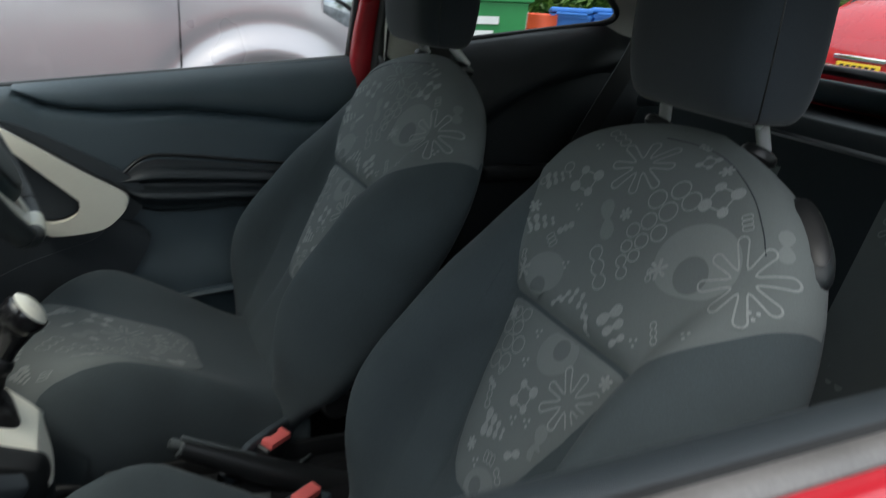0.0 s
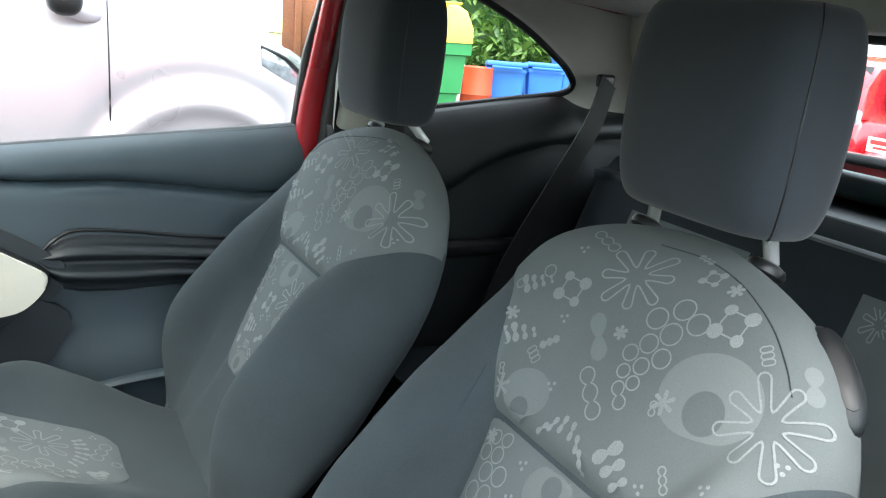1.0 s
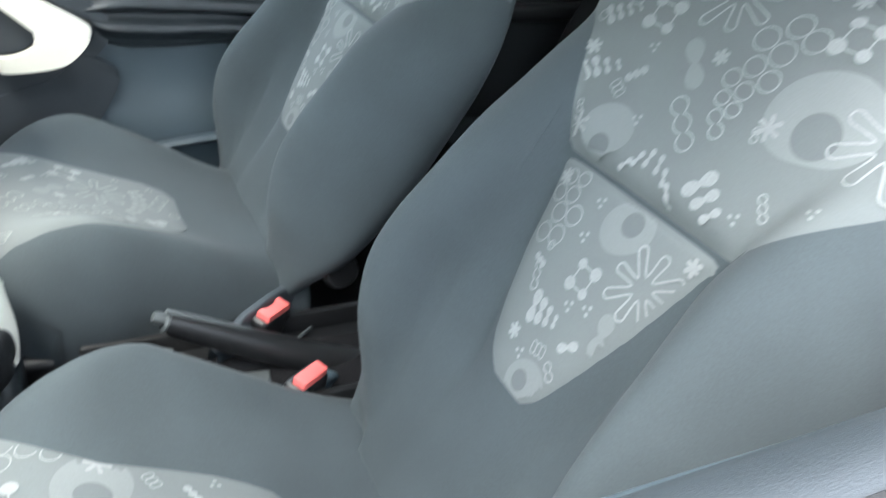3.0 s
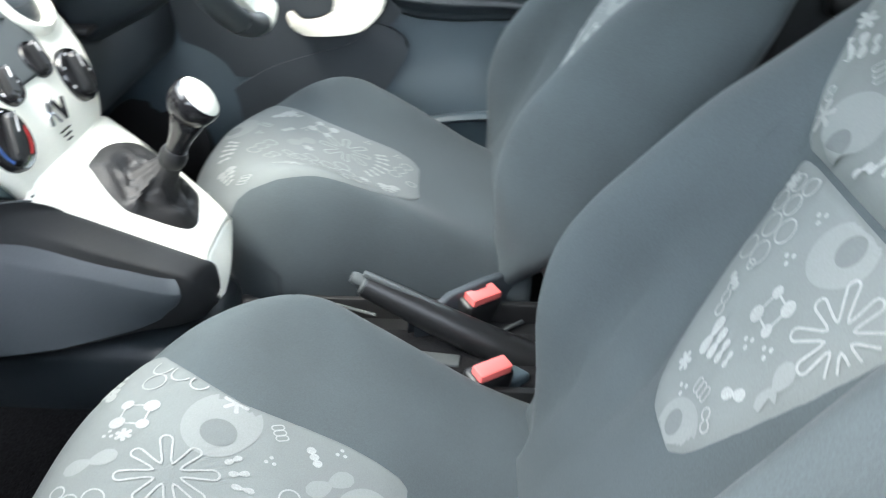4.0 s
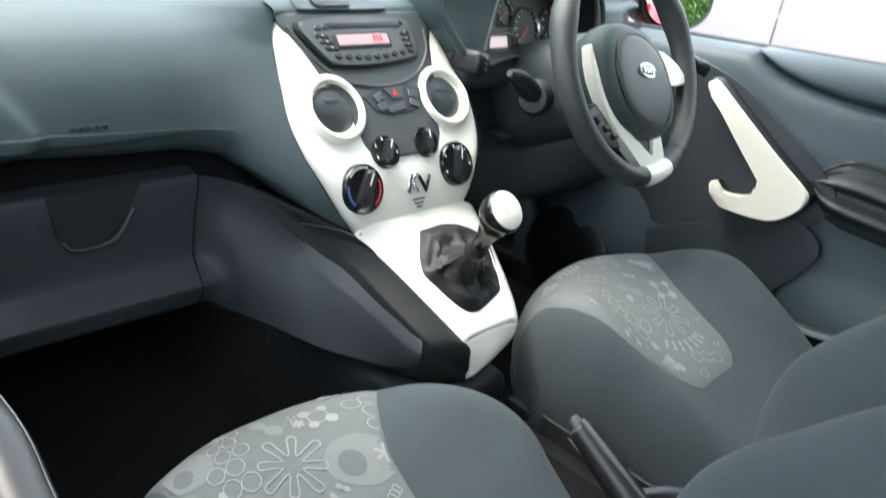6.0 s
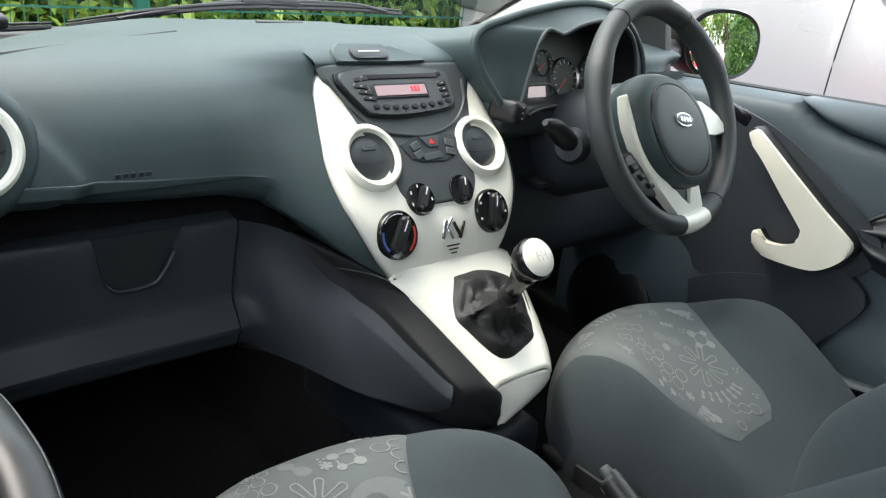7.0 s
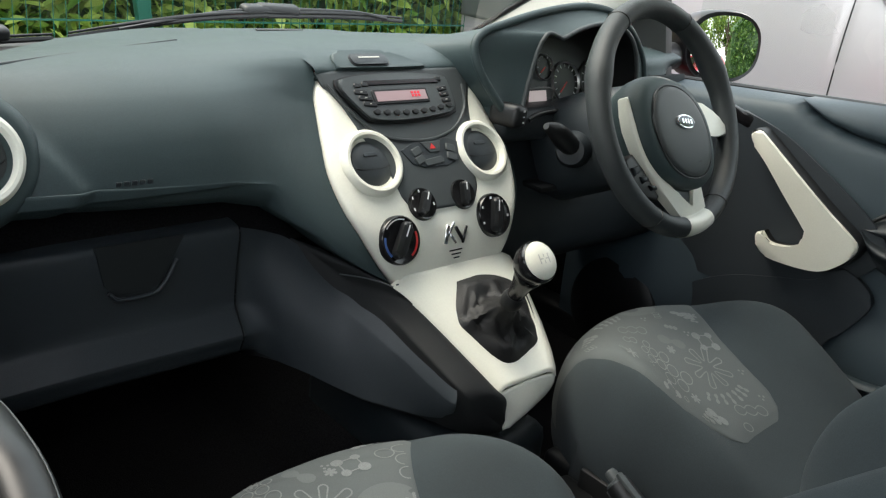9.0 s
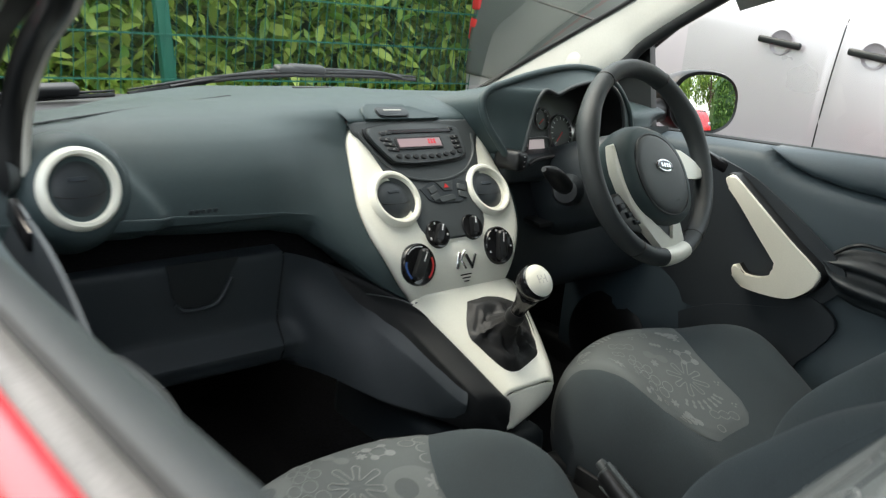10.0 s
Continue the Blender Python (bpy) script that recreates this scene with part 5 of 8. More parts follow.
    ins = sheet("cushion_insert", cins, 90, 91, M_INSERT, cushion, "light grey printed fabric insert")
    def cp(u, v, lift):
        """v runs forward in metres along the cushion from y = -0.2."""
        f = min(0.97, max(0.02, v_to_f(v)))
        x = u + shift(f)
        p = cush_point(x, f, 0.0026)
        n = (cush_point(x + 0.002, f, 0.0026) - p).cross(cush_point(x, f + 0.004, 0.0026) - p).normalized()
        return p + n * (lift if n.z > 0 else -lift)
    pr = Print(cp, lambda u, v: abs(u) < line_at(LEFT_EDGE if u < 0 else RIGHT_EDGE, v) - 0.006 and LEFT_EDGE[0][0] + 0.006 < v and v_to_f(v) < 0.88)

    def tapered(x, v, angle, stepx, stepv, size, count=4):
        for k in range(count):
            pr.dumbbell(x + stepx * k, v + stepv * k, angle, size * (1 - 0.2 * k), size * (0.27 - 0.05 * k))

    def arc_of_bones(places, first, turn, size):
        for k, (x, v) in enumerate(places):
            pr.dumbbell(x, v, first + turn * k, size * (1 - 0.09 * abs(k - 0.5 * len(places))), 0.0032)
    if side < 0:
        pr.hexes(0.100, 0.392, 0.0115, 3, -80), pr.molecule(0.046, 0.388, 0.0165, True, 45, 4), pr.flower(-0.015, 0.340, 0.042, 8, 62)
        pr.egg(0.047, 0.311, 0.036, (-0.1, 0.05), 20), pr.star(0.083, 0.308, 0.011), pr.peanut(-0.018, 0.420, -65, 0.030, 0.009, "blot")
        pr.hexes(-0.074, 0.350, 0.0120, 4, 76), pr.pills(0.060, 0.257, 30), pr.trio(0.041, 0.225, 30, 0.015, 0.0045), pr.crumbs(0.029, 0.264), pr.crumbs(0.060, 0.206)
        arc_of_bones(((0.014, 0.297), (0.003, 0.291), (-0.009, 0.286), (-0.024, 0.283), (-0.038, 0.288), (-0.049, 0.297), (-0.059, 0.306)), -45, -22, 0.015)
        pr.dumbbell(0.068, 0.182, 60, 0.016, 0.005), pr.chain(-0.034, 0.265, -38, 0.0085, 3), pr.peanut(0.012, 0.222, -48, 0.030, 0.009, "blot"), pr.egg(-0.120, 0.410, 0.032, (-0.1, 0.0), 40)
        pr.molecule(-0.110, 0.345, 0.014, True, 40, 4), pr.star(0.020, 0.388, 0.006), pr.crumbs(0.020, 0.402), pr.star(-0.060, 0.435, 0.008), pr.star(-0.075, 0.300, 0.007)
        tapered(0.070, 0.425, 60, 0.010, 0.002, 0.020), tapered(-0.060, 0.235, 80, -0.010, 0.002, 0.020), pr.eight(-0.05, 0.46, 40, 0.006), pr.egg(0.0, 0.175, 0.026, (0, 0), 90)
    else:
        pr.egg(0.017, 0.420, 0.030, (0, 0.3), 20), tapered(0.064, 0.378, -35, 0.004, -0.010, 0.020), pr.crumbs(0.002, 0.387), pr.pills(0.031, 0.376, 60), pr.trio(0.021, 0.354, -40, 0.014, 0.0045)
        pr.crumbs(0.043, 0.329), arc_of_bones(((-0.030, 0.418), (-0.040, 0.420), (-0.050, 0.424), (-0.060, 0.429), (-0.071, 0.436)), 55, 8, 0.016), tapered(-0.100, 0.440, 100, -0.010, 0.004, 0.020)
        pr.pills(-0.140, 0.440, 130), pr.trio(-0.105, 0.492, 150, 0.014, 0.0045), pr.chain(-0.058, 0.398, -44, 0.0085, 3), pr.eight(-0.080, 0.384, -48, 0.0068)
        pr.peanut(-0.012, 0.340, -45, 0.032, 0.009, "blot"), pr.star(-0.122, 0.372, 0.011), pr.eight(-0.122, 0.384, 70, 0.0035)
        pr.hexes(-0.052, 0.272, 0.0120, 4, 100), pr.star(-0.017, 0.319, 0.006), pr.molecule(0.062, 0.305, 0.0165, True, 30, 4), pr.flower(0.019, 0.268, 0.040, 8, 92)
        pr.molecule(-0.112, 0.284, 0.0155, True, 30, 4), arc_of_bones(((-0.028, 0.238), (-0.018, 0.230), (-0.007, 0.225), (0.005, 0.222), (0.018, 0.221), (0.029, 0.221), (0.038, 0.223)), 215, 14, 0.015)
        pr.star(-0.062, 0.245, 0.007), pr.crumbs(0.056, 0.195), tapered(-0.050, 0.196, 110, -0.012, 0.005, 0.024), pr.chain(-0.003, 0.196, -25, 0.0085, 3), pr.ring(-0.019, 0.172, 0.007), pr.crumbs(0.07, 0.24)
        pr.crumbs(-0.095, 0.330), pr.star(0.085, 0.36, 0.007), pr.crumbs(0.0, 0.45), pr.ring(-0.09, 0.255, 0.005)
    pr.finish(ins)
    # plastic side valance and rails
    for sx in (-1, 1):
        part("side_valance", rbox((0.03, 0.32, 0.09), 0.012, 3, pose(ccx + sx * (0.225 + slim), dy + 0.00, 0.375 + dz * 0.5)), M_BLACK, seat, "black plastic seat side cover")
        part("seat_rail", rbox((0.04, 0.46, 0.035), 0.006, 2, pose(cx + sx * 0.18, dy + 0.0, FLOOR + 0.05)), M_RUST, seat, "brownish steel seat rail")
        part("rail_foot", rbox((0.045, 0.05, 0.05), 0.006, 2, pose(cx + sx * 0.18, dy + 0.18, FLOOR + 0.022)), M_STEEL, seat)
    part("recliner_knob", lathe([(0.0, 0.022), (0.020, 0.022), (0.024, 0.018), (0.026, 0.0)], facing((cx - side * 0.226, dy - 0.250, 0.512), (-side, 0, 0)), 28), M_BLACK, seat, "black ribbed recliner knob")
    part("seat_frame", rbox((0.36, 0.36, 0.10), 0.01, 2, pose(ccx, dy - 0.02, 0.325)), M_BLACK, seat)
    return seat



front_seat(-0.335, 0.0, -1, "dark grey fabric front passenger seat with printed light grey panels", (-0.277, 0.010, -0.027, 0.25, 2.98, 1.5, 0.015, -0.017, 0.10, -0.03), ((0.030, 0.040, 0.052, 0.052, 0.044, 0.036, 0.040, 0.038), (-0.02, -0.006, -0.004, -0.005, -0.007, -0.013, -0.022, -0.035)), (0.021, 0.105))
front_seat(0.322, 0.030, 1, "dark grey fabric driver's seat with printed light grey panels", (0.298, 0.009, 0.024, 0.198, 2.08, 1.0, 0.019, -0.043, 0.09, -0.055), ((0.030, 0.043, 0.041, 0.036, 0.038, 0.058, 0.065, 0.051), (0.010, 0.025, 0.030, 0.036, 0.041, 0.037, 0.014, -0.005)), (0.014, 0.112))

# ---- dashboard ----
dash = thing("dashboard", (0, 0.60, 0.55), "dark green-grey grained plastic dashboard with cream centre panel", "dashboard")


def facia_y(z):
    return smooth_at([(0.66, 0.3120), (0.70, 0.3175), (0.735, 0.3290), (0.765, 0.348), (0.81, 0.3830), (0.85, 0.4180), (0.89, 0.4530), (0.93, 0.485)], z)


def facia_w(z):
    return smooth_at([(0.668, 0.092), (0.676, 0.098), (0.70, 0.116), (0.739, 0.138), (0.765, 0.150), (0.80, 0.156), (0.832, 0.150), (0.866, 0.141), (0.885, 0.136), (0.897, 0.128)], z)


def screen_y(x):
    return 0.80 - 0.28 * x * x


def pad_low(x):
    """The padded upper part's lower lip."""
    return line_at([(-0.70, 0.795), (-0.45, 0.790), (-0.28, 0.778), (-0.22, 0.765), (-0.18, 0.735), (-0.15, 0.695), (-0.13, 0.672)], x)


def pad(u, v):
    x = -0.705 + 0.575 * v
    low = pad_low(x)
    side = max(0.0, min(1.0, (x + 0.30) / 0.17))
    side = side * side * (3 - 2 * side)
    bulge = curve_at([(-0.70, 0.045), (-0.55, 0.012), (-0.40, 0.0), (-0.24, 0.006), (-0.16, -0.005), (-0.13, -0.012)], x)
    prof = [(screen_y(x), 0.905), (0.66, 0.918), (0.56, 0.925), (0.49, 0.919), (0.436, 0.900), (0.403, 0.870), (0.385, 0.838), (0.375, 0.806), (0.374, low + 0.032), (0.383, low + 0.012), (0.402, low - 0.001), (0.43, low - 0.005), (0.47, low + 0.004)]
    p = spline([(0, a + bulge, b) for a, b in prof], 41)
    k = u * 40
    i = min(int(k), 39)
    q = p[i].lerp(p[i + 1], k - i)
    if q.z > low + 0.001 and q.y < 0.60:
        aim = facia_y(min(q.z, 0.93)) + 0.012
        q.y += (aim - q.y) * side if q.y < aim or (side > 0.5 and q.z < 0.86) else 0.0
    if q.z <= low + 0.001:
        q.y += max(0.0, facia_y(max(0.668, low)) + 0.012 - 0.380) * side
    if q.y > 0.452 and q.z > 0.86:
        q.z += min(1.0, (q.y - 0.452) / 0.04) * (line_at([(0.46, 0.904), (0.475, 0.918), (0.505, 0.926), (0.56, 0.929), (0.66, 0.920), (0.80, 0.905)], q.y) + 0.0006 - q.z) * side
    # the top falls away towards the far corner by the door
    if q.y > 0.47 and q.z > 0.86:
        q.z -= line_at([(-0.705, 0.070), (-0.534, 0.040), (-0.505, 0.035), (-0.438, 0.023), (-0.34, 0.009), (-0.20, 0.0)], x) * min(1.3, (q.y - 0.47) / 0.23)
    if q.z > low - 0.002 and q.y < 0.56:
        # the swelling round the outer vent ends in a point low on the pad
        line = line_at([(0.78, -0.470), (0.800, -0.445), (0.819, -0.432), (0.845, -0.450), (0.871, -0.472), (0.905, -0.50), (0.93, -0.56)], q.z)
        f = min(1.0, max(0.0, (line - x) / 0.022))
        q.y -= 0.011 * f * f * (3 - 2 * f)
    reach = facia_w(min(0.897, max(0.668, q.z))) + 0.0015
    return (max(x, -0.705) if x < -0.30 else -0.30 + (x + 0.30) / 0.17 * (0.30 - reach), q.y, q.z)


upper = sheet("upper_pad", pad, 101, 96, M_DASH, dash, "dark green-grey padded passenger side", flip=True)

# black sheet standing in for shade under the pad, and the panel below it
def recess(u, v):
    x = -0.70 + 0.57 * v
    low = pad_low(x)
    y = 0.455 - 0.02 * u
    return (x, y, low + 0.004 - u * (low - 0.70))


sheet("shelf_recess", recess, 8, 20, M_CARPET, dash, "black sheet standing in for the shade below the pad", flip=True)


KNEE = spline([(0, 0.470, 0.742), (0, 0.430, 0.741), (0, 0.418, 0.732), (0, 0.422, 0.69), (0, 0.425, 0.650), (0, 0.4235, 0.634), (0, 0.418, 0.626), (0, 0.403, 0.608), (0, 0.400, 0.602), (0, 0.404, 0.590), (0, 0.413, 0.574), (0, 0.45, 0.563), (0, 0.55, 0.56)], 61)


def knee_y(z):
    return float(np.interp(z, [p.z for p in KNEE[10:53]][::-1], [p.y for p in KNEE[10:53]][::-1]))


def knee(x0, x1):
    def f(u, v):
        x = x0 + (x1 - x0) * v
        p = KNEE
        k = u * 60
        i = min(int(k), 59)
        q = p[i].lerp(p[i + 1], k - i)
        fade = max(0.0, (-0.45 - x) / 0.25)
        return (x, q.y + 0.02 * fade, q.z - 0.02 * fade * (1 if q.z < 0.66 else 0.3))
    return f


lid = sheet("glovebox_lid", knee(-0.69, -0.2555), 91, 30, M_SLATE, dash, "dark glovebox lid", flip=True)
# latch: a trapezoid plate, its dark colour standing in for recess shade, with a lip
lat = [(-0.425, 0.742), (-0.415, 0.695), (-0.403, 0.682), (-0.365, 0.682), (-0.352, 0.690), (-0.325, 0.742)]
fm = Matrix(((1, 0, 0, 0), (0, 0, -1, 0.4190), (0, 1, 0, 0), (0, 0, 0, 1)))
part("latch_recess", prism([(x, z) for x, z in lat], 0.0035, fm, 0.0), M_REAR, lid, "dark plate standing in for the shaded glovebox latch recess", smooth=False)
tube("latch_lip", [(-0.412, 0.413, 0.688), (-0.400, 0.413, 0.678), (-0.365, 0.413, 0.678), (-0.350, 0.413, 0.688), (-0.335, 0.413, 0.715)], 0.0026, M_SLATE, lid, n=16, sides=8)

# curved side panel sweeping from the glovebox into the console
TOPC = spline([(-0.2535, 0.424, 0.738), (-0.236, 0.425, 0.733), (-0.210, 0.424, 0.724), (-0.19, 0.418, 0.715), (-0.162, 0.398, 0.692), (-0.142, 0.375, 0.673), (-0.125, 0.335, 0.654), (-0.109, 0.295, 0.634), (-0.098, 0.238, 0.608), (-0.092, 0.2, 0.591), (-0.089, 0.188, 0.586)], 60)
BOTC = spline([(-0.2535, 0.412, 0.572), (-0.221, 0.398, 0.563), (-0.193, 0.363, 0.556), (-0.164, 0.325, 0.542), (-0.141, 0.295, 0.533), (-0.116, 0.268, 0.527), (-0.094, 0.238, 0.525), (-0.080, 0.212, 0.533), (-0.078, 0.196, 0.548)], 60)


def along(curve, v):
    k = v * (len(curve) - 1)
    i = min(int(k), len(curve) - 2)
    return curve[i].lerp(curve[i + 1], k - i)


def side_panel(u, v):
    """The flat slate panel; it takes over the glovebox's profile at its joint, and has a bevel along its top edge."""
    a, b = along(TOPC, v), along(BOTC, v)
    p = a.lerp(b, u)
    near = max(0.0, 1 - v * 4.5)
    near = near * near * (3 - 2 * near)
    p.y = p.y * (1 - near) + (knee_y(p.z) + 0.001) * near
    bow = 0.007 * math.sin(math.pi * u) * (1 - near)
    bevel = 0.007 * max(0.0, 1 - u / (0.05 + 0.38 * v)) * min(1.0, v * 2.0)
    return Vector((p.x - bow * 0.8 + bevel, p.y - bow * 0.6 + 0.3 * bevel, p.z))


def slate(u, v):
    end = math.sqrt(max(0.0, 1 - ((v - 0.90) / 0.10) ** 2)) if v > 0.90 else 1.0
    return side_panel(0.5 + (u - 0.5) * end * (1.0 - 0.05 * v), v) + Vector((-0.0025, -0.0025, 0)) * min(1.0, 5 * v)


sheet("console_side_panel", slate, 44, 90, M_SLATE, dash, "slate plastic console side panel", flip=True)
tube("glovebox_joint", [(-0.2545, knee_y(0.735 - 0.155 * k / 20) - 0.0004, 0.735 - 0.155 * k / 20) for k in range(21)], 0.0013, M_BLACK, dash, "dark joint beside the glovebox lid", sides=6)
# black shell: from the cream cover's edge over the panel's top edge and down behind the panel
EDGE_IN = [(-0.150, 0.400, 0.700), (-0.104, 0.312, 0.674), (-0.078, 0.284, 0.648), (-0.062, 0.255, 0.625), (-0.046, 0.220, 0.600), (-0.030, 0.182, 0.574), (-0.018, 0.172, 0.560), (-0.017, 0.170, 0.541), (-0.014, 0.173, 0.520)]
EDGE_TOP = [(-0.185, 0.418, 0.714), (-0.142, 0.372, 0.675), (-0.124, 0.335, 0.656), (-0.108, 0.295, 0.636), (-0.097, 0.238, 0.610), (-0.085, 0.184, 0.585), (-0.064, 0.172, 0.560), (-0.042, 0.170, 0.541), (-0.015, 0.174, 0.518)]
EDGE_LOW = [(-0.190, 0.368, 0.552), (-0.160, 0.330, 0.537), (-0.138, 0.298, 0.528), (-0.112, 0.270, 0.521), (-0.088, 0.236, 0.518), (-0.074, 0.206, 0.516), (-0.054, 0.186, 0.512), (-0.034, 0.180, 0.508), (-0.011, 0.180, 0.504)]
EDGE_IN, EDGE_TOP, EDGE_LOW = (spline(c, 80) for c in (EDGE_IN, EDGE_TOP, EDGE_LOW))


def shell(u, v):
    a, b, c = along(EDGE_IN, v), along(EDGE_TOP, v), along(EDGE_LOW, v)
    if u < 0.4:
        f = u / 0.4
        p = a.lerp(b, f)
        lift = math.sin(math.pi * f ** 0.8) * min(1.0, v * 4)
        return (p.x, p.y - 0.004 * lift, p.z + 0.007 * lift)
    f = (u - 0.4) / 0.6
    p = b.lerp(c, f)
    lift = math.sin(math.pi * f)
    return (p.x - 0.004 * lift, p.y - 0.004 * lift, p.z)


sheet("console_shell", shell, 50, 110, M_MATTE, dash, "black plastic console shell", flip=True)
sheet("console_underside", lambda u, v: tuple(along(EDGE_LOW, v).lerp(Vector((0.0, along(EDGE_LOW, v).y + 0.05, 0.48)), u)), 6, 50, M_BLACK, dash)
sheet("panel_underside", lambda u, v: tuple(along(BOTC, v).lerp(Vector((-0.05, along(BOTC, v).y + 0.16, 0.56)), u)), 6, 50, M_BLACK, dash)
# highlight along the pad's joint, drawn as a thin pale tube
tube("pad_joint", [Vector(shell(0.4 * k / 10, 0.13)) + Vector((0, -0.0012, 0.0012)) for k in range(11)], 0.0010, M_GREY, dash, "thin pale tube standing in for the highlight where pad meets console", sides=6)


# cream centre panel
def facia_normal(z):
    d = (facia_y(z + 0.004) - facia_y(z - 0.004)) / 0.008
    return Vector((0, -1, d)).normalized()


def cream(u, v):
    z = 0.668 + 0.229 * u
    a = 2 * v - 1
    w = facia_w(z)
    back = 0.014 * max(0.0, (abs(a) - 0.86) / 0.14) ** 2
    return (w * a, facia_y(z) + back, z)


facia = sheet("centre_panel", cream, 60, 50, M_CREAM, dash, "cream painted centre panel", thick=0.006)
# dark outer cheeks closing the panel to the dash on both sides
for sx in (-1, 1):
    sheet("panel_cheek", lambda u, v, sx=sx: (sx * (facia_w(0.668 + 0.229 * v) + 0.002 + 0.016 * u), facia_y(0.668 + 0.229 * v) + 0.012 + 0.09 * u, 0.668 + 0.229 * v), 8, 30, M_DASH, dash, flip=sx > 0)


# dark inlay with the radio, between the vents
def inlay_w(z):
    return line_at([(0.754, 0.030), (0.758, 0.056), (0.772, 0.066), (0.79, 0.070), (0.82, 0.082), (0.835, 0.093), (0.85, 0.099), (0.87, 0.108), (0.885, 0.119), (0.893, 0.127), (0.908, 0.131)], z)


def inlay(u, v):
    z = 0.754 + 0.153 * u
    a = 2 * v - 1
    n = facia_normal(z)
    return Vector((inlay_w(z) * a, facia_y(z), z)) + n * (0.0030 - 0.0025 * abs(a) ** 12)


sheet("radio_surround", inlay, 50, 40, M_GREY, facia, "dark grey inlay round the radio", thick=0.003)


def on_facia(x, z, lift=0.0):
    return facing(Vector((x, facia_y(z), z)) + facia_normal(z) * lift, facia_normal(z))


# air vents
def air_vent(m, parent, size=1.0):
    ring = part("vent_ring", lathe([(0.0395, -0.008), (0.0400, 0.004), (0.0420, 0.0078), (0.0460, 0.0082), (0.0500, 0.0052), (0.0520, -0.001), (0.0525, -0.008)], m @ Matrix.Scale(size, 4), 56), M_CREAM, parent, "cream painted vent ring")
    part("vent_ball", lathe([(0.0, 0.004), (0.012, 0.0036), (0.024, 0.0018), (0.034, -0.002), (0.0400, -0.008)], m @ Matrix.Scale(size, 4), 48), M_LOWER, ring, "dark vent flap")
    arc = [m @ Vector((0.031 * size * math.cos(a), -0.004 * size - 0.007 * size * math.sin(a), 0.0048 * size * math.sin(a) - 0.0022 * size)) for a in (math.pi * k / 16 for k in range(17))]
    part("vent_tab", prism(rounded(0.024 * size, 0.006 * size, 0.0026 * size, 4), 0.0016, m @ pose(-0.002 * size, 0.012 * size, 0.0030 * size), 0.0006, 1), M_SLATE, ring, "slate finger tab")
    tube("vent_flap_edge", arc, 0.0011, M_BLACK, ring, sides=6)
    return ring


for sx in (-1, 1):
    air_vent(on_facia(sx * 0.0945, 0.8105, 0.002), dash, 0.86)


# heater dials
def dial(x, z, r, parent):
    m = on_facia(x, z, 0.001)
    b = part("dial_face", lathe([(0.0, 0.003), (r * 0.80, 0.003), (r * 0.94, 0.0045), (r, 0.002), (r, -0.006)], m, 40), M_GLOSS, parent, "glossy black dial face")
    k = part("dial_knob", prism(rounded(r * 0.50, r * 1.60, r * 0.24, 5), 0.009, m @ pose(0, 0, 0.003, 0, 0, -32 if x < 0 else -15), 0.005, 3), M_BLACK, b, "black dial grip")
    part("dial_pointer", rbox((0.0016, r * 0.5, 0.001), 0, 1, m @ pose(0, 0, 0.0121, 0, 0, -32 if x < 0 else -15) @ pose(0, r * 0.40, 0)), M_WHITE, k)
    return b, m


big_l, ml = dial(-0.0865, 0.7275, 0.0310, dash)
big_r, mr = dial(0.0800, 0.7355, 0.0300, dash)
small_l, ms = dial(-0.0385, 0.7615, 0.0215, dash)
dial(0.0335, 0.7650, 0.0205, dash)


def arc_mark(name, m, r, a0, a1, width, mat, parent):
    pts = []
    for k in range(13):
        a = radians(a0 + (a1 - a0) * k / 12)
        pts.append((r * math.cos(a), r * math.sin(a)))
    for k in range(12, -1, -1):
        a = radians(a0 + (a1 - a0) * k / 12)
        pts.append(((r - width) * math.cos(a), (r - width) * math.sin(a)))
    part(name, prism(pts, 0.0006, m @ Matrix.Translation((0, 0, 0.0034))), mat, parent, smooth=False)


arc_mark("red_scale", ml, 0.0265, -58, 18, 0.003, M_MARKRED, big_l)
arc_mark("blue_scale", ml, 0.0265, 165, 225, 0.003, M_MARKBLUE, big_l)
arc_mark("white_scale", ml, 0.0270, 70, 140, 0.0016, M_WHITE, big_l)
for k in range(5):
    a = radians(200 - 52 * k)
    part("speed_mark", rbox((0.002, 0.0042, 0.0006), 0, 1, ms @ Matrix.Translation((0.0172 * math.cos(a), 0.0172 * math.sin(a), 0.0036))), M_WHITE, small_l, smooth=False)
    part("flow_mark", rbox((0.0032, 0.0032, 0.0006), 0, 1, mr @ Matrix.Translation((0.0240 * math.cos(a), 0.0240 * math.sin(a), 0.0036))), M_WHITE, big_r, smooth=False)

# chrome-look emblem as plain strokes
em = on_facia(0.003, 0.7195, 0.0020)
emblem = part("emblem", rbox((0.006, 0.026, 0.003), 0.001, 1, em @ pose(-0.012, 0.004, 0, 0, 0, -18)), M_CHROME, dash, "chrome emblem strokes")
for x, y, w, h, a in ((-0.004, 0.010, 0.004, 0.022, -38), (-0.002, -0.003, 0.004, 0.016, 30), (0.010, 0.002, 0.005, 0.024, 30), (0.019, 0.000, 0.004, 0.024, -25)):
    part("emblem_stroke", rbox((w, h, 0.003), 0.001, 1, em @ pose(x, y, 0, 0, 0, a)), M_CHROME if x < 0.005 else M_GLOSS, emblem)
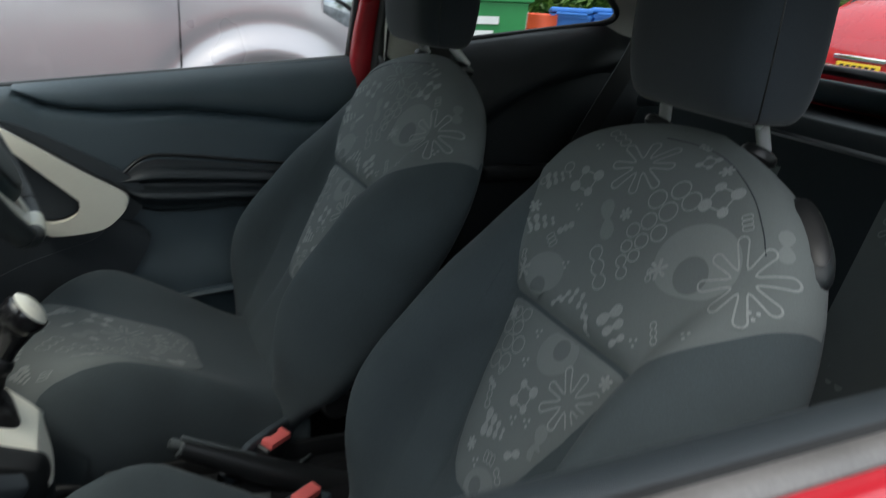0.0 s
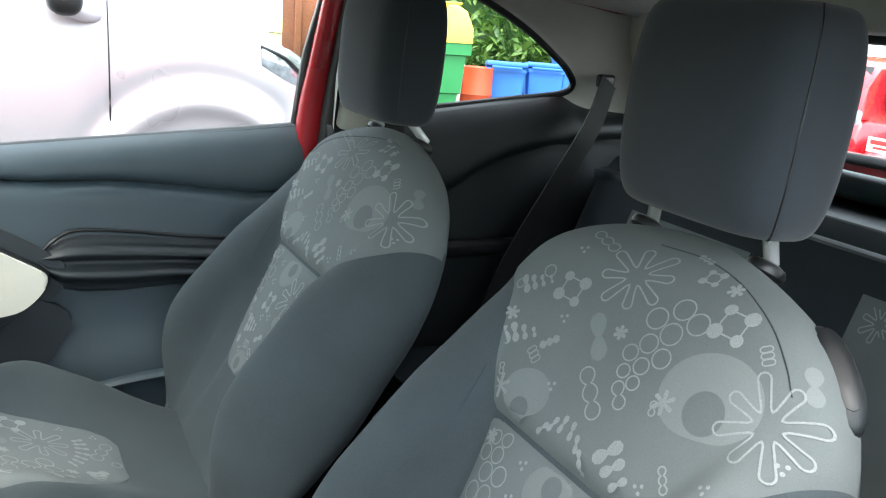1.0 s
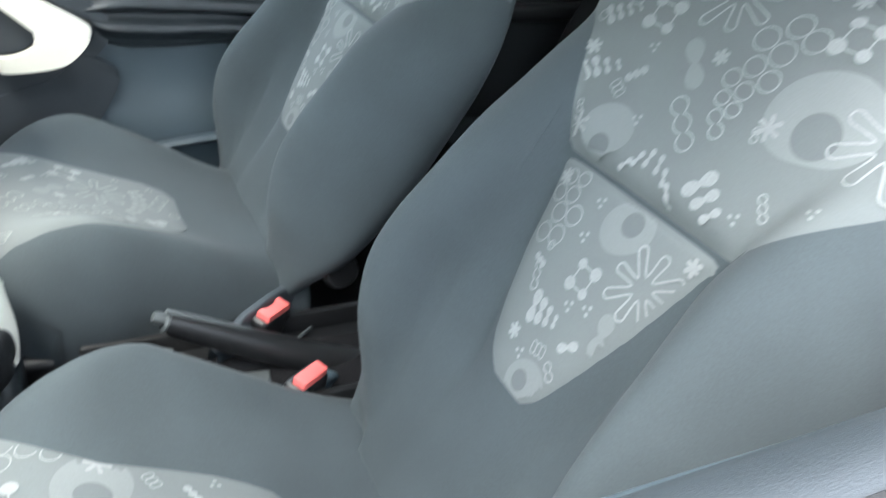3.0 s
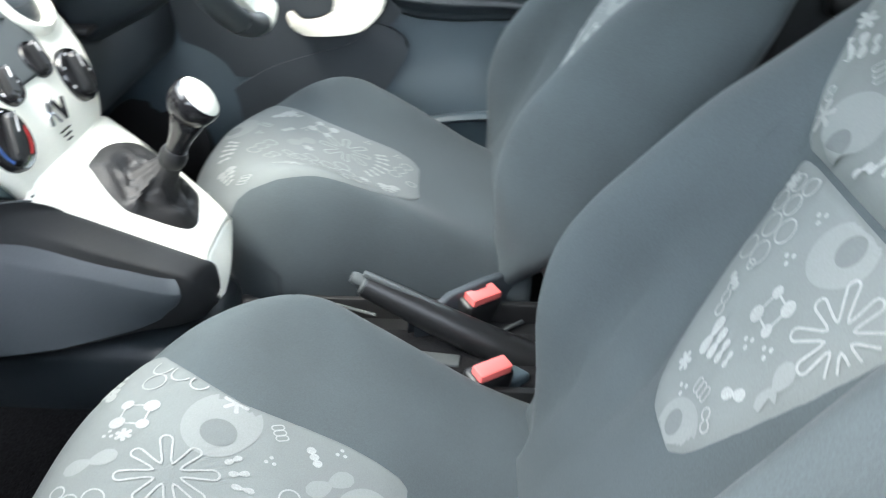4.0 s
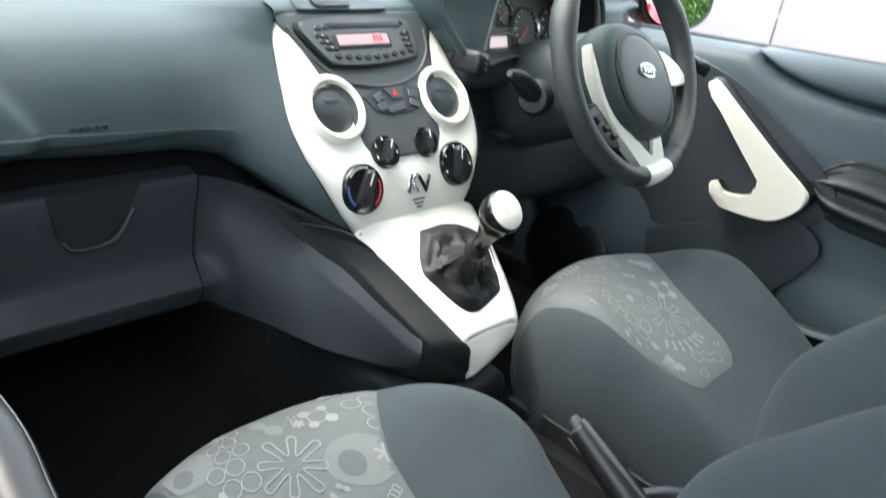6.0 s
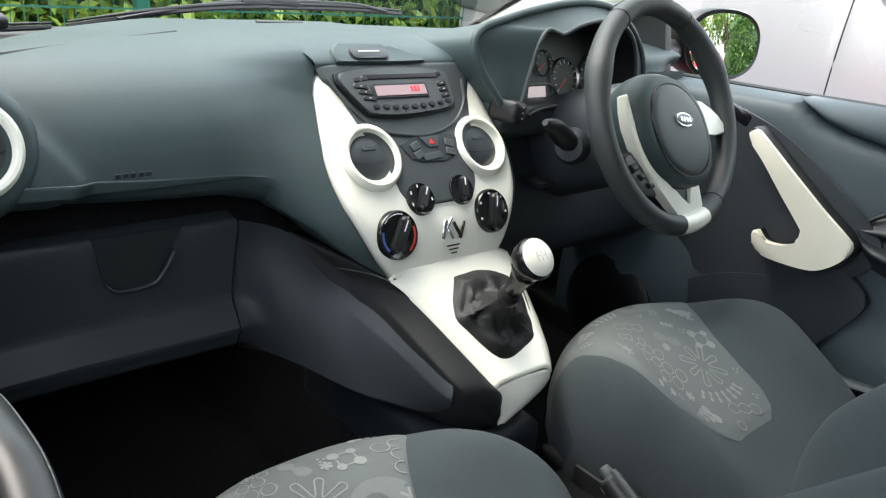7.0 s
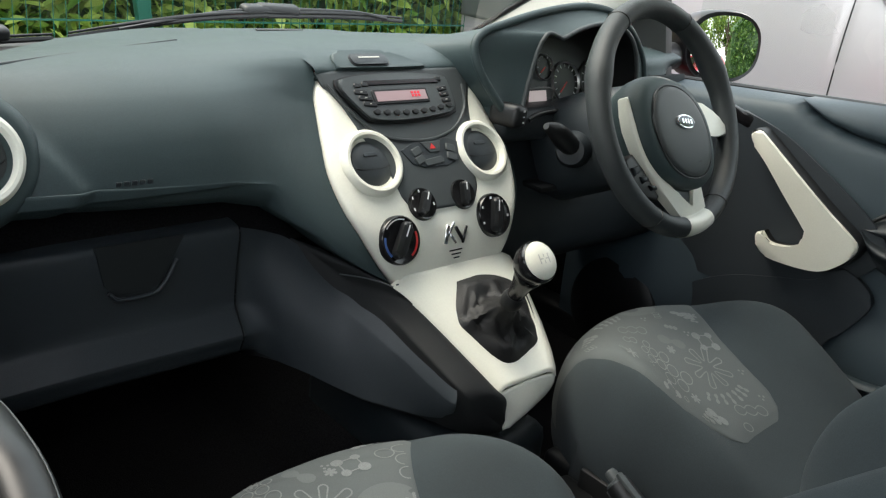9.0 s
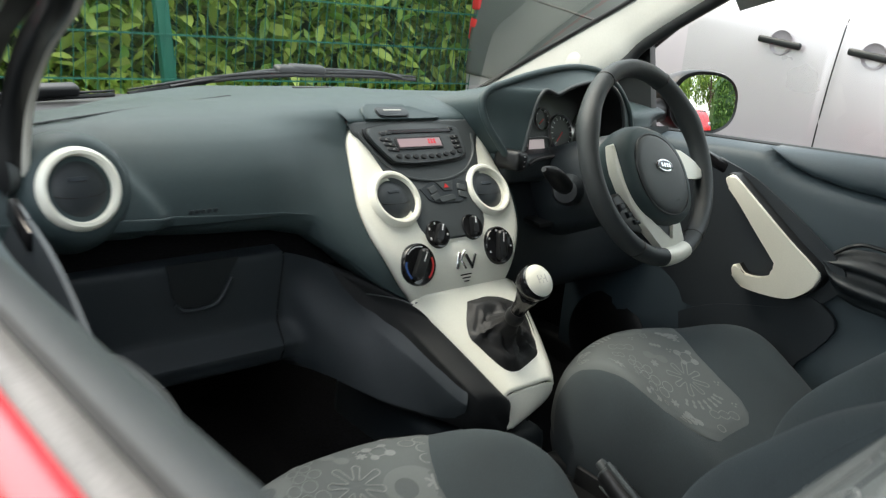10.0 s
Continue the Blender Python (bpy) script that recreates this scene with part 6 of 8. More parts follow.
for k in range(3):
    part("emblem_bar", rbox((0.022 - 0.006 * k, 0.0016, 0.001), 0, 1, em @ pose(0.001, -0.018 - 0.005 * k, 0)), M_GLOSS, emblem, smooth=False)

# radio
rm = on_facia(-0.016, 0.8745, 0.0035)
R_OUT = [(-0.090, 0.026), (-0.060, 0.031), (0.0, 0.0335), (0.060, 0.031), (0.086, 0.026), (0.089, 0.016), (0.086, -0.018), (0.070, -0.028), (0.0, -0.034), (-0.052, -0.031), (-0.066, -0.024), (-0.090, 0.012)]
R_OUT = even([(p.x, p.y) for p in spline([(x, y, 0) for x, y in R_OUT] + [(*R_OUT[0], 0)], 120)][:-1], 96)
radio = part("radio", prism([(x, y) for x, y in R_OUT], 0.007, rm, 0.002, 2), M_GREY, dash, "dark grey car radio")
part("radio_bezel", prism([(x * 1.05, y * 1.09) for x, y in R_OUT], 0.003, rm, 0.001, 1), M_BLACK, radio, "black shadow gap round the radio")
part("disc_slot", rbox((0.125, 0.0075, 0.003), 0.001, 1, rm @ pose(0.008, 0.0195, 0.0068)), M_GLOSS, radio, "black disc slot", smooth=False)
part("display_frame", prism(rounded(0.092, 0.021, 0.003, 3), 0.0022, rm @ pose(-0.002, -0.001, 0.0066), 0.0006, 1), M_BLACK, radio, "black display frame")
part("display", rbox((0.084, 0.014, 0.0012), 0.0, 1, rm @ pose(-0.002, -0.001, 0.0090)), M_SCREEN, radio, "pale lit display", smooth=False)
for k in range(3):
    for y in (-0.0022, 0.0022):
        part("display_digit", rbox((0.0034, 0.0034, 0.0008), 0.0, 1, rm @ pose(0.016 + 0.0055 * k, y, 0.0098)), M_SCREENRED, radio, smooth=False)
for k in range(9):
    f = k / 8
    part("preset_button", lathe([(0.0, 0.0030), (0.0042, 0.0027), (0.0052, 0.0)], rm @ pose(-0.050 + 0.124 * f, -0.0215 - 0.0045 * math.sin(math.pi * f) + 0.003 * f, 0.0066) @ Matrix.Diagonal((1.15, 0.8, 1, 1)), 14), M_BLACK, radio, "black preset button")
for x, y in ((-0.066, 0.017), (-0.054, 0.018), (0.072, 0.022)):
    part("radio_key", rbox((0.010, 0.0065, 0.003), 0.001, 1, rm @ pose(x, y, 0.007)), M_BLACK, radio)
for sx, x in ((-1, -0.064), (1, 0.073)):
    for k in range(3):
        key = part("side_key", rbox((0.021 if sx < 0 else 0.017, 0.0076, 0.003), 0.0015, 1, rm @ pose(x + (0.004 * k if sx < 0 else 0.0), 0.007 - 0.0085 * k, 0.0072, 0, 0, -8 if sx < 0 else 6)), M_BLACK, radio)
        part("key_mark", rbox((0.0032, 0.0009, 0.0005), 0, 1, rm @ pose(x + (0.004 * k if sx < 0 else 0.0), 0.007 - 0.0085 * k, 0.0089)), M_PILLAR, key, smooth=False)
# curved dark lip below the radio
tube("radio_lip", [tuple(on_facia(x, z, 0.0040) @ Vector((0, 0, 0))) for x, z in ((-0.122, 0.892), (-0.100, 0.862), (-0.070, 0.838), (-0.030, 0.829), (0.015, 0.828), (0.060, 0.838), (0.092, 0.860), (0.104, 0.886))], 0.0022, M_GREY, radio, n=40, sides=6)

# switch cluster under the radio
swm = on_facia(0.006, 0.8115, 0.0018)
cluster = part("switch_panel", prism([(-0.052, 0.010), (-0.030, 0.019), (0.0, 0.023), (0.034, 0.021), (0.050, 0.014), (0.040, -0.010), (0.018, -0.018), (-0.022, -0.017), (-0.040, -0.010)], 0.0025, swm, 0.0008, 1), M_LOWER, dash, "dark switch cluster")
hz = part("hazard_switch", prism([(-0.018, 0.018), (0.018, 0.018), (0.010, 0.002), (-0.006, 0.002)], 0.004, swm, 0.001, 1), M_GREY, cluster, "dark hazard light switch")
part("hazard_triangle", prism([(-0.005, 0.007), (0.005, 0.007), (0.0, 0.0145)], 0.0006, swm @ Matrix.Translation((0, 0, 0.0042))), M_MARKRED, hz, "red triangle", smooth=False)
for sx, x in ((-1, -0.028), (1, 0.031)):
    for k in range(2):
        part("cluster_switch", prism(rounded(0.016, 0.011, 0.002, 2), 0.0045, swm @ pose(x + sx * -0.002 * k, 0.006 - 0.012 * k, 0, 0, 0, -sx * 18), 0.001, 1), M_GREY, cluster)
part("lock_switch", prism(rounded(0.034, 0.010, 0.0045, 4), 0.0045, swm @ pose(-0.004, -0.010, 0, 0, 0, 6), 0.001, 1), M_GREY, cluster)

# cubby and button on top of the centre
top_m = facing((-0.036, 0.477, 0.9135), (0, -0.55, 0.83))
HOOD = [(p.x, p.y) for p in spline([(-0.064, -0.014, 0), (-0.063, 0.004, 0), (-0.054, 0.014, 0), (-0.020, 0.0165, 0), (0.020, 0.0155, 0), (0.038, 0.010, 0), (0.078, -0.010, 0), (0.076, -0.0145, 0), (0.0, -0.0155, 0), (-0.064, -0.014, 0)], 60)][:-1]
hood = part("centre_hood", prism(even(HOOD, 60), 0.024, top_m @ pose(0, 0.002, -0.016), 0.004, 3), M_DASH, dash, "raised plastic centre hood")
part("button_gap", prism(rounded(0.062, 0.0215, 0.008, 5), 0.0016, top_m @ pose(-0.008, -0.0005, 0.0072), 0.0004, 1), M_BLACK, hood)
part("hood_button", prism(rounded(0.058, 0.0185, 0.007, 5), 0.003, top_m @ pose(-0.008, -0.0005, 0.0078), 0.001, 2), M_LOWER, hood, "grey button")
part("hood_bar", rbox((0.034, 0.0022, 0.0006), 0, 1, top_m @ pose(-0.008, 0.002, 0.0109)), M_PILLAR, hood, smooth=False)


# middle and driver's side of the dash top
def centre_top(u, v):
    x = -0.1315 + 0.2465 * v
    p = spline([(0, screen_y(x), 0.905), (0, 0.66, 0.920), (0, 0.56, 0.929), (0, 0.505, 0.926), (0, 0.475, 0.9175), (0, 0.464, 0.908), (0, 0.468, 0.896)], 21)
    k = u * 20
    i = min(int(k), 19)
    q = p[i].lerp(p[i + 1], k - i)
    back = min(1.0, max(0.0, (q.y - 0.464) / 0.10)) * max(0.0, 1 - 8 * v)
    return (x - 0.030 * back, q.y, q.z - 0.004 * back)


sheet("centre_top", centre_top, 30, 24, M_DASH, dash, "dark grained plastic centre top", flip=True)


def right_top(u, v):
    x = 0.115 + 0.585 * v
    edge = curve_at([(0.115, 0.45), (0.15, 0.49), (0.19, 0.57), (0.45, 0.57), (0.52, 0.47), (0.62, 0.46), (0.70, 0.50)], x)
    crown = 0.012 * math.exp(-((x - 0.315) / 0.16) ** 4)
    p = spline([(0, screen_y(x), 0.902), (0, 0.66, 0.915 + crown * 0.5), (0, 0.56, 0.920 + crown), (0, 0.48, 0.912 + crown), (0, edge, 0.885 + crown * 0.9)], 21)
    k = u * 20
    i = min(int(k), 19)
    q = p[i].lerp(p[i + 1], k - i)
    return (x, q.y, q.z)


sheet("driver_top", right_top, 30, 40, M_DASH, dash, "dark grained plastic driver's side top", flip=True)
# driver's side lower panels
def right_low(u, v):
    x = 0.128 + 0.565 * v
    p = spline([(0, 0.46, 0.885), (0, 0.445, 0.80), (0, 0.415, 0.74), (0, 0.395, 0.66), (0, 0.41, 0.60), (0, 0.50, 0.56), (0, 0.60, 0.56)], 21)
    k = u * 20
    i = min(int(k), 19)
    q = p[i].lerp(p[i + 1], k - i)
    return (x, q.y, q.z)


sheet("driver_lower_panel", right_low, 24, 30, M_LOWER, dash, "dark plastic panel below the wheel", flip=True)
part("driver_tray", rbox((0.11, 0.05, 0.010), 0.004, 2, pose(0.285, 0.400, 0.737)), M_BLACK, dash, "black tray edge")

# instrument cowl: rim round the dials, broad surround, outer band
RIMC = spline([(0.176, 0.392, 0.852), (0.186, 0.398, 0.880), (0.200, 0.405, 0.915), (0.211, 0.407, 0.948), (0.226, 0.407, 0.966), (0.246, 0.407, 0.963), (0.262, 0.407, 0.960), (0.30, 0.408, 0.973), (0.35, 0.409, 0.981), (0.40, 0.408, 0.976), (0.437, 0.407, 0.952), (0.457, 0.405, 0.910), (0.460, 0.400, 0.860)], 60)
BAND = spline([(0.150, 0.402, 0.858), (0.133, 0.410, 0.880), (0.112, 0.425, 0.915), (0.108, 0.435, 0.945), (0.128, 0.440, 0.962), (0.165, 0.442, 0.972), (0.225, 0.444, 0.986), (0.30, 0.446, 0.998), (0.36, 0.446, 1.001), (0.42, 0.444, 0.992), (0.475, 0.440, 0.962), (0.515, 0.436, 0.915), (0.525, 0.430, 0.860)], 60)


def between(a, b, bow):
    def f(u, v):
        k = v * 59
        i = min(int(k), 58)
        p, q = a[i].lerp(a[i + 1], k - i), b[i].lerp(b[i + 1], k - i)
        r = p.lerp(q, u)
        return (r.x, r.y + bow * math.sin(math.pi * u), r.z)
    return f


sheet("instrument_surround", between(RIMC, BAND, 0.006), 12, 90, M_DASH, dash, "dark green-grey instrument surround", flip=False)
tube("cowl_rim", RIMC, 0.0034, M_GREY, dash, "grey rim round the instruments", sides=10)
tube("opening_edge", RIMC, 0.0017, M_STRIP, dash, "thin pale edge of the instrument opening", sides=8)
tube("cowl_band", BAND, 0.0062, M_DASH, dash, "rounded outer edge of the cowl", sides=10)
sheet("cowl_lining", between(RIMC, [Vector((0.318 + (p.x - 0.318) * 0.95, p.y + 0.075, 0.885 + (p.z - 0.885) * 0.90)) for p in RIMC], 0.0), 10, 80, M_BLACK, dash, "black lining of the cowl")
sheet("cowl_top", between(BAND, [Vector((0.318 + (p.x - 0.318) * 1.10, p.y + 0.16, min(0.925, p.z - 0.04))) for p in BAND], -0.004), 14, 90, M_DASH, dash, "dark cowl top", flip=False)
rear_loop = [Vector((0.318 + (p.x - 0.318) * 0.95, p.y + 0.074, 0.885 + (p.z - 0.885) * 0.90)) for p in RIMC]
mesh_part("cowl_back", rear_loop, [tuple(range(len(rear_loop)))], M_BLACK, dash, "black back of the instrument cowl", smooth=False)
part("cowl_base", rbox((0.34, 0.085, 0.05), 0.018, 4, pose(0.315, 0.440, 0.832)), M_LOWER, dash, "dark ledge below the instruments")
part("cowl_foot", rbox((0.062, 0.065, 0.05), 0.018, 4, pose(0.170, 0.448, 0.856, 0, 10, 10)), M_DASH, dash, "rounded foot of the instrument surround")
back = part("instrument_face", rbox((0.262, 0.01, 0.145), 0.003, 1, pose(0.325, 0.465, 0.886, -18, 0, 0)), M_BLACK, dash, "black instrument face")


def gauge(x, z, r, start, stop, marks, needle):
    m = facing((x, 0.4605 + (z - 0.895) * 0.325, z), (0, -0.95, 0.31))
    g = part("gauge", lathe([(r * 0.93, 0.001), (r, 0.004), (r * 1.04, 0.0)], m, 36), M_STEEL, back, "thin ringed gauge")
    for k in range(marks):
        a = radians(start + (stop - start) * k / (marks - 1))
        part("gauge_mark", rbox((0.0012, r * 0.16, 0.0006), 0, 1, m @ pose(r * 0.80 * math.cos(a), r * 0.80 * math.sin(a), 0.002, 0, 0, math.degrees(a) - 90)), M_WHITE, g, smooth=False)
    a = radians(needle)
    part("needle", rbox((0.0022, r * 0.72, 0.001), 0, 1, m @ pose(r * 0.36 * math.cos(a), r * 0.36 * math.sin(a), 0.004, 0, 0, needle - 90)), M_MARKRED, g, "red needle", smooth=False)


gauge(0.293, 0.905, 0.020, 220, -20, 7, 215)
gauge(0.342, 0.8815, 0.0325, 225, -45, 13, 222)
gauge(0.408, 0.885, 0.030, 225, -45, 9, 222)
part("trip_display", rbox((0.044, 0.003, 0.025), 0.001, 1, pose(0.268, 0.4455, 0.8605, -18, 0, 0)), M_TRIP, back, "pale lit trip display", smooth=False)
tube("display_rim", [(0.2435, 0.4400, 0.8450), (0.2425, 0.4420, 0.8740), (0.2480, 0.4425, 0.8775), (0.2960, 0.4425, 0.8755), (0.3010, 0.4410, 0.8480)], 0.0013, M_STRIP, back, "thin pale rim of the trip display", n=24, sides=6)
lip = tube("instrument_lip", [(0.203, 0.400, 0.8420), (0.222, 0.400, 0.8495), (0.255, 0.400, 0.8530), (0.300, 0.400, 0.8520)], 0.0045, M_BLACK, dash, "black lip below the instruments", n=20, sides=8)
tube("lip_edge", [(0.203, 0.3965, 0.8445), (0.222, 0.3965, 0.8520), (0.255, 0.3965, 0.8555), (0.300, 0.3965, 0.8545)], 0.0010, M_STRIP, lip, n=20, sides=6)

# passenger's outer air vent with its round pod
pv = facing((-0.538, 0.380, 0.860), (0.10, -0.93, 0.33))
part("vent_pod", lathe([(0.0, 0.0), (0.048, 0.002), (0.056, -0.002), (0.064, -0.014), (0.070, -0.045)], pv, 48), M_DASH, dash, "rounded dark vent pod")
air_vent(pv @ Matrix.Translation((-0.004, 0, 0.003)), dash, 0.90)
# moulded word on the pad, unreadable: short bars
for k in range(5):
    part("pad_mark", rbox((0.0055, 0.0012, 0.005), 0.0005, 1, pose(-0.412 + 0.008 * k, 0.3785, 0.822)), M_LOWER, dash)
tube("defrost_line", [(-0.60, 0.455, 0.9115), (-0.482, 0.503, 0.9165), (-0.36, 0.56, 0.9190), (-0.247, 0.602, 0.9225)], 0.0014, M_GREY, dash, "pale moulded line on the dashboard top", n=20, sides=6)
tube("defrost_slot", [(-0.062, 0.727, 0.9150), (-0.014, 0.742, 0.9125), (0.036, 0.754, 0.9105)], 0.0018, M_STRIP, dash, "pale defroster slot", n=10, sides=6)

# console
console = thing("centre_console", (0.01, 0.25, 0.55), "cream painted gear lever console below the dashboard", "console")


def plane_z(y):
    return 0.675 - 0.79 * (0.314 - y)


LEFT = [(0.314, -0.098), (0.284, -0.078), (0.255, -0.062), (0.226, -0.047), (0.200, -0.034), (0.180, -0.026)]
RIGHT = [(0.314, 0.112), (0.278, 0.110), (0.237, 0.103), (0.206, 0.094), (0.190, 0.086), (0.180, 0.078)]


def console_top(u, v):
    y = 0.320 - 0.140 * u
    l = line_at([(a, b) for a, b in LEFT[::-1]], y)
    r = line_at([(a, b) for a, b in RIGHT[::-1]], y)
    a = 2 * v - 1
    drop = 0.010 * max(0, abs(a) - 0.8) / 0.2
    return (l + (r - l) * v, y, plane_z(y) - drop * abs(a))


top = sheet("console_cover", console_top, 30, 24, M_CREAM, console, "cream painted cover", flip=False, thick=0.006)


def console_nose(u, v):
    k = 1 - (2 * v - 1) ** 2
    right = smooth_at([(0.0, 0.080), (0.35, 0.076), (0.7, 0.052), (1.0, 0.0)], u)
    left = smooth_at([(0.0, -0.028), (0.3, -0.020), (0.6, -0.016), (1.0, -0.014)], u)
    y = 0.1815 - 0.016 * math.sin(u * 1.9) * (0.5 + 0.5 * k) + 0.012 * u * v
    return (left + (right - left) * v, y, plane_z(0.18) - 0.004 * (1 - k) - 0.050 * u)


sheet("console_nose", console_nose, 14, 20, M_CREAM, console, "cream painted nose", thick=0.005)
sheet("console_flank", lambda u, v: (line_at([(a, b) for a, b in RIGHT[::-1]], 0.32 - 0.14 * v) + 0.002 - 0.02 * u, 0.32 - 0.14 * v + 0.03 * u, plane_z(0.32 - 0.14 * v) - 0.008 - 0.10 * u), 8, 16, M_LOWER, console, "dark console flank")
part("tunnel_front", rbox((0.17, 0.34, 0.10), 0.02, 3, pose(0.0, 0.34, 0.44)), M_LOWER, console, "dark plastic tunnel cover")
for x, z in ((-0.060, 0.664), (0.085, 0.670)):
    y = 0.314 - (0.675 - z) / 0.79
    part("coin_recess", lathe([(0.016, 0.0008), (0.0145, 0.0012), (0.013, 0.0004)], facing((x, y, z), (0, -0.62, 0.785)), 24), M_CREAM, console)

tube("panel_seam", [(x, facia_y(0.6715) - 0.0012, 0.6715 + 0.003 * (x / 0.1) ** 2) for x in [-0.095 + 0.19 * k / 20 for k in range(21)]], 0.0012, M_GREY, console, "dark joint between console and centre panel", sides=6)
# gaiter and lever
lever = thing("gear_lever", (0.028, 0.25, 0.62), "gear lever with black leather gaiter and cream-topped knob", "gear lever")
def to_plane(x, y):
    return Vector((x, y, plane_z(y)))


hexa = [(-0.008, 0.302), (0.052, 0.302), (0.096, 0.281), (0.091, 0.243), (0.080, 0.214), (0.050, 0.203), (0.004, 0.199), (-0.030, 0.237), (-0.038, 0.264)]
loop = [to_plane(p.x, p.y) for p in spline([(x, y, 0) for x, y in hexa] + [(hexa[0][0], hexa[0][1], 0)], 61)][:-1]
neck = Vector((0.008, 0.213, 0.668))
up_dir = (Vector((0.001, 0.173, 0.747)) - neck).normalized()
plane_n = Vector((0, -0.62, 0.785))
high = (neck - to_plane(0.0, 0.314)).dot(plane_n)
foot = neck - plane_n * high
rings = []
for k in range(25):
    f = k / 24
    ring = []
    for j, p in enumerate(loop):
        a = j * 2 * math.pi / 60
        q = p.lerp(foot, f ** 0.85)
        out = (p - foot).normalized()
        rise = high * (0.20 * math.sin(0.5 * math.pi * min(1.0, f * 4)) + 0.80 * f ** 2.6)
        wave = noise.noise(Vector((2.2 * math.cos(a), 2.2 * math.sin(a), 2.5 * f))) + 0.5 * noise.noise(Vector((5 * math.cos(a), 5 * math.sin(a), 6 * f)))
        fold = 0.010 * wave * min(1.0, f * 3) * min(1.0, (1 - f) * 4)
        ring.append(q + out * (0.0115 * f ** 3) + plane_n * (rise + fold + 0.003))
    rings.append(ring)
loft("gaiter", rings, M_LEATHER, lever, "creased black leather gaiter")
tube("gaiter_frame", [p + plane_n * 0.003 for p in loop] + [loop[0] + plane_n * 0.003], 0.0022, M_BLACK, lever, "black gaiter frame", sides=8)
part("lever_collar", lathe([(0.0, 0.014), (0.012, 0.014), (0.0145, 0.008), (0.0145, 0.0), (0.012, -0.006)], facing(neck + up_dir * 0.004, up_dir), 24), M_BLACK, lever, "black collar")
part("lever_stem", lathe([(0.0115, 0.0), (0.0105, 0.02), (0.0125, 0.036), (0.0165, 0.050), (0.0195, 0.062), (0.017, 0.074), (0.0, 0.078)], facing(neck, up_dir), 36), M_GLOSS, lever, "glossy black shift lever")
kt = neck + up_dir * 0.080
cm = facing(kt, Vector((-0.04, -0.75, 0.66)))
part("shift_knob", lathe([(0.0, -0.027), (0.012, -0.0255), (0.020, -0.020), (0.0252, -0.010), (0.0268, 0.0), (0.0262, 0.006), (0.0245, 0.0085)], cm, 40), M_GLOSS, lever, "glossy black shift knob")
part("knob_cap", lathe([(0.0, 0.0150), (0.010, 0.0144), (0.018, 0.0122), (0.0235, 0.0085), (0.0240, 0.0060)], cm, 40), M_CREAM, lever, "cream knob cap")
for x, y, w, h in ((-0.007, 0, 0.0012, 0.012), (0, 0, 0.0012, 0.012), (0.007, 0, 0.0012, 0.012), (0, 0, 0.015, 0.0012)):
    part("shift_mark", rbox((w, h, 0.0006), 0, 1, cm @ Matrix.Translation((x, y, 0.0146))), M_PILLAR, lever, smooth=False)

# hand brake between the seats
brake = thing("hand_brake", (0.005, -0.10, 0.42), "black plastic hand brake lever between the seats", "hand brake")
tube("brake_grip", [(0.012, 0.012, 0.523), (0.010, -0.03, 0.502), (0.006, -0.09, 0.472), (0.002, -0.165, 0.438), (0.0, -0.22, 0.415)], lambda f: 0.0150 + 0.010 * f, M_BLACK, brake, "black plastic grip", n=24, sides=14)
part("brake_button", lathe([(0.0, 0.020), (0.006, 0.019), (0.0075, 0.015), (0.0075, 0.0)], facing((0.012, 0.010, 0.524), (0.0, 0.9, 0.45)), 18), M_GREY, brake, "grey release button")
part("brake_collar", lathe([(0.013, 0.0), (0.0145, 0.006), (0.0135, 0.012), (0.010, 0.014)], facing((0.012, 0.004, 0.519), (0.0, 0.9, 0.45)), 20), M_GREY, brake, "grey grip collar")
part("brake_ridge", rbox((0.008, 0.15, 0.006), 0.002, 2, pose(0.008, -0.055, 0.507, 26, 0, 0)), M_GREY, brake)
tray = thing("tunnel_tray", (0.0, -0.10, 0.40), "black plastic tray round the hand brake", "tray")
part("tray_base", rbox((0.19, 0.52, 0.05), 0.012, 3, pose(0.0, -0.12, 0.405)), M_BLACK, tray)
for sx in (-1, 1):
    part("tray_wall", rbox((0.012, 0.42, 0.035), 0.005, 2, pose(sx * 0.085, -0.10, 0.440)), M_BLACK, tray)
part("tray_slot", rbox((0.018, 0.072, 0.005), 0.0015, 1, pose(-0.014, -0.064, 0.440, 0, -14, -6)), M_GREY, tray, "pale grey switch blank")
tube("tray_rim", [(0.098, 0.105, 0.448), (0.078, 0.055, 0.449), (0.058, 0.004, 0.449)], 0.0022, M_GREY, tray, "grey edge of the tray", n=10, sides=6)


def tunnel_rim(u, v):
    """A slate wall that runs up behind the far buckle."""
    p = along([Vector(q) for q in ((0.030, -0.045, 0.455), (0.042, -0.070, 0.470), (0.062, -0.090, 0.478), (0.092, -0.130, 0.481), (0.120, -0.166, 0.479), (0.128, -0.190, 0.465))], v)
    across = Vector((0.80, 0.60, 0.0))
    f = line_at([(0.0, 0.0), (0.25, 0.0), (0.45, 0.35), (0.75, 1.0), (1.0, 1.0)], u)
    drop = line_at([(0.0, 0.075), (0.25, 0.004), (0.35, 0.0), (0.65, 0.0), (0.75, 0.004), (1.0, 0.075)], u)
    return p + across * 0.015 * f - Vector((0, 0, drop))


sheet("tunnel_rim", tunnel_rim, 15, 24, M_SLATE, tray, "slate plastic rim behind the buckle")
part("tunnel_wedge", rbox((0.052, 0.030, 0.018), 0.005, 3, pose(-0.044, -0.152, 0.433, -10, 0, -52)), M_TRIM, tray, "slate plastic wedge below the buckle")
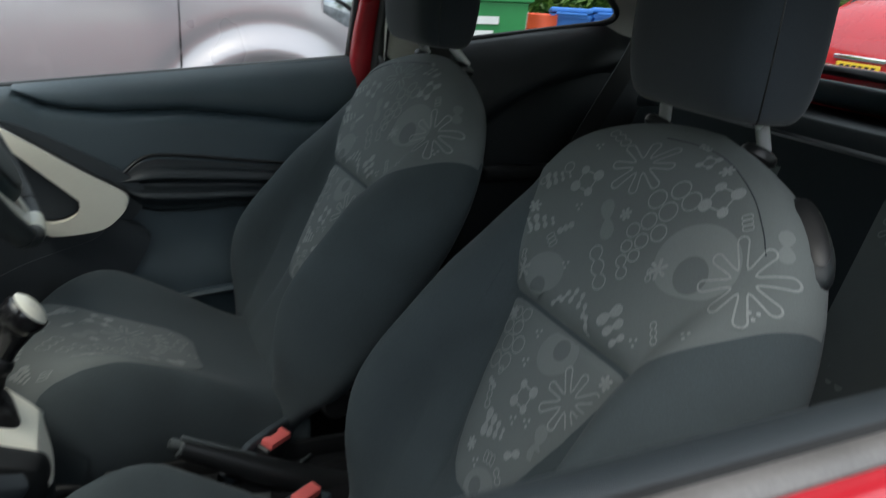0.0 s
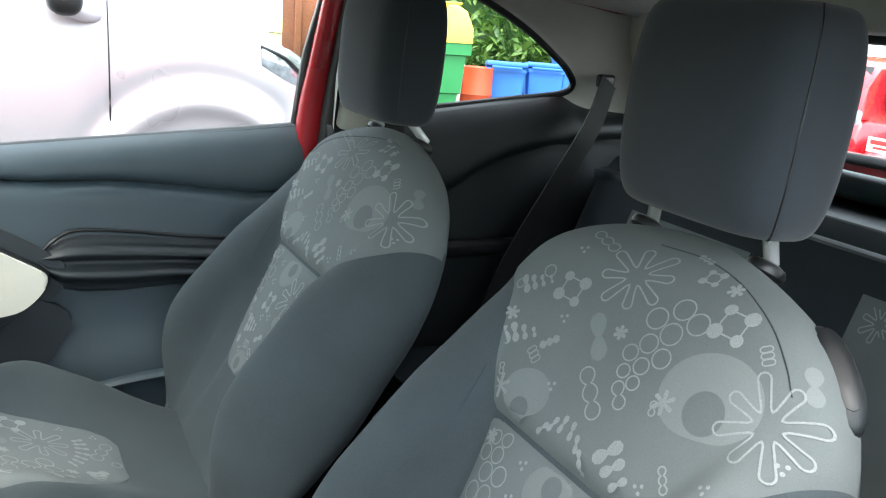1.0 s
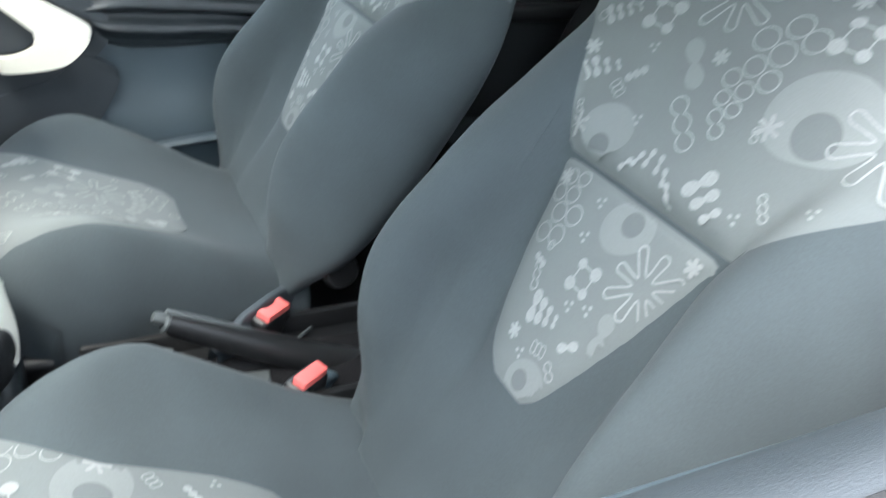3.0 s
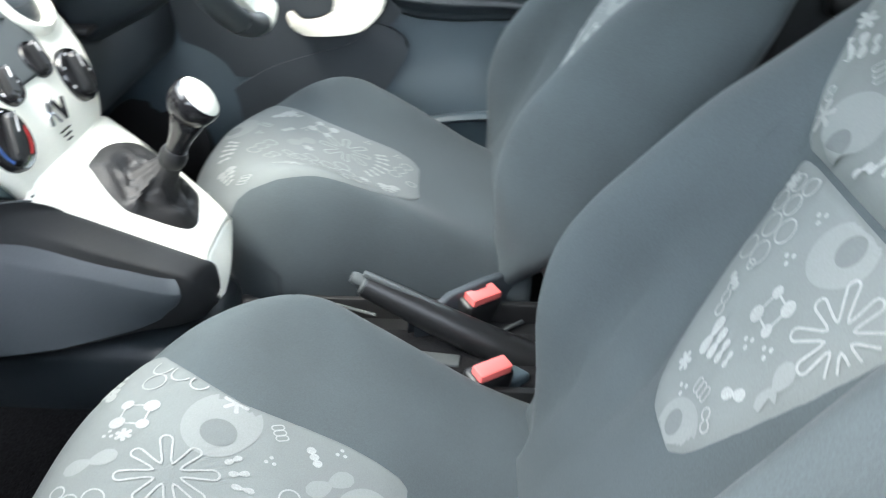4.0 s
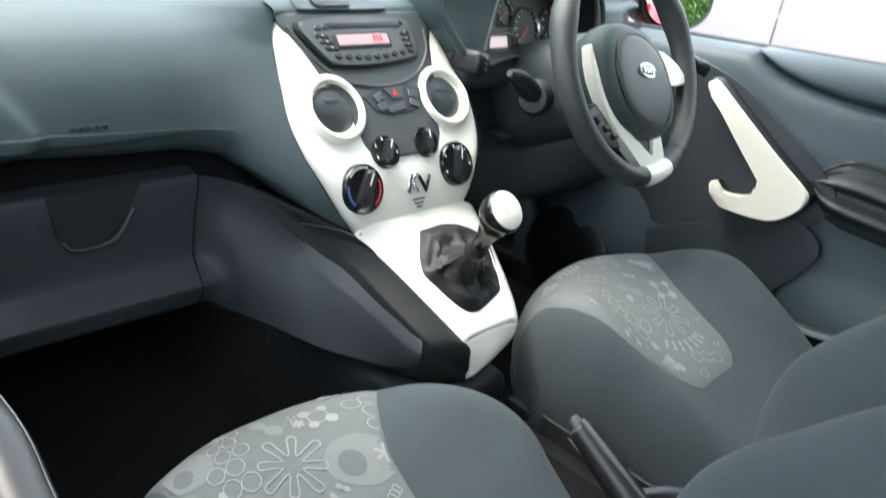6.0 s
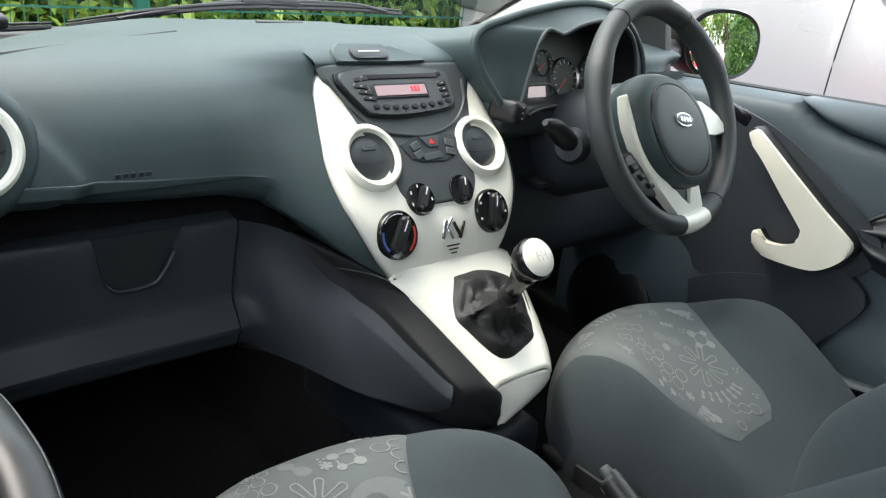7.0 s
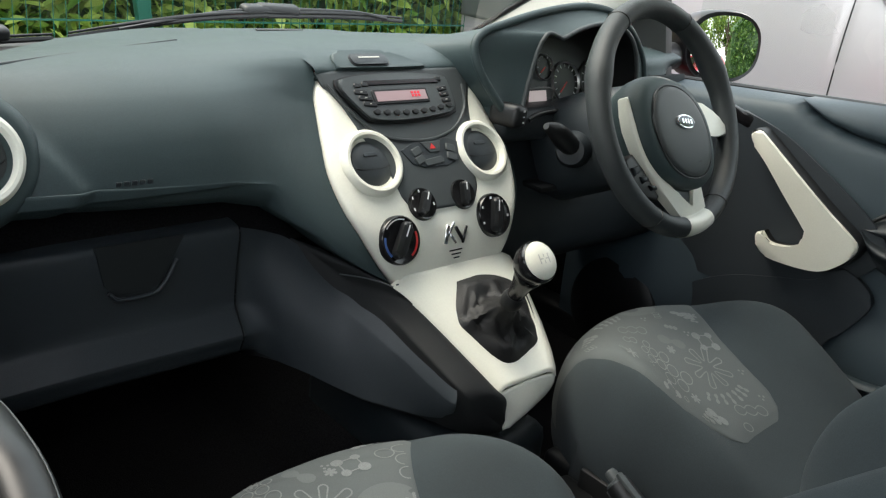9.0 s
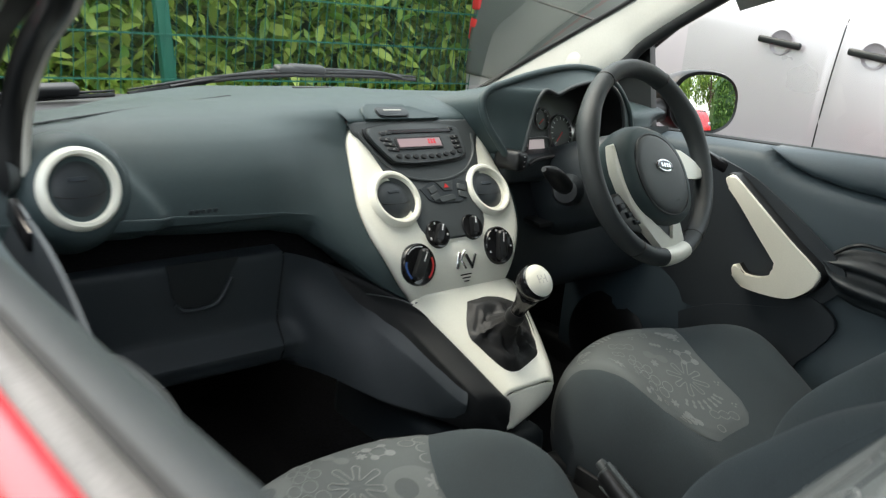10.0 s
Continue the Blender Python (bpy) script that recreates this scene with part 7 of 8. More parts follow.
part("tray_ledge", rbox((0.05, 0.006, 0.006), 0.002, 1, pose(0.062, -0.160, 0.434, 0, 0, -52)), M_GREY, tray, "thin grey ledge")


def buckle(x, y, z, turn, label, notched=False):
    b = thing("seat_belt_buckle", (x, y, z - 0.05), label, "buckle", "seat belt buckles")
    m = pose(x, y, z, 12, 0, turn)
    part("buckle_body", rbox((0.055, 0.030, 0.085), 0.008, 3, m @ pose(0, 0, -0.045)), M_BLACK, b, "black buckle body")
    if notched:
        shape = [(-0.021, -0.010), (0.021, -0.010), (0.021, 0.010), (0.013, 0.010), (0.010, 0.003), (-0.010, 0.003), (-0.013, 0.010), (-0.021, 0.010)]
    else:
        shape = rounded(0.042, 0.019, 0.003, 3)
    part("release_button", prism(shape, 0.010, m @ pose(0.0, -0.004, -0.003), 0.002, 2), M_REDBTN, b, "notched red release button" if notched else "red release button")
    part("buckle_stalk", rbox((0.035, 0.014, 0.09), 0.005, 2, m @ pose(0, -0.004, -0.12)), M_BLACK, b)


buckle(0.076, -0.124, 0.474, -53, "black seat belt buckle with a notched red button", True)
buckle(-0.073, -0.131, 0.476, -56, "black seat belt buckle with a red button")

# ---- steering wheel ----
wheel = thing("steering_wheel", (0.329, 0.30, 0.84), "black leather steering wheel with cream lower spokes", "steering wheel")
TILT_N = Vector((0.017, -0.898, 0.4395)).normalized()
wm = facing((0.3315, 0.250, 0.8758), TILT_N)
RIM = 0.1588
segments = 96
bm = bmesh.new()
vs = []
for i in range(segments):
    a = 2 * math.pi * i / segments
    bump = 1 + 0.16 * (math.exp(-((math.degrees(a) - 25) / 9) ** 2) + math.exp(-((math.degrees(a) - 155) / 9) ** 2))
    row = []
    for k in range(16):
        b = 2 * math.pi * k / 16
        row.append(bm.verts.new(wm @ Vector(((RIM + 0.0150 * bump * math.cos(b)) * math.cos(a), (RIM + 0.0150 * bump * math.cos(b)) * math.sin(a), 0.0175 * bump * math.sin(b)))))
    vs.append(row)
for i in range(segments):
    for k in range(16):
        bm.faces.new((vs[i][k], vs[(i + 1) % segments][k], vs[(i + 1) % segments][(k + 1) % 16], vs[i][(k + 1) % 16]))
rim = part("rim", bm, M_WHEEL, wheel, "grained black leather rim")
for a0 in (60, 120, 238, 302):
    pts = []
    for k in range(17):
        b = 2 * math.pi * k / 16
        a = radians(a0)
        pts.append(wm @ Vector(((RIM + 0.0152 * math.cos(b)) * math.cos(a), (RIM + 0.0152 * math.cos(b)) * math.sin(a), 0.0178 * math.sin(b))))
    tube("rim_seam", pts, 0.0009, M_BLACK, rim, sides=5)
# cream insert across the rim's bottom
bm = bmesh.new()
vs = []
for i in range(15):
    a = radians(263 + 23 * i / 14)
    row = []
    for k in range(16):
        b = 2 * math.pi * k / 16
        row.append(bm.verts.new(wm @ Vector(((RIM + 0.0158 * math.cos(b)) * math.cos(a), (RIM + 0.0158 * math.cos(b)) * math.sin(a), 0.0183 * math.sin(b)))))
    vs.append(row)
for i in range(14):
    for k in range(16):
        bm.faces.new((vs[i][k], vs[i + 1][k], vs[i + 1][(k + 1) % 16], vs[i][(k + 1) % 16]))
part("rim_insert", bm, M_CREAM, wheel, "cream rim insert")
# airbag pad: an oval dome
def hub_at(x, y, h):
    return wm @ Vector((x - 0.13 * (y + 0.025), y - 0.13 * x, h))


def oval(rx, ry, cx, cy, h, n=48, power=0.92):
    return [hub_at(cx + rx * math.copysign(abs(math.cos(a)) ** power, math.cos(a)), cy + ry * math.copysign(abs(math.sin(a)) ** power, math.sin(a)), h) for a in (2 * math.pi * k / n for k in range(n))]


hub = loft("airbag_pad", [oval(0.088 * f, 0.083 * f, -0.002, -0.025, h, power=0.86) for f, h in ((0.90, -0.045), (1.0, -0.022), (1.02, -0.005), (1.0, 0.006), (0.94, 0.014), (0.86, 0.0185), (0.78, 0.0205))], M_DASH, wheel, "dark airbag pad")
centre = loft("pad_centre", [oval(0.062 * f, 0.064 * f, -0.004, -0.026, h) for f, h in ((1.04, 0.0150), (1.03, 0.0215), (1.0, 0.0235), (0.9, 0.0250), (0.6, 0.0268), (0.2, 0.0275))], M_GREY, hub, "grey oval centre of the pad")
tube("pad_groove", oval(0.0655, 0.0675, -0.004, -0.026, 0.0212) + oval(0.0655, 0.0675, -0.004, -0.026, 0.0212)[:1], 0.0012, M_BLACK, hub, sides=6)
bd = loft("badge_rim", [oval(0.0215 * f, 0.0105 * f, -0.002, -0.012, h, 36, 1.0) for f, h in ((1.0, 0.025), (1.0, 0.0292), (0.94, 0.0302), (0.5, 0.0302))], M_CHROME, hub, "chrome oval badge rim")
loft("badge_face", [oval(0.0186 * f, 0.0080 * f, -0.002, -0.012, h, 36, 1.0) for f, h in ((1.0, 0.0300), (1.0, 0.0308), (0.5, 0.0311))], M_BADGE, bd, "blue oval badge face")
for k in range(4):
    loft("badge_bar", [oval(0.0022, 0.0036, -0.012 + 0.0068 * k, -0.012, h, 8, 0.6) for h in (0.0306, 0.0316)], M_CHROME, bd)
for x, y, w in ((-0.036, -0.014, 0.005), (0.030, -0.014, 0.003), (0.010, -0.068, 0.009)):
    loft("pad_mark", [oval(w, 0.0022, x, y, h, 12, 0.5) for h in (0.0235, 0.0262)], M_BLACK, hub)


# spokes
def spoke(pts, mat, nm, lb, depth, lift):
    part(nm, prism(pts, depth, wm @ Matrix.Translation((0, 0, lift)), 0.004, 3), mat, wheel, lb)


spoke([(0.068, 0.020), (0.088, 0.014), (0.112, 0.002), (0.130, -0.010), (0.146, -0.022), (0.146, -0.040), (0.118, -0.034), (0.092, -0.036), (0.072, -0.040)], M_CREAM, "side_spoke", "cream side spoke", 0.016, -0.010)
spoke([(-0.094, 0.034), (-0.099, 0.032), (-0.1035, 0.010), (-0.1035, -0.012), (-0.096, -0.038), (-0.082, -0.066), (-0.062, -0.098), (-0.046, -0.115), (-0.012, -0.150), (-0.016, -0.166), (0.044, -0.166), (0.046, -0.150), (0.046, -0.090), (0.024, -0.096), (0.022, -0.118), (0.016, -0.136), (0.006, -0.134), (-0.014, -0.108), (-0.030, -0.100), (-0.060, -0.080), (-0.078, -0.055), (-0.088, -0.030), (-0.092, 0.0)][::-1], M_CREAM, "lower_spoke", "cream V-shaped lower spoke", 0.016, -0.010)
spoke([(-0.016, -0.104), (0.024, -0.096), (0.021, -0.120), (0.015, -0.135), (0.006, -0.133)], M_GREY, "spoke_infill", "grey infill between the spokes", 0.012, -0.012)
spoke([(-0.100, -0.044), (-0.122, -0.050), (-0.112, -0.082), (-0.088, -0.108), (-0.062, -0.114), (-0.056, -0.108), (-0.084, -0.068)], M_BLACK, "spoke_switch", "black switch pad", 0.020, -0.020)
for k in range(3):
    spoke([(-0.112 + 0.016 * k, -0.062 - 0.014 * k), (-0.098 + 0.016 * k, -0.060 - 0.016 * k), (-0.094 + 0.016 * k, -0.070 - 0.014 * k), (-0.108 + 0.016 * k, -0.074 - 0.012 * k)][::-1], M_LOWER, "switch_key", "dark switch key", 0.006, -0.001)
# column shroud and stalks
col = thing("steering_column", (0.329, 0.36, 0.80), "black plastic steering column shroud with stalks", "steering column")
rings = []
for d, rx, rz in ((0.03, 0.062, 0.060), (0.05, 0.075, 0.070), (0.12, 0.080, 0.078), (0.20, 0.075, 0.080)):
    rings.append([wm @ Vector((rx * math.copysign(abs(math.cos(a)) ** 0.7, math.cos(a)), -0.010 + rz * math.copysign(abs(math.sin(a)) ** 0.7, math.sin(a)), -d)) for a in (2 * math.pi * k / 32 for k in range(32))])
loft("shroud", rings, M_LOWER, col, "dark column shroud")
tube("wiper_stalk", [(0.255, 0.335, 0.810), (0.218, 0.331, 0.824), (0.188, 0.330, 0.843), (0.162, 0.330, 0.854)], lambda f: 0.003 + 0.0125 * math.sin(math.pi * (0.12 + 0.86 * f)) ** 0.7, M_BLACK, col, "black wiper stalk", n=16, sides=12)
part("stalk_boot", lathe([(0.0, 0.020), (0.020, 0.018), (0.027, 0.0), (0.027, -0.03)], facing((0.238, 0.336, 0.812), (-0.8, -0.4, 0.1)), 24), M_LOWER, col, "dark stalk boot")
tube("light_stalk", [(0.39, 0.335, 0.84), (0.43, 0.335, 0.835), (0.475, 0.335, 0.84)], 0.010, M_BLACK, col, "black light stalk", n=8, sides=12)
part("light_switch", rbox((0.034, 0.05, 0.034), 0.009, 3, pose(0.160, 0.402, 0.853, 0, 8, 14)), M_BLACK, dash, "black switch block beside the instruments")
for k in range(3):
    part("switch_mark", rbox((0.005, 0.001, 0.002), 0, 1, pose(0.168, 0.3785, 0.862 - 0.008 * k, 0, 8, 14)), M_WHITE, dash, smooth=False)

# ---- rear seat and belts ----
bench = thing("rear_seat", (0, -0.85, 0.33), "dark grey fabric rear bench with printed light grey panels", "seat")
rings = []
for i in range(15):
    f = i / 14
    z = 0.50 + 0.42 * f
    y = -0.93 - 0.16 * f
    th = 0.075 * (1 if f < 0.85 else math.sqrt(max(0.02, 1 - ((f - 0.85) / 0.15) ** 2)))
    rings.append([Vector((0.55 * math.copysign(abs(math.cos(a)) ** 0.35, math.cos(a)), y + th * math.copysign(abs(math.sin(a)) ** 0.6, math.sin(a)), z)) for a in (2 * math.pi * k / 40 for k in range(40))])
rear_back = loft("rear_backrest", rings, M_BENCH_SHADE, bench, "plain grey rear backrest, cabin shade put into its colour")
rings = []
for i in range(13):
    f = i / 12
    y = -0.98 + 0.46 * f
    hz = 0.07 * (1 if 0.1 < f < 0.85 else 0.7)
    rings.append([Vector((0.55 * math.copysign(abs(math.cos(a)) ** 0.35, math.cos(a)), y, 0.47 + 0.03 * f + hz * math.copysign(abs(math.sin(a)) ** 0.6, math.sin(a)))) for a in (2 * math.pi * k / 40 for k in range(40))])
loft("rear_cushion", rings, M_BENCH_SHADE, bench, "plain grey rear cushion, cabin shade put into its colour")
part("rear_seat_base", rbox((1.08, 0.44, 0.14), 0.02, 2, pose(0, -0.76, 0.36)), M_BLACK, bench)
for sx in (-1, 1):
    def rear_point(x, t, lift, sx=sx):
        f = (t - 0.50) / 0.42
        return Vector((sx * (0.21 if sx > 0 else 0.30) + x, -0.93 - 0.16 * f + 0.077 + lift, t))
    ins = sheet("rear_insert", lambda u, v, sx=sx: rear_point(-0.15 + 0.30 * v, 0.55 + 0.30 * u, 0.001 - 0.003 * max(abs(2 * v - 1) ** 10, abs(2 * u - 1) ** 10)), 20, 20, M_INSERT, rear_back, "light grey printed fabric insert", flip=True)
    rp = Print(rear_point, lambda u, v: abs(u) < 0.14 and 0.56 < v < 0.84)
    for k in range(10):
        u, v = -0.12 + 0.24 * ((k * 0.618) % 1), 0.58 + 0.25 * ((k * 0.37) % 1)
        (rp.molecule(u, v, 0.016) if k % 3 == 0 else rp.bars(u, v, 10 * k, 3, 0.018) if k % 3 == 1 else rp.flower(u, v, 0.03))
    rp.finish(ins)
    hr = []
    for i in range(13):
        f = i / 12
        k = math.sqrt(max(0.01, 1 - abs(2 * f - 1) ** 5))
        hr.append([Vector((sx * 0.29 + 0.125 * k * math.copysign(abs(math.cos(a)) ** 0.5, math.cos(a)), -1.10 + 0.045 * k * math.sin(a), 0.90 + 0.14 * f)) for a in (2 * math.pi * j / 28 for j in range(28))])
    loft("rear_headrest", hr, M_HEAD, bench, "dark grey rear headrest")
for sx in (-1, 1):
    for y, nm in ((-1.02, "rear"), (-0.50, "front")):
        b = thing("seat_belt", (sx * 0.56, y, 0.40), "black seat belt hanging from the side lining", "seat belt", "seat belts")
        if nm == "rear":
            pts = [(sx * 0.575, -1.06, 1.075), (sx * 0.535, -1.00, 0.985), (sx * 0.525, -0.92, 0.86), (sx * 0.52, -0.83, 0.71), (sx * 0.51, -0.78, 0.60), (sx * 0.51, -0.76, 0.50)]
        else:
            pts = [(sx * 0.602, -0.545, 1.17), (sx * 0.600, -0.57, 1.02), (sx * 0.590, -0.585, 0.85), (sx * 0.585, -0.59, 0.60), (sx * 0.585, -0.59, 0.42)]
        path = spline(pts, 24)
        rr = []
        for i, p in enumerate(path):
            d = (path[min(i + 1, 23)] - path[max(i - 1, 0)]).normalized()
            a = Vector((1, 0, 0)).cross(d).normalized()
            n = d.cross(a)
            rr.append([p + a * 0.023 * q + n * 0.0012 * w for q, w in ((-1, -1), (1, -1), (1, 1), (-1, 1))])
        loft("webbing", rr, M_BELT, b, "black webbing")
        part("belt_guide", rbox((0.016, 0.045, 0.028), 0.007, 3, pose(pts[0][0] + sx * 0.012, pts[0][1], pts[0][2])), M_BLACK, b, "black belt guide")

# ---- outside ----
GZ = -0.33


def ground_at(u, v):
    s = (2 * v - 1), (2 * u - 1)
    x, y = math.copysign(abs(s[0]) ** 3 * 400, s[0]), math.copysign(abs(s[1]) ** 3 * 400, s[1])
    dip = min(1.0, max(0.0, (-y - 3.2) / 2.2, (x - 5.0) / 1.6))
    return (x, y, GZ * dip * dip * (3 - 2 * dip))


structure(sheet("ground", ground_at, 121, 121, M_ASPHALT), "dark grey asphalt car park", "ground")


def mpv():
    """The silver people carrier parked alongside, its nose towards the car's tail."""
    X = 2.70
    t = thing("people_carrier", (X + 0.9, 1.0, 0.0), "silver people carrier parked alongside, nose to tail", "van")
    side = [(-1.22, 0.30), (-1.24, 0.52), (-1.20, 0.74), (-1.10, 0.92), (-0.98, 1.02), (-0.80, 1.115), (-0.55, 1.165), (-0.30, 1.235), (0.05, 1.50), (0.40, 1.72), (0.80, 1.80), (2.2, 1.84), (3.05, 1.80), (3.16, 1.20), (3.20, 0.60), (3.16, 0.30)]
    belt = 1.14

    def x_at(z, y=0):
        lean = 0.0 if z < 0.62 else 0.0
        crown = 0.035 * ((z - 0.72) / 0.4) ** 2
        nose = 0.28 * max(0, (-0.80 - y) / 0.44) ** 2
        return X + crown + (0.24 * max(0, z - belt) / 0.7) + nose
    def arch(y, z, wy):
        r = math.hypot(y - wy, z - 0.33)
        return r
    # near side as a fine sheet cut by the wheel arches
    ys = [-1.235 + 4.43 * k / 220 for k in range(221)]
    verts, cols = [], 40
    for y in ys:
        topz = float(np.interp(y, [p[0] for p in side[1:13]], [p[1] for p in side[1:13]]))
        for j in range(cols):
            z = 0.28 + (topz - 0.28) * j / (cols - 1)
            for wy in (-0.655, 2.30):
                d = y - wy
                if abs(d) < 0.37:
                    lim = 0.30 + math.sqrt(0.37 ** 2 - d * d) * 0.86
                    if z < lim:
                        z = lim + 0.0001 * j
            x = x_at(z, y)
            for wy in (-0.655, 2.30):
                r = math.hypot(y - wy, z - 0.33)
                x -= 0.042 * math.exp(-((r - 0.42) / 0.05) ** 2) * (1 if z > 0.3 else 0)
                x += 0.012 * math.exp(-((r - 0.53) / 0.035) ** 2)
            for sy in (-0.295, 1.035, 2.0):
                x += 0.008 * math.exp(-((y - sy) / 0.006) ** 2) * (1 if z > 0.33 else 0)
            verts.append((x, y, z))
    body = mesh_part("body", verts, grid_faces(len(ys), cols, flip=False), M_SILVER, t, "silver painted body side")
    far = [(2 * (X + 0.90) - v[0], v[1], v[2]) for v in verts[::1]]
    mesh_part("far_side", far, grid_faces(len(ys), cols, flip=True), M_SILVER, t)
    rib = [p for p in side[1:13]]
    def top(u, v):
        k = u * (len(rib) - 1)
        i = min(int(k), len(rib) - 2)
        y = rib[i][0] + (rib[i + 1][0] - rib[i][0]) * (k - i)
        z = rib[i][1] + (rib[i + 1][1] - rib[i][1]) * (k - i)
        a = x_at(z, y)
        b = 2 * (X + 0.90) - a
        return (a + (b - a) * v, y - 0.10 * math.sin(math.pi * v) * (1 if u < 0.3 else 0), z + 0.03 * math.sin(math.pi * v))
    sheet("roof_and_bonnet", top, 60, 20, M_SILVER, t, "silver bonnet and roof")
    part("rear_door", rbox((1.75, 0.05, 1.5), 0.02, 2, pose(X + 0.90, 3.17, 1.05)), M_SILVER, t)
    # rear quarter with a swage, and the tail lamp at its end
    # a dark grey sheet stands in for the hedge's reflection and shade
    def quarter_at(u, v):
        y, z = 2.08 + 1.115 * v, 0.60 + 0.60 * u
        r = math.hypot(y - 2.30, z - 0.33)
        return (x_at(z, y) - 0.042 * math.exp(-((r - 0.42) / 0.05) ** 2) - 0.006, y, z)
    quarter = sheet("rear_quarter", quarter_at, 30, 50, M_TRUCK, t, "dark grey sheet standing in for reflection and shade on the rear quarter", thick=0.004)
    tube("swage", [(x_at(z, y) - 0.007, y, z) for y, z in ((3.18, 1.105), (2.9, 1.085), (2.53, 1.042), (2.2, 0.995))], 0.007, M_BLACK, quarter, sides=6, n=14)
    for z, h in ((0.86, 0.13), (1.05, 0.16)):
        part("tail_lamp", rbox((0.07, 0.07, h), 0.015, 3, pose(X + 0.03, 3.185, z)), M_MARKRED, t, "red tail lamp")
    # side windows
    def win(pts, nm):
        path = [(x_at(z, y) - 0.006, y, z) for y, z in pts]
        mesh_part(nm, path, [tuple(range(len(path)))], M_TINT, t, "dark side window", smooth=False)
    win([(0.12, 1.50), (0.98, 1.49), (0.98, 1.66), (0.50, 1.66), (0.25, 1.50)], "front_window")
    win([(1.10, 1.49), (1.95, 1.49), (1.95, 1.68), (1.10, 1.67)], "rear_window")
    for y, z in ((1.283, 1.033), (0.886, 1.030)):
        m = Matrix.Translation((x_at(z, y) - 0.012, y, z))
        g = part("handle_grip", rbox((0.022, 0.20, 0.030), 0.010, 3, m @ pose(-0.012, 0, 0, 4, 0, 0)), M_BLACK, t, "black door handle")
        part("handle_cup", lathe([(0.0, -0.004), (0.030, -0.003), (0.048, 0.006), (0.052, 0.010)], m @ Matrix.Translation((0.010, 0, 0)) @ facing((0, 0, 0), (-1, 0, 0)), 28), M_SILVER, g, "recessed cup behind the handle")
    for sy in (-0.295, 1.035):
        pts = [(x_at(z, sy) + 0.0035, sy, z) for z in [0.36 + 0.80 * k / 20 for k in range(21)]]
        tube("door_seam", pts, 0.004, M_BLACK, t, sides=6)
    # mirror of the carrier
    mm = part("wing_mirror", rbox((0.20, 0.12, 0.20), 0.05, 4, pose(X - 0.09, -0.135, 1.165)), M_BLACK, t, "black wing mirror")
    tube("mirror_foot", [(X + 0.02, -0.25, 1.075), (X - 0.04, -0.20, 1.075), (X - 0.09, -0.14, 1.10)], 0.03, M_SILVER, mm, sides=10, n=6)
    # wheels
    for wy in (-0.655, 2.30):
        w = part("wheel", lathe([(0.20, -0.10), (0.30, -0.105), (0.325, -0.08), (0.325, 0.08), (0.30, 0.105), (0.20, 0.095)], facing((X + 0.14, wy, 0.325), (-1, 0, 0)), 40), M_TYRE, t, "black tyre")
        part("wheel_rim", lathe([(0.0, 0.06), (0.06, 0.07), (0.19, 0.075), (0.205, 0.09), (0.205, -0.09)], facing((X + 0.14, wy, 0.325), (-1, 0, 0)), 40), M_STEEL, w, "steel rim")
        part("wheel_house", lathe([(0.0, -0.2), (0.36, -0.2), (0.38, 0.03)], facing((X + 0.10, wy, 0.33), (-1, 0, 0)), 36), M_BLACK, t, "black wheel house")
    # headlamp and bumper
    rr = []
    for k in range(9):
        f = k / 8
        y, z = -0.905 - 0.31 * f, 0.945 - 0.115 * f
        s = 0.055 + 0.035 * math.sin(math.pi * f)
        x = x_at(z, y) - 0.006
        rr.append([Vector((x + 0.03 + 0.035 * math.cos(a), y, z + s * math.sin(a))) for a in (2 * math.pi * j / 16 for j in range(16))])
    loft("headlamp", rr, M_LAMP, t, "clear headlamp")
    tube("headlamp_brow", [(x_at(0.99, -0.92) - 0.005, -0.90, 0.99), (x_at(0.95, -1.0) - 0.006, -1.02, 0.945), (x_at(0.88, -1.1) - 0.004, -1.12, 0.87)], 0.008, M_BLACK, t, sides=8, n=10)
    part("fog_grille", rbox((0.06, 0.16, 0.14), 0.02, 2, pose(X + 0.16, -1.13, 0.62, 0, 0, -32)), M_BLACK, t, "black grille corner")
    for k in range(3):
        part("grille_bar", rbox((0.03, 0.20, 0.012), 0.003, 1, pose(X + 0.125, -1.12, 0.66 + 0.035 * k, 0, 0, -32)), M_CHROME, t)
    part("bumper", rbox((1.70, 0.20, 0.32), 0.07, 4, pose(X + 0.90, -1.22, 0.46)), M_SILVER, t, "silver bumper")
    return t


mpv()


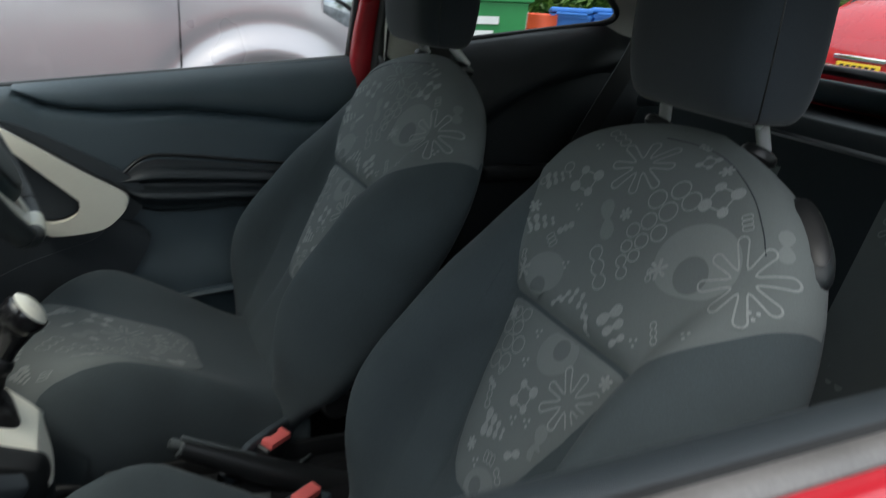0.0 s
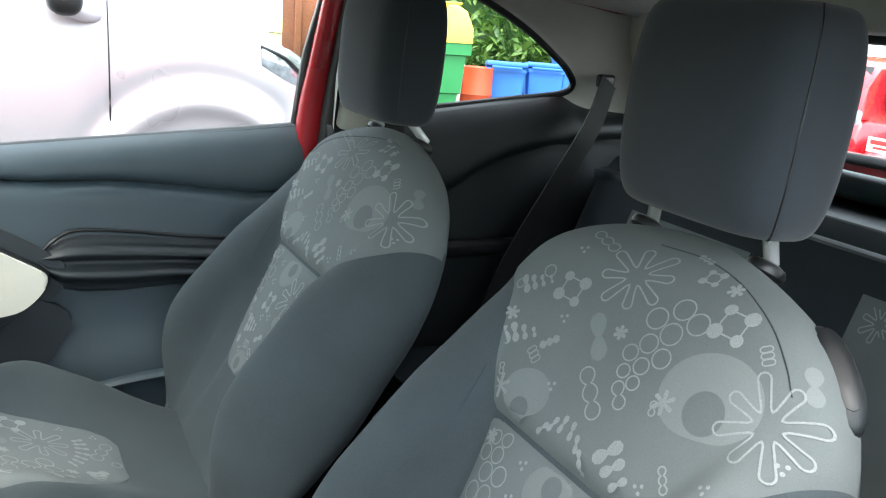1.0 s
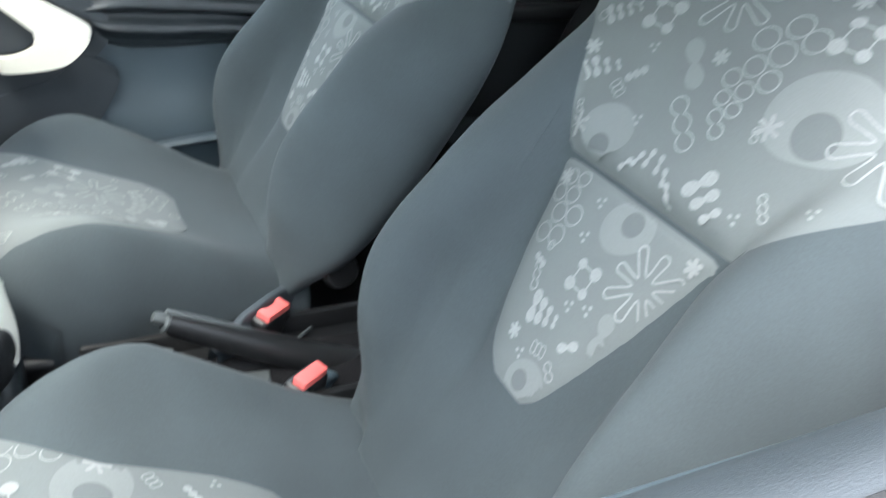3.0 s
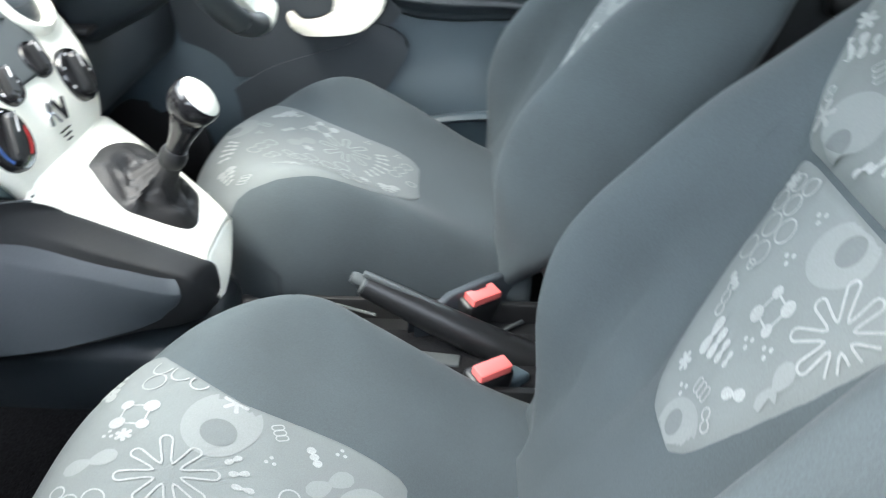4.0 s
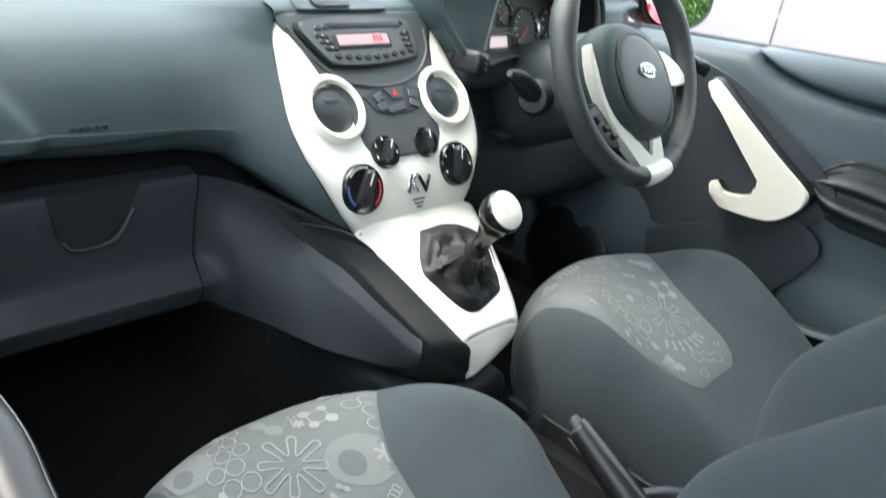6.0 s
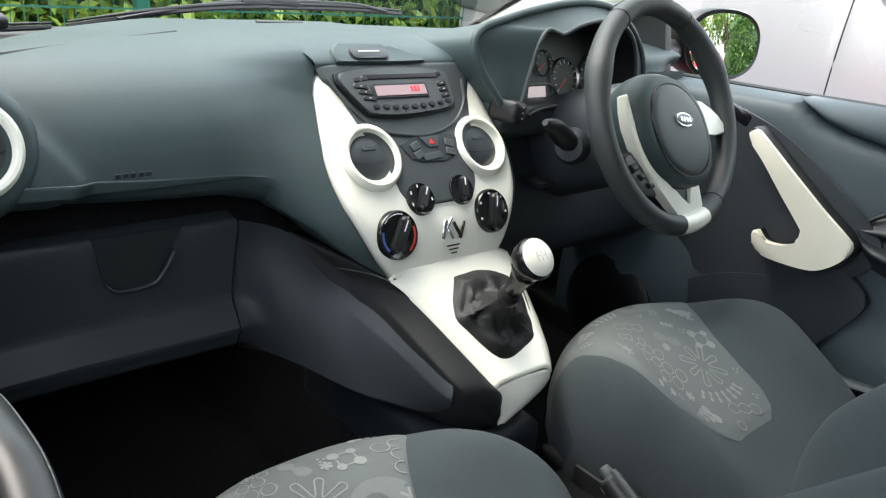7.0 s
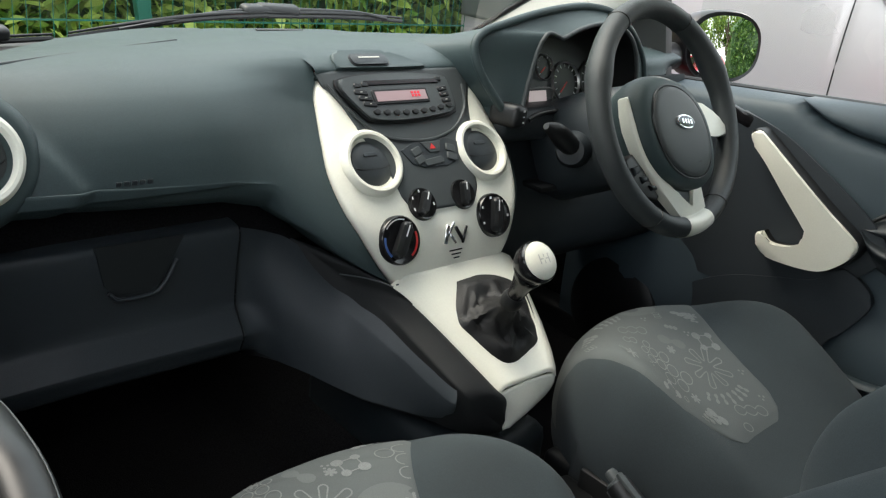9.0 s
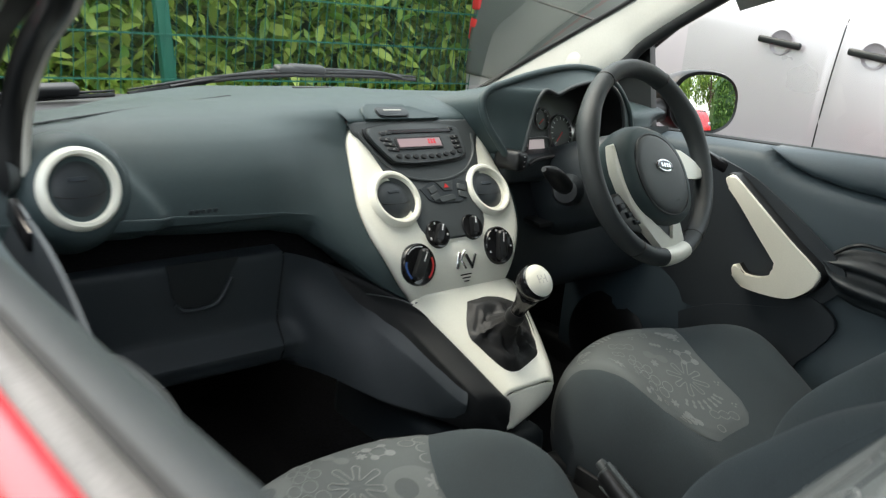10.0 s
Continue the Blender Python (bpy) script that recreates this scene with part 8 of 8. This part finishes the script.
def hatchback(x, y, turn, mat, label, glow=False):
    """A parked hatchback, its tail towards +y before turning."""
    t = thing("parked_car", (x, y, GZ), label, "car", "parked cars")
    m = pose(x, y, GZ, 0, 0, turn)
    rings = []
    prof = [(1.95, 0.35, 0.62, 0.80), (1.98, 0.33, 0.80, 0.84), (1.90, 0.30, 0.98, 0.85), (1.2, 0.28, 0.98, 0.88), (0.0, 0.27, 0.95, 0.88), (-1.0, 0.28, 0.90, 0.88), (-1.7, 0.30, 0.78, 0.85), (-2.0, 0.34, 0.60, 0.78)]
    for yy, lo, hi, w in prof:
        mid = (lo + hi) / 2
        rings.append([m @ Vector((w * math.copysign(abs(math.cos(a)) ** 0.45, math.cos(a)), yy, mid + (hi - lo) / 2 * math.copysign(abs(math.sin(a)) ** 0.55, math.sin(a)))) for a in (2 * math.pi * k / 32 for k in range(32))])
    body = loft("body", rings, mat, t)
    rings = []
    for yy, hi, w in ((1.88, 0.97, 0.74), (1.72, 1.22, 0.68), (1.45, 1.40, 0.60), (0.6, 1.47, 0.60), (-0.1, 1.43, 0.60), (-0.55, 1.20, 0.66), (-0.95, 0.92, 0.74)):
        rings.append([m @ Vector((wx, yy, z)) for wx, z in ((-w * 1.12, 0.90), (-w * 1.05, (0.9 + hi) / 2), (-w, hi - 0.03), (-w * 0.8, hi), (0, hi + 0.015), (w * 0.8, hi), (w, hi - 0.03), (w * 1.05, (0.9 + hi) / 2), (w * 1.12, 0.90), (0, 0.86))])
    loft("cabin", rings, mat, t)
    def pane(pts, nm):
        mesh_part(nm, [m @ Vector(p) for p in pts], [tuple(range(len(pts)))], M_GLOSS, t, "dark window", smooth=False)
    pane([(-0.62, 1.815, 1.02), (0.62, 1.815, 1.02), (0.56, 1.50, 1.385), (-0.56, 1.50, 1.385)], "rear_window")
    pane([(-0.68, -0.86, 0.99), (0.68, -0.86, 0.99), (0.56, -0.17, 1.42), (-0.56, -0.17, 1.42)], "windscreen")
    for sx in (-1, 1):
        pane([(sx * 0.775, 1.45, 1.0), (sx * 0.775, -0.50, 1.0), (sx * 0.672, 0.0, 1.375), (sx * 0.665, 1.25, 1.375)], "side_window")
        part("tail_lamp", rbox((0.16, 0.06, 0.24), 0.03, 3, m @ pose(sx * 0.70, 1.90, 0.86)), M_MARKRED if mat != M_RED else M_LAMP, t, "tail lamp")
        for yy in (1.25, -1.25):
            part("wheel", lathe([(0.0, 0.07), (0.19, 0.08), (0.29, 0.09), (0.30, 0.06), (0.30, -0.06), (0.2, -0.08)], m @ facing((sx * 0.80, yy, 0.30), (sx, 0, 0)), 28), M_TYRE, t, "black tyre")
    part("number_plate", rbox((0.50, 0.012, 0.11), 0.003, 1, m @ pose(0, 1.995, 0.70)), M_PLATE, t, "yellow number plate")
    for k in range(6):
        part("plate_bar", rbox((0.045, 0.004, 0.065), 0, 1, m @ pose(-0.18 + 0.072 * k, 2.004, 0.70)), M_BLACK, t, smooth=False)
    part("tail_bar", rbox((0.60, 0.03, 0.05), 0.012, 2, m @ pose(0, 1.985, 0.80)), M_CHROME, t, "chrome tailgate bar")
    return t


hatchback(5.35, -9.0, 4, M_RED, "red hatchback parked behind, its tail in view")
hatchback(3.45, -8.8, 182, M_RED, "red hatchback with a white windscreen card parked behind")
hatchback(9.0, -13.0, -8, M_WHITECAR, "white hatchback parked farther behind")
card = thing("price_card", (3.98, -6.80, GZ), "white card with faded red writing on the parked car", "sign")
part("card_sheet", rbox((0.26, 0.01, 0.13), 0.002, 1, pose(3.94, -6.815, 0.40, 0, 0, 2)), M_WHITE, card)
for k in range(2):
    part("card_bar", rbox((0.20 - 0.07 * k, 0.004, 0.04 - 0.02 * k), 0, 1, pose(3.94, -6.807, 0.425 - 0.05 * k, 0, 0, 2)), M_MARKRED, card, smooth=False)


# bins by the hedge
def wheelie(x, y, turn, mat, h, w, label):
    t = thing("wheelie_bin", (x, y, GZ), label, "bin", "wheelie bins")
    m = pose(x, y, GZ, 0, 0, turn)
    rings = [[m @ Vector((a * w * f, b * w * f * 1.1, z)) for a, b in ((-0.5, -0.45), (-0.45, -0.5), (0.45, -0.5), (0.5, -0.45), (0.5, 0.45), (0.45, 0.5), (-0.45, 0.5), (-0.5, 0.45))] for z, f in ((0.03, 0.80), (h * 0.5, 0.9), (h * 0.90, 1.0), (h * 0.90, 1.06), (h * 0.94, 1.06))]
    loft("bin_body", rings, mat, t)
    part("bin_lid", rbox((w * 1.08, w * 1.22, h * 0.06), 0.02, 3, m @ pose(0, 0, h * 0.97, 4, 0, 0)), mat, t, "hinged lid")
    part("bin_handle", rbox((w * 0.8, 0.03, 0.03), 0.01, 2, m @ pose(0, w * 0.66, h * 0.95)), mat, t)
    for sx in (-1, 1):
        part("bin_wheel", lathe([(0.0, 0.02), (0.07, 0.02), (0.09, 0.01), (0.09, -0.02)], m @ facing((sx * w * 0.42, w * 0.5, 0.09), (sx, 0, 0)), 20), M_TYRE, t)


wheelie(8.25, -5.50, 62, M_BINBLUE, 1.03, 0.47, "blue wheelie bin by the hedge")
wheelie(8.25, -6.08, 62, M_BINBLUE, 1.04, 0.47, "blue wheelie bin with a black lid edge")
wheelie(8.9, -6.95, 60, M_BINBLUE, 1.19, 0.52, "blue wheelie bin behind the others")
drum = thing("oil_drum", (8.10, -5.0, GZ), "orange-red drum beside the bins", "drum")
part("drum_body", lathe([(0.0, 0.62), (0.19, 0.62), (0.205, 0.64), (0.205, 0.44), (0.213, 0.43), (0.205, 0.42), (0.205, 0.22), (0.213, 0.21), (0.205, 0.20), (0.205, 0.0), (0.0, 0.0)], pose(8.10, -5.0, GZ) @ Matrix.Diagonal((1, 1, 1.5, 1)), 32), M_ORANGE, drum)
part("timber", rbox((0.06, 0.12, 0.98), 0.004, 1, pose(8.05, -4.70, GZ + 0.50, 6, 4, 0)), M_PILLAR, thing("timber_offcut", (8.05, -4.70, GZ), "pale timber offcut leaning by the drum", "timber"))


def dumpster(x, y, turn, body_mat, lid_mat, label):
    t = thing("waste_container", (x, y, GZ), label, "container", "waste containers")
    m = pose(x, y, GZ, 0, 0, turn) @ Matrix.Diagonal((1, 1, 1.3, 1))
    rings = [[m @ Vector((a * f, b * f, z)) for a, b in ((-0.66, -0.48), (0.66, -0.48), (0.66, 0.48), (-0.66, 0.48))] for z, f in ((0.15, 0.84), (0.55, 0.92), (0.56, 0.96), (0.86, 0.99), (0.87, 1.06), (0.96, 1.06))]
    loft("container_body", rings, body_mat, t)
    rr = []
    for k in range(9):
        f = k / 8
        rr.append([m @ Vector((-0.70 + 1.40 * f, yy, 0.965 + zz)) for yy, zz in ((-0.52, 0.0), (-0.50, 0.12), (-0.34, 0.25), (0.0, 0.32), (0.34, 0.25), (0.50, 0.12), (0.52, 0.0))])
    loft("container_lid", rr, lid_mat, t, "domed lid")
    for k in range(5):
        part("lid_rib", rbox((0.03, 0.9, 0.02), 0.006, 1, m @ pose(-0.56 + 0.28 * k, 0, 1.27)), lid_mat, t)
    for k in range(2):
        part("text_bar", rbox((0.42 - 0.12 * k, 0.006, 0.06), 0, 1, m @ pose(0.1, -0.485, 0.72 - 0.11 * k)), M_WHITE, t, smooth=False)
    for a in (-0.5, 0.5):
        for b in (-0.36, 0.36):
            part("castor", lathe([(0.0, 0.02), (0.07, 0.02), (0.08, 0.0), (0.07, -0.02), (0.0, -0.02)], m @ facing((a, b, 0.08), (1, 0, 0)), 18), M_TYRE, t)


dumpster(7.62, -3.66, -90, M_BINGREEN, M_BINYELLOW, "green waste container with a yellow domed lid")
dumpster(7.1, -1.55, 75, M_LIME, M_LIME, "pale lime waste container behind the silver carrier")
skip = thing("brown_container", (9.0, -2.6, GZ), "tall rusty brown steel container", "container")
part("container_box", rbox((1.6, 3.2, 2.25), 0.03, 2, pose(9.0, -2.4, 0.80)), M_BROWN, skip)
for k in range(9):
    part("container_rib", rbox((0.05, 0.08, 2.1), 0.01, 1, pose(8.18, -3.9 + 0.37 * k, 0.80)), M_BROWN, skip)

# grey van ahead beyond the windscreen
gv = thing("grey_van", (5.2, 5.4, 0), "grey panel van parked ahead", "van")
gm2 = pose(4.9, 5.0, 0, 0, 0, -22)
rings = []
for yy, w, hi in ((-0.02, 0.92, 1.98), (0.0, 0.97, 2.05), (0.9, 0.99, 2.08), (2.6, 0.99, 2.08), (4.2, 0.95, 1.3)):
    rings.append([gm2 @ Vector((w * a, yy, 0.35 + (hi - 0.35) * b)) for a, b in ((-1, 0), (-1, 0.5), (-0.93, 0.93), (-0.85, 1), (0.85, 1), (0.93, 0.93), (1, 0.5), (1, 0))])
loft("van_body", rings, M_TRUCK, gv, "grey painted body")
part("door_split", rbox((0.012, 0.02, 1.5), 0, 1, gm2 @ pose(0, -0.02, 1.15)), M_BLACK, gv, smooth=False)
for sx in (-1, 1):
    part("tail_lamp", rbox((0.10, 0.05, 0.42), 0.02, 2, gm2 @ pose(sx * 0.90, -0.03, 0.98)), M_MARKRED, gv, "red tail lamp")
    mesh_part("rear_window", [gm2 @ Vector(p) for p in ((sx * 0.10, -0.03, 1.25), (sx * 0.80, -0.03, 1.25), (sx * 0.74, -0.03, 1.80), (sx * 0.10, -0.03, 1.80))], [(0, 1, 2, 3)], M_GLOSS, gv, smooth=False)
    for yy in (0.7, 3.2):
        part("wheel", lathe([(0.0, 0.07), (0.2, 0.08), (0.31, 0.09), (0.32, 0.05), (0.32, -0.06)], gm2 @ facing((sx * 0.9, yy, 0.32), (sx, 0, 0)), 28), M_TYRE, gv)
part("number_plate", rbox((0.05, 0.01, 0.26), 0.002, 1, gm2 @ pose(-0.86, -0.035, 0.60)), M_WHITE, gv)
part("rear_bumper", rbox((1.9, 0.14, 0.16), 0.03, 2, gm2 @ pose(0, -0.05, 0.42)), M_TRUCK, gv)


# mesh fence ahead
fence = thing("mesh_fence", (1.0, 3.2, 0.0), "green welded mesh fence in front of the hedge", "fence")
for x in (-1.75, 0.83, 3.41, 5.99):
    m = Matrix.Translation((x + 0.085, 3.2, 0))
    shear = Matrix(((1, 0, -0.142, x + 0.082), (0, 1, 0, 3.2), (0, 0, 1, 0), (0, 0, 0, 1)))
    part("post", rbox((0.062, 0.05, 1.9), 0.006, 2, shear @ pose(0, 0, 0.95)), M_FENCE, fence, "green steel post")
for k in range(9):
    part("wire", rbox((9.0, 0.007, 0.007), 0, 1, pose(2.0, 3.17, 0.14 + 0.2 * k)), M_FENCE, fence, smooth=False)
wires = bmesh.new()
for k in range(180):
    x = -2.5 + 0.05 * k
    bmesh.ops.create_cube(wires, size=1, matrix=Matrix.Translation((x, 3.165, 0.95)) @ Matrix.Diagonal((0.0028, 0.003, 1.75, 1)))
tagged(part("upright_wires", wires, M_FENCE, fence, smooth=False), kind="stuff")


def leaves(name, box, count, mat, size, label, category, seed, shape=None, drop=0.5):
    """Many bent leaves in a box; shape(x, y, z) keeps or drops a place."""
    rnd = np.random.RandomState(seed)
    verts, faces = [], []
    made = 0
    while made < count:
        p = Vector([box[i] + (box[i + 3] - box[i]) * rnd.rand() for i in range(3)])
        if shape and not shape(p, rnd):
            continue
        made += 1
        L = size * (0.6 + 0.8 * rnd.rand())
        W = L * (0.30 + 0.12 * rnd.rand())
        m = Euler((radians(rnd.uniform(-60, 60)), radians(rnd.uniform(-60, 60)), rnd.rand() * 6.283)).to_matrix()
        o = len(verts)
        for a, b, c in ((0, 0, 0), (0.35, -0.5, 0.06), (0.35, 0.5, 0.06), (0.7, -0.38, 0.0), (0.7, 0.38, 0.0), (1.0, 0, -0.12), (0.35, 0, 0), (0.7, 0, -0.05)):
            verts.append(p + m @ Vector((a * L, b * W, c * L)))
        faces += [(o, o + 1, o + 6), (o, o + 6, o + 2), (o + 1, o + 3, o + 7, o + 6), (o + 6, o + 7, o + 4, o + 2), (o + 3, o + 5, o + 7), (o + 7, o + 5, o + 4)]
    ob = mesh_part(name, verts, faces, mat, None, smooth=True)
    return tagged(ob, label, category, kind="stuff")


def front_hedge(p, rnd):
    depth = (p.y - 3.35) / 0.9
    wob = 0.25 * noise.noise(Vector((p.x * 1.1, p.z * 1.3, 3.0)))
    return p.y > 3.38 + 0.18 + wob and rnd.rand() < math.exp(-2.2 * max(0, depth - 0.15))


leaves("laurel_hedge", (-3.5, 3.3, 0.0, 6.5, 4.4, 2.25), 28000, M_LEAF, 0.125, "dense light green laurel hedge behind the fence", "hedge", 3, front_hedge)
# block behind the laurel; its darker green stands in for shade between leaves
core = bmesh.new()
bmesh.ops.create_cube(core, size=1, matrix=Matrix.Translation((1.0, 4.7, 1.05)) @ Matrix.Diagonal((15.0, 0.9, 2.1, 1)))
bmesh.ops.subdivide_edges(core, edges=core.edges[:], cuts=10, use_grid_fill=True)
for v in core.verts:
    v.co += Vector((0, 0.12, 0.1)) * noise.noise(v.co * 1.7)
structure(part("hedge_core", core, M_LEAFDARK), "dark green block standing in for the hedge's shaded depth", "hedge")


def back_hedge(p, rnd):
    line = -12.5 + 0.55 * p.x + 0.5 * noise.noise(Vector((p.x * 0.5, p.z * 0.7, 0.0)))
    if p.x < 7.4 or p.z > 1.5 + 1.5 * min(1.0, max(0.0, (p.x - 6.5) / 2.0)) + 0.4 * noise.noise(Vector((p.x, 7.0, 1.0))):
        return False
    return line - 1.1 < p.y < line + 0.2 - 0.25 * p.z and rnd.rand() < 0.9


leaves("shrub_hedge", (-4, -16, -0.35, 17, -3.0, 3.4), 22000, M_LEAFDARK, 0.17, "dense shrub hedge behind the bins", "hedge", 5, back_hedge)
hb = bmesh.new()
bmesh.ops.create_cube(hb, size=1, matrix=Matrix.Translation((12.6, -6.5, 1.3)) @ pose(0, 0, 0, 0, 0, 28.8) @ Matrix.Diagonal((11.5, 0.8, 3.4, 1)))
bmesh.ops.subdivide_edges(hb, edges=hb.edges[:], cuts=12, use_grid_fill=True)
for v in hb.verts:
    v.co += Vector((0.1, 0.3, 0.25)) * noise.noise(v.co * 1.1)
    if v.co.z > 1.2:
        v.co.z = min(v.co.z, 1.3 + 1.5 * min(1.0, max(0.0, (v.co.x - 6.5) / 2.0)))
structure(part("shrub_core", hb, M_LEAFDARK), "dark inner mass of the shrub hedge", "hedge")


def tree(x, y, h, seed):
    t = thing("tree", (x, y, GZ), "leafy green tree at the edge of the car park", "tree", "trees behind")
    rnd = random.Random(seed)
    tube("trunk", [(x, y, GZ), (x + 0.1, y, h * 0.3), (x - 0.1, y + 0.1, h * 0.6), (x, y, h * 0.85)], lambda f: 0.16 * (1 - f) + 0.02, M_BARK, t, n=12, sides=10)
    clumps = []
    for k in range(9):
        a, e = rnd.random() * 6.283, 0.35 + 0.55 * rnd.random()
        tip = Vector((x + math.cos(a) * h * 0.22, y + math.sin(a) * h * 0.22, h * e + 0.3))
        tube("limb", [(x, y, h * e * 0.75), (Vector((x, y, h * e * 0.85)) + tip) / 2, tip], lambda f: 0.05 * (1 - f) + 0.012, M_BARK, t, n=8, sides=6)
        clumps.append((tip, h * (0.12 + 0.08 * rnd.random())))
    clumps.append((Vector((x, y, h * 0.9)), h * 0.16))
    rs = np.random.RandomState(seed)
    verts, faces = [], []
    for c, r in clumps:
        for _ in range(420):
            d = rs.normal(size=3)
            d /= np.linalg.norm(d)
            p = c + Vector(d) * r * (0.5 + 0.6 * rs.rand())
            m = Euler(tuple(rs.rand(3) * 6.283)).to_matrix()
            o = len(verts)
            s = 0.16 + 0.14 * rs.rand()
            verts += [p, p + m @ Vector((s * 0.5, s * 0.3, 0.02)), p + m @ Vector((s, 0, 0)), p + m @ Vector((s * 0.5, -s * 0.3, 0.02))]
            faces.append((o, o + 1, o + 2, o + 3))
    tagged(mesh_part("crown", verts, faces, M_LEAFTREE, t, smooth=False), kind="stuff")


for x, y, h, s in ((5.5, -16.5, 6.5, 1), (13.5, -13, 7.0, 3), (2.0, -17.0, 5.5, 4), (16.5, -9.5, 6.0, 5), (-2.5, -18.0, 6.5, 6), (20, -14, 8.0, 7), (6.6, -14.5, 4.9, 8), (11.6, -16.0, 5.8, 9), (4.2, -13.2, 4.2, 10), (8.6, -18.5, 3.4, 11)):
    tree(x, y, h, s)

# wipers on the windscreen
def wiper(pts, arm, label):
    t = thing("wiper", pts[0], label, "wiper", "wipers")
    tube("blade", pts, 0.0042, M_RUBBER, t, n=16, sides=6, label="black rubber wiper blade")
    tube("blade_spine", [Vector(p) + Vector((0, 0.0, 0.007)) for p in pts], lambda f: 0.0015 + 0.002 * math.sin(math.pi * f), M_BLACK, t, n=16, sides=8)
    tube("wiper_arm", arm, lambda f: 0.0035 + 0.004 * f ** 3, M_BLACK, t, n=16, sides=8, label="black wiper arm")
    p = Vector(arm[-1])
    d = (p - Vector(arm[-2])).normalized()
    part("wiper_pivot", rbox((0.085, 0.030, 0.022), 0.008, 3, facing(p - d * 0.015, (0, -0.2, 1), d) @ pose(0, 0, 0.0, 0, 0, 90)), M_BLACK, t, "black pivot cap")


wiper([(-0.245, 0.985, 0.858), (-0.105, 1.00, 0.876), (0.01, 1.00, 0.889), (0.12, 1.00, 0.895)], [(-0.165, 0.985, 0.870), (-0.07, 1.00, 0.884), (0.03, 1.01, 0.897), (0.13, 1.015, 0.903)], "black wiper parked at the foot of the windscreen")
wiper([(0.12, 1.00, 0.894), (0.30, 1.00, 0.895), (0.43, 0.985, 0.892)], [(0.39, 0.985, 0.896), (0.32, 1.00, 0.905), (0.19, 1.01, 0.905), (0.135, 1.015, 0.903)], "black wiper parked at the foot of the windscreen")
wiper([(-0.60, 0.95, 0.835), (-0.50, 0.965, 0.843), (-0.40, 0.975, 0.850), (-0.27, 0.985, 0.856)], [(-0.56, 0.955, 0.850), (-0.47, 0.97, 0.858), (-0.40, 0.98, 0.862), (-0.36, 0.985, 0.864)], "black wiper parked at the foot of the windscreen")
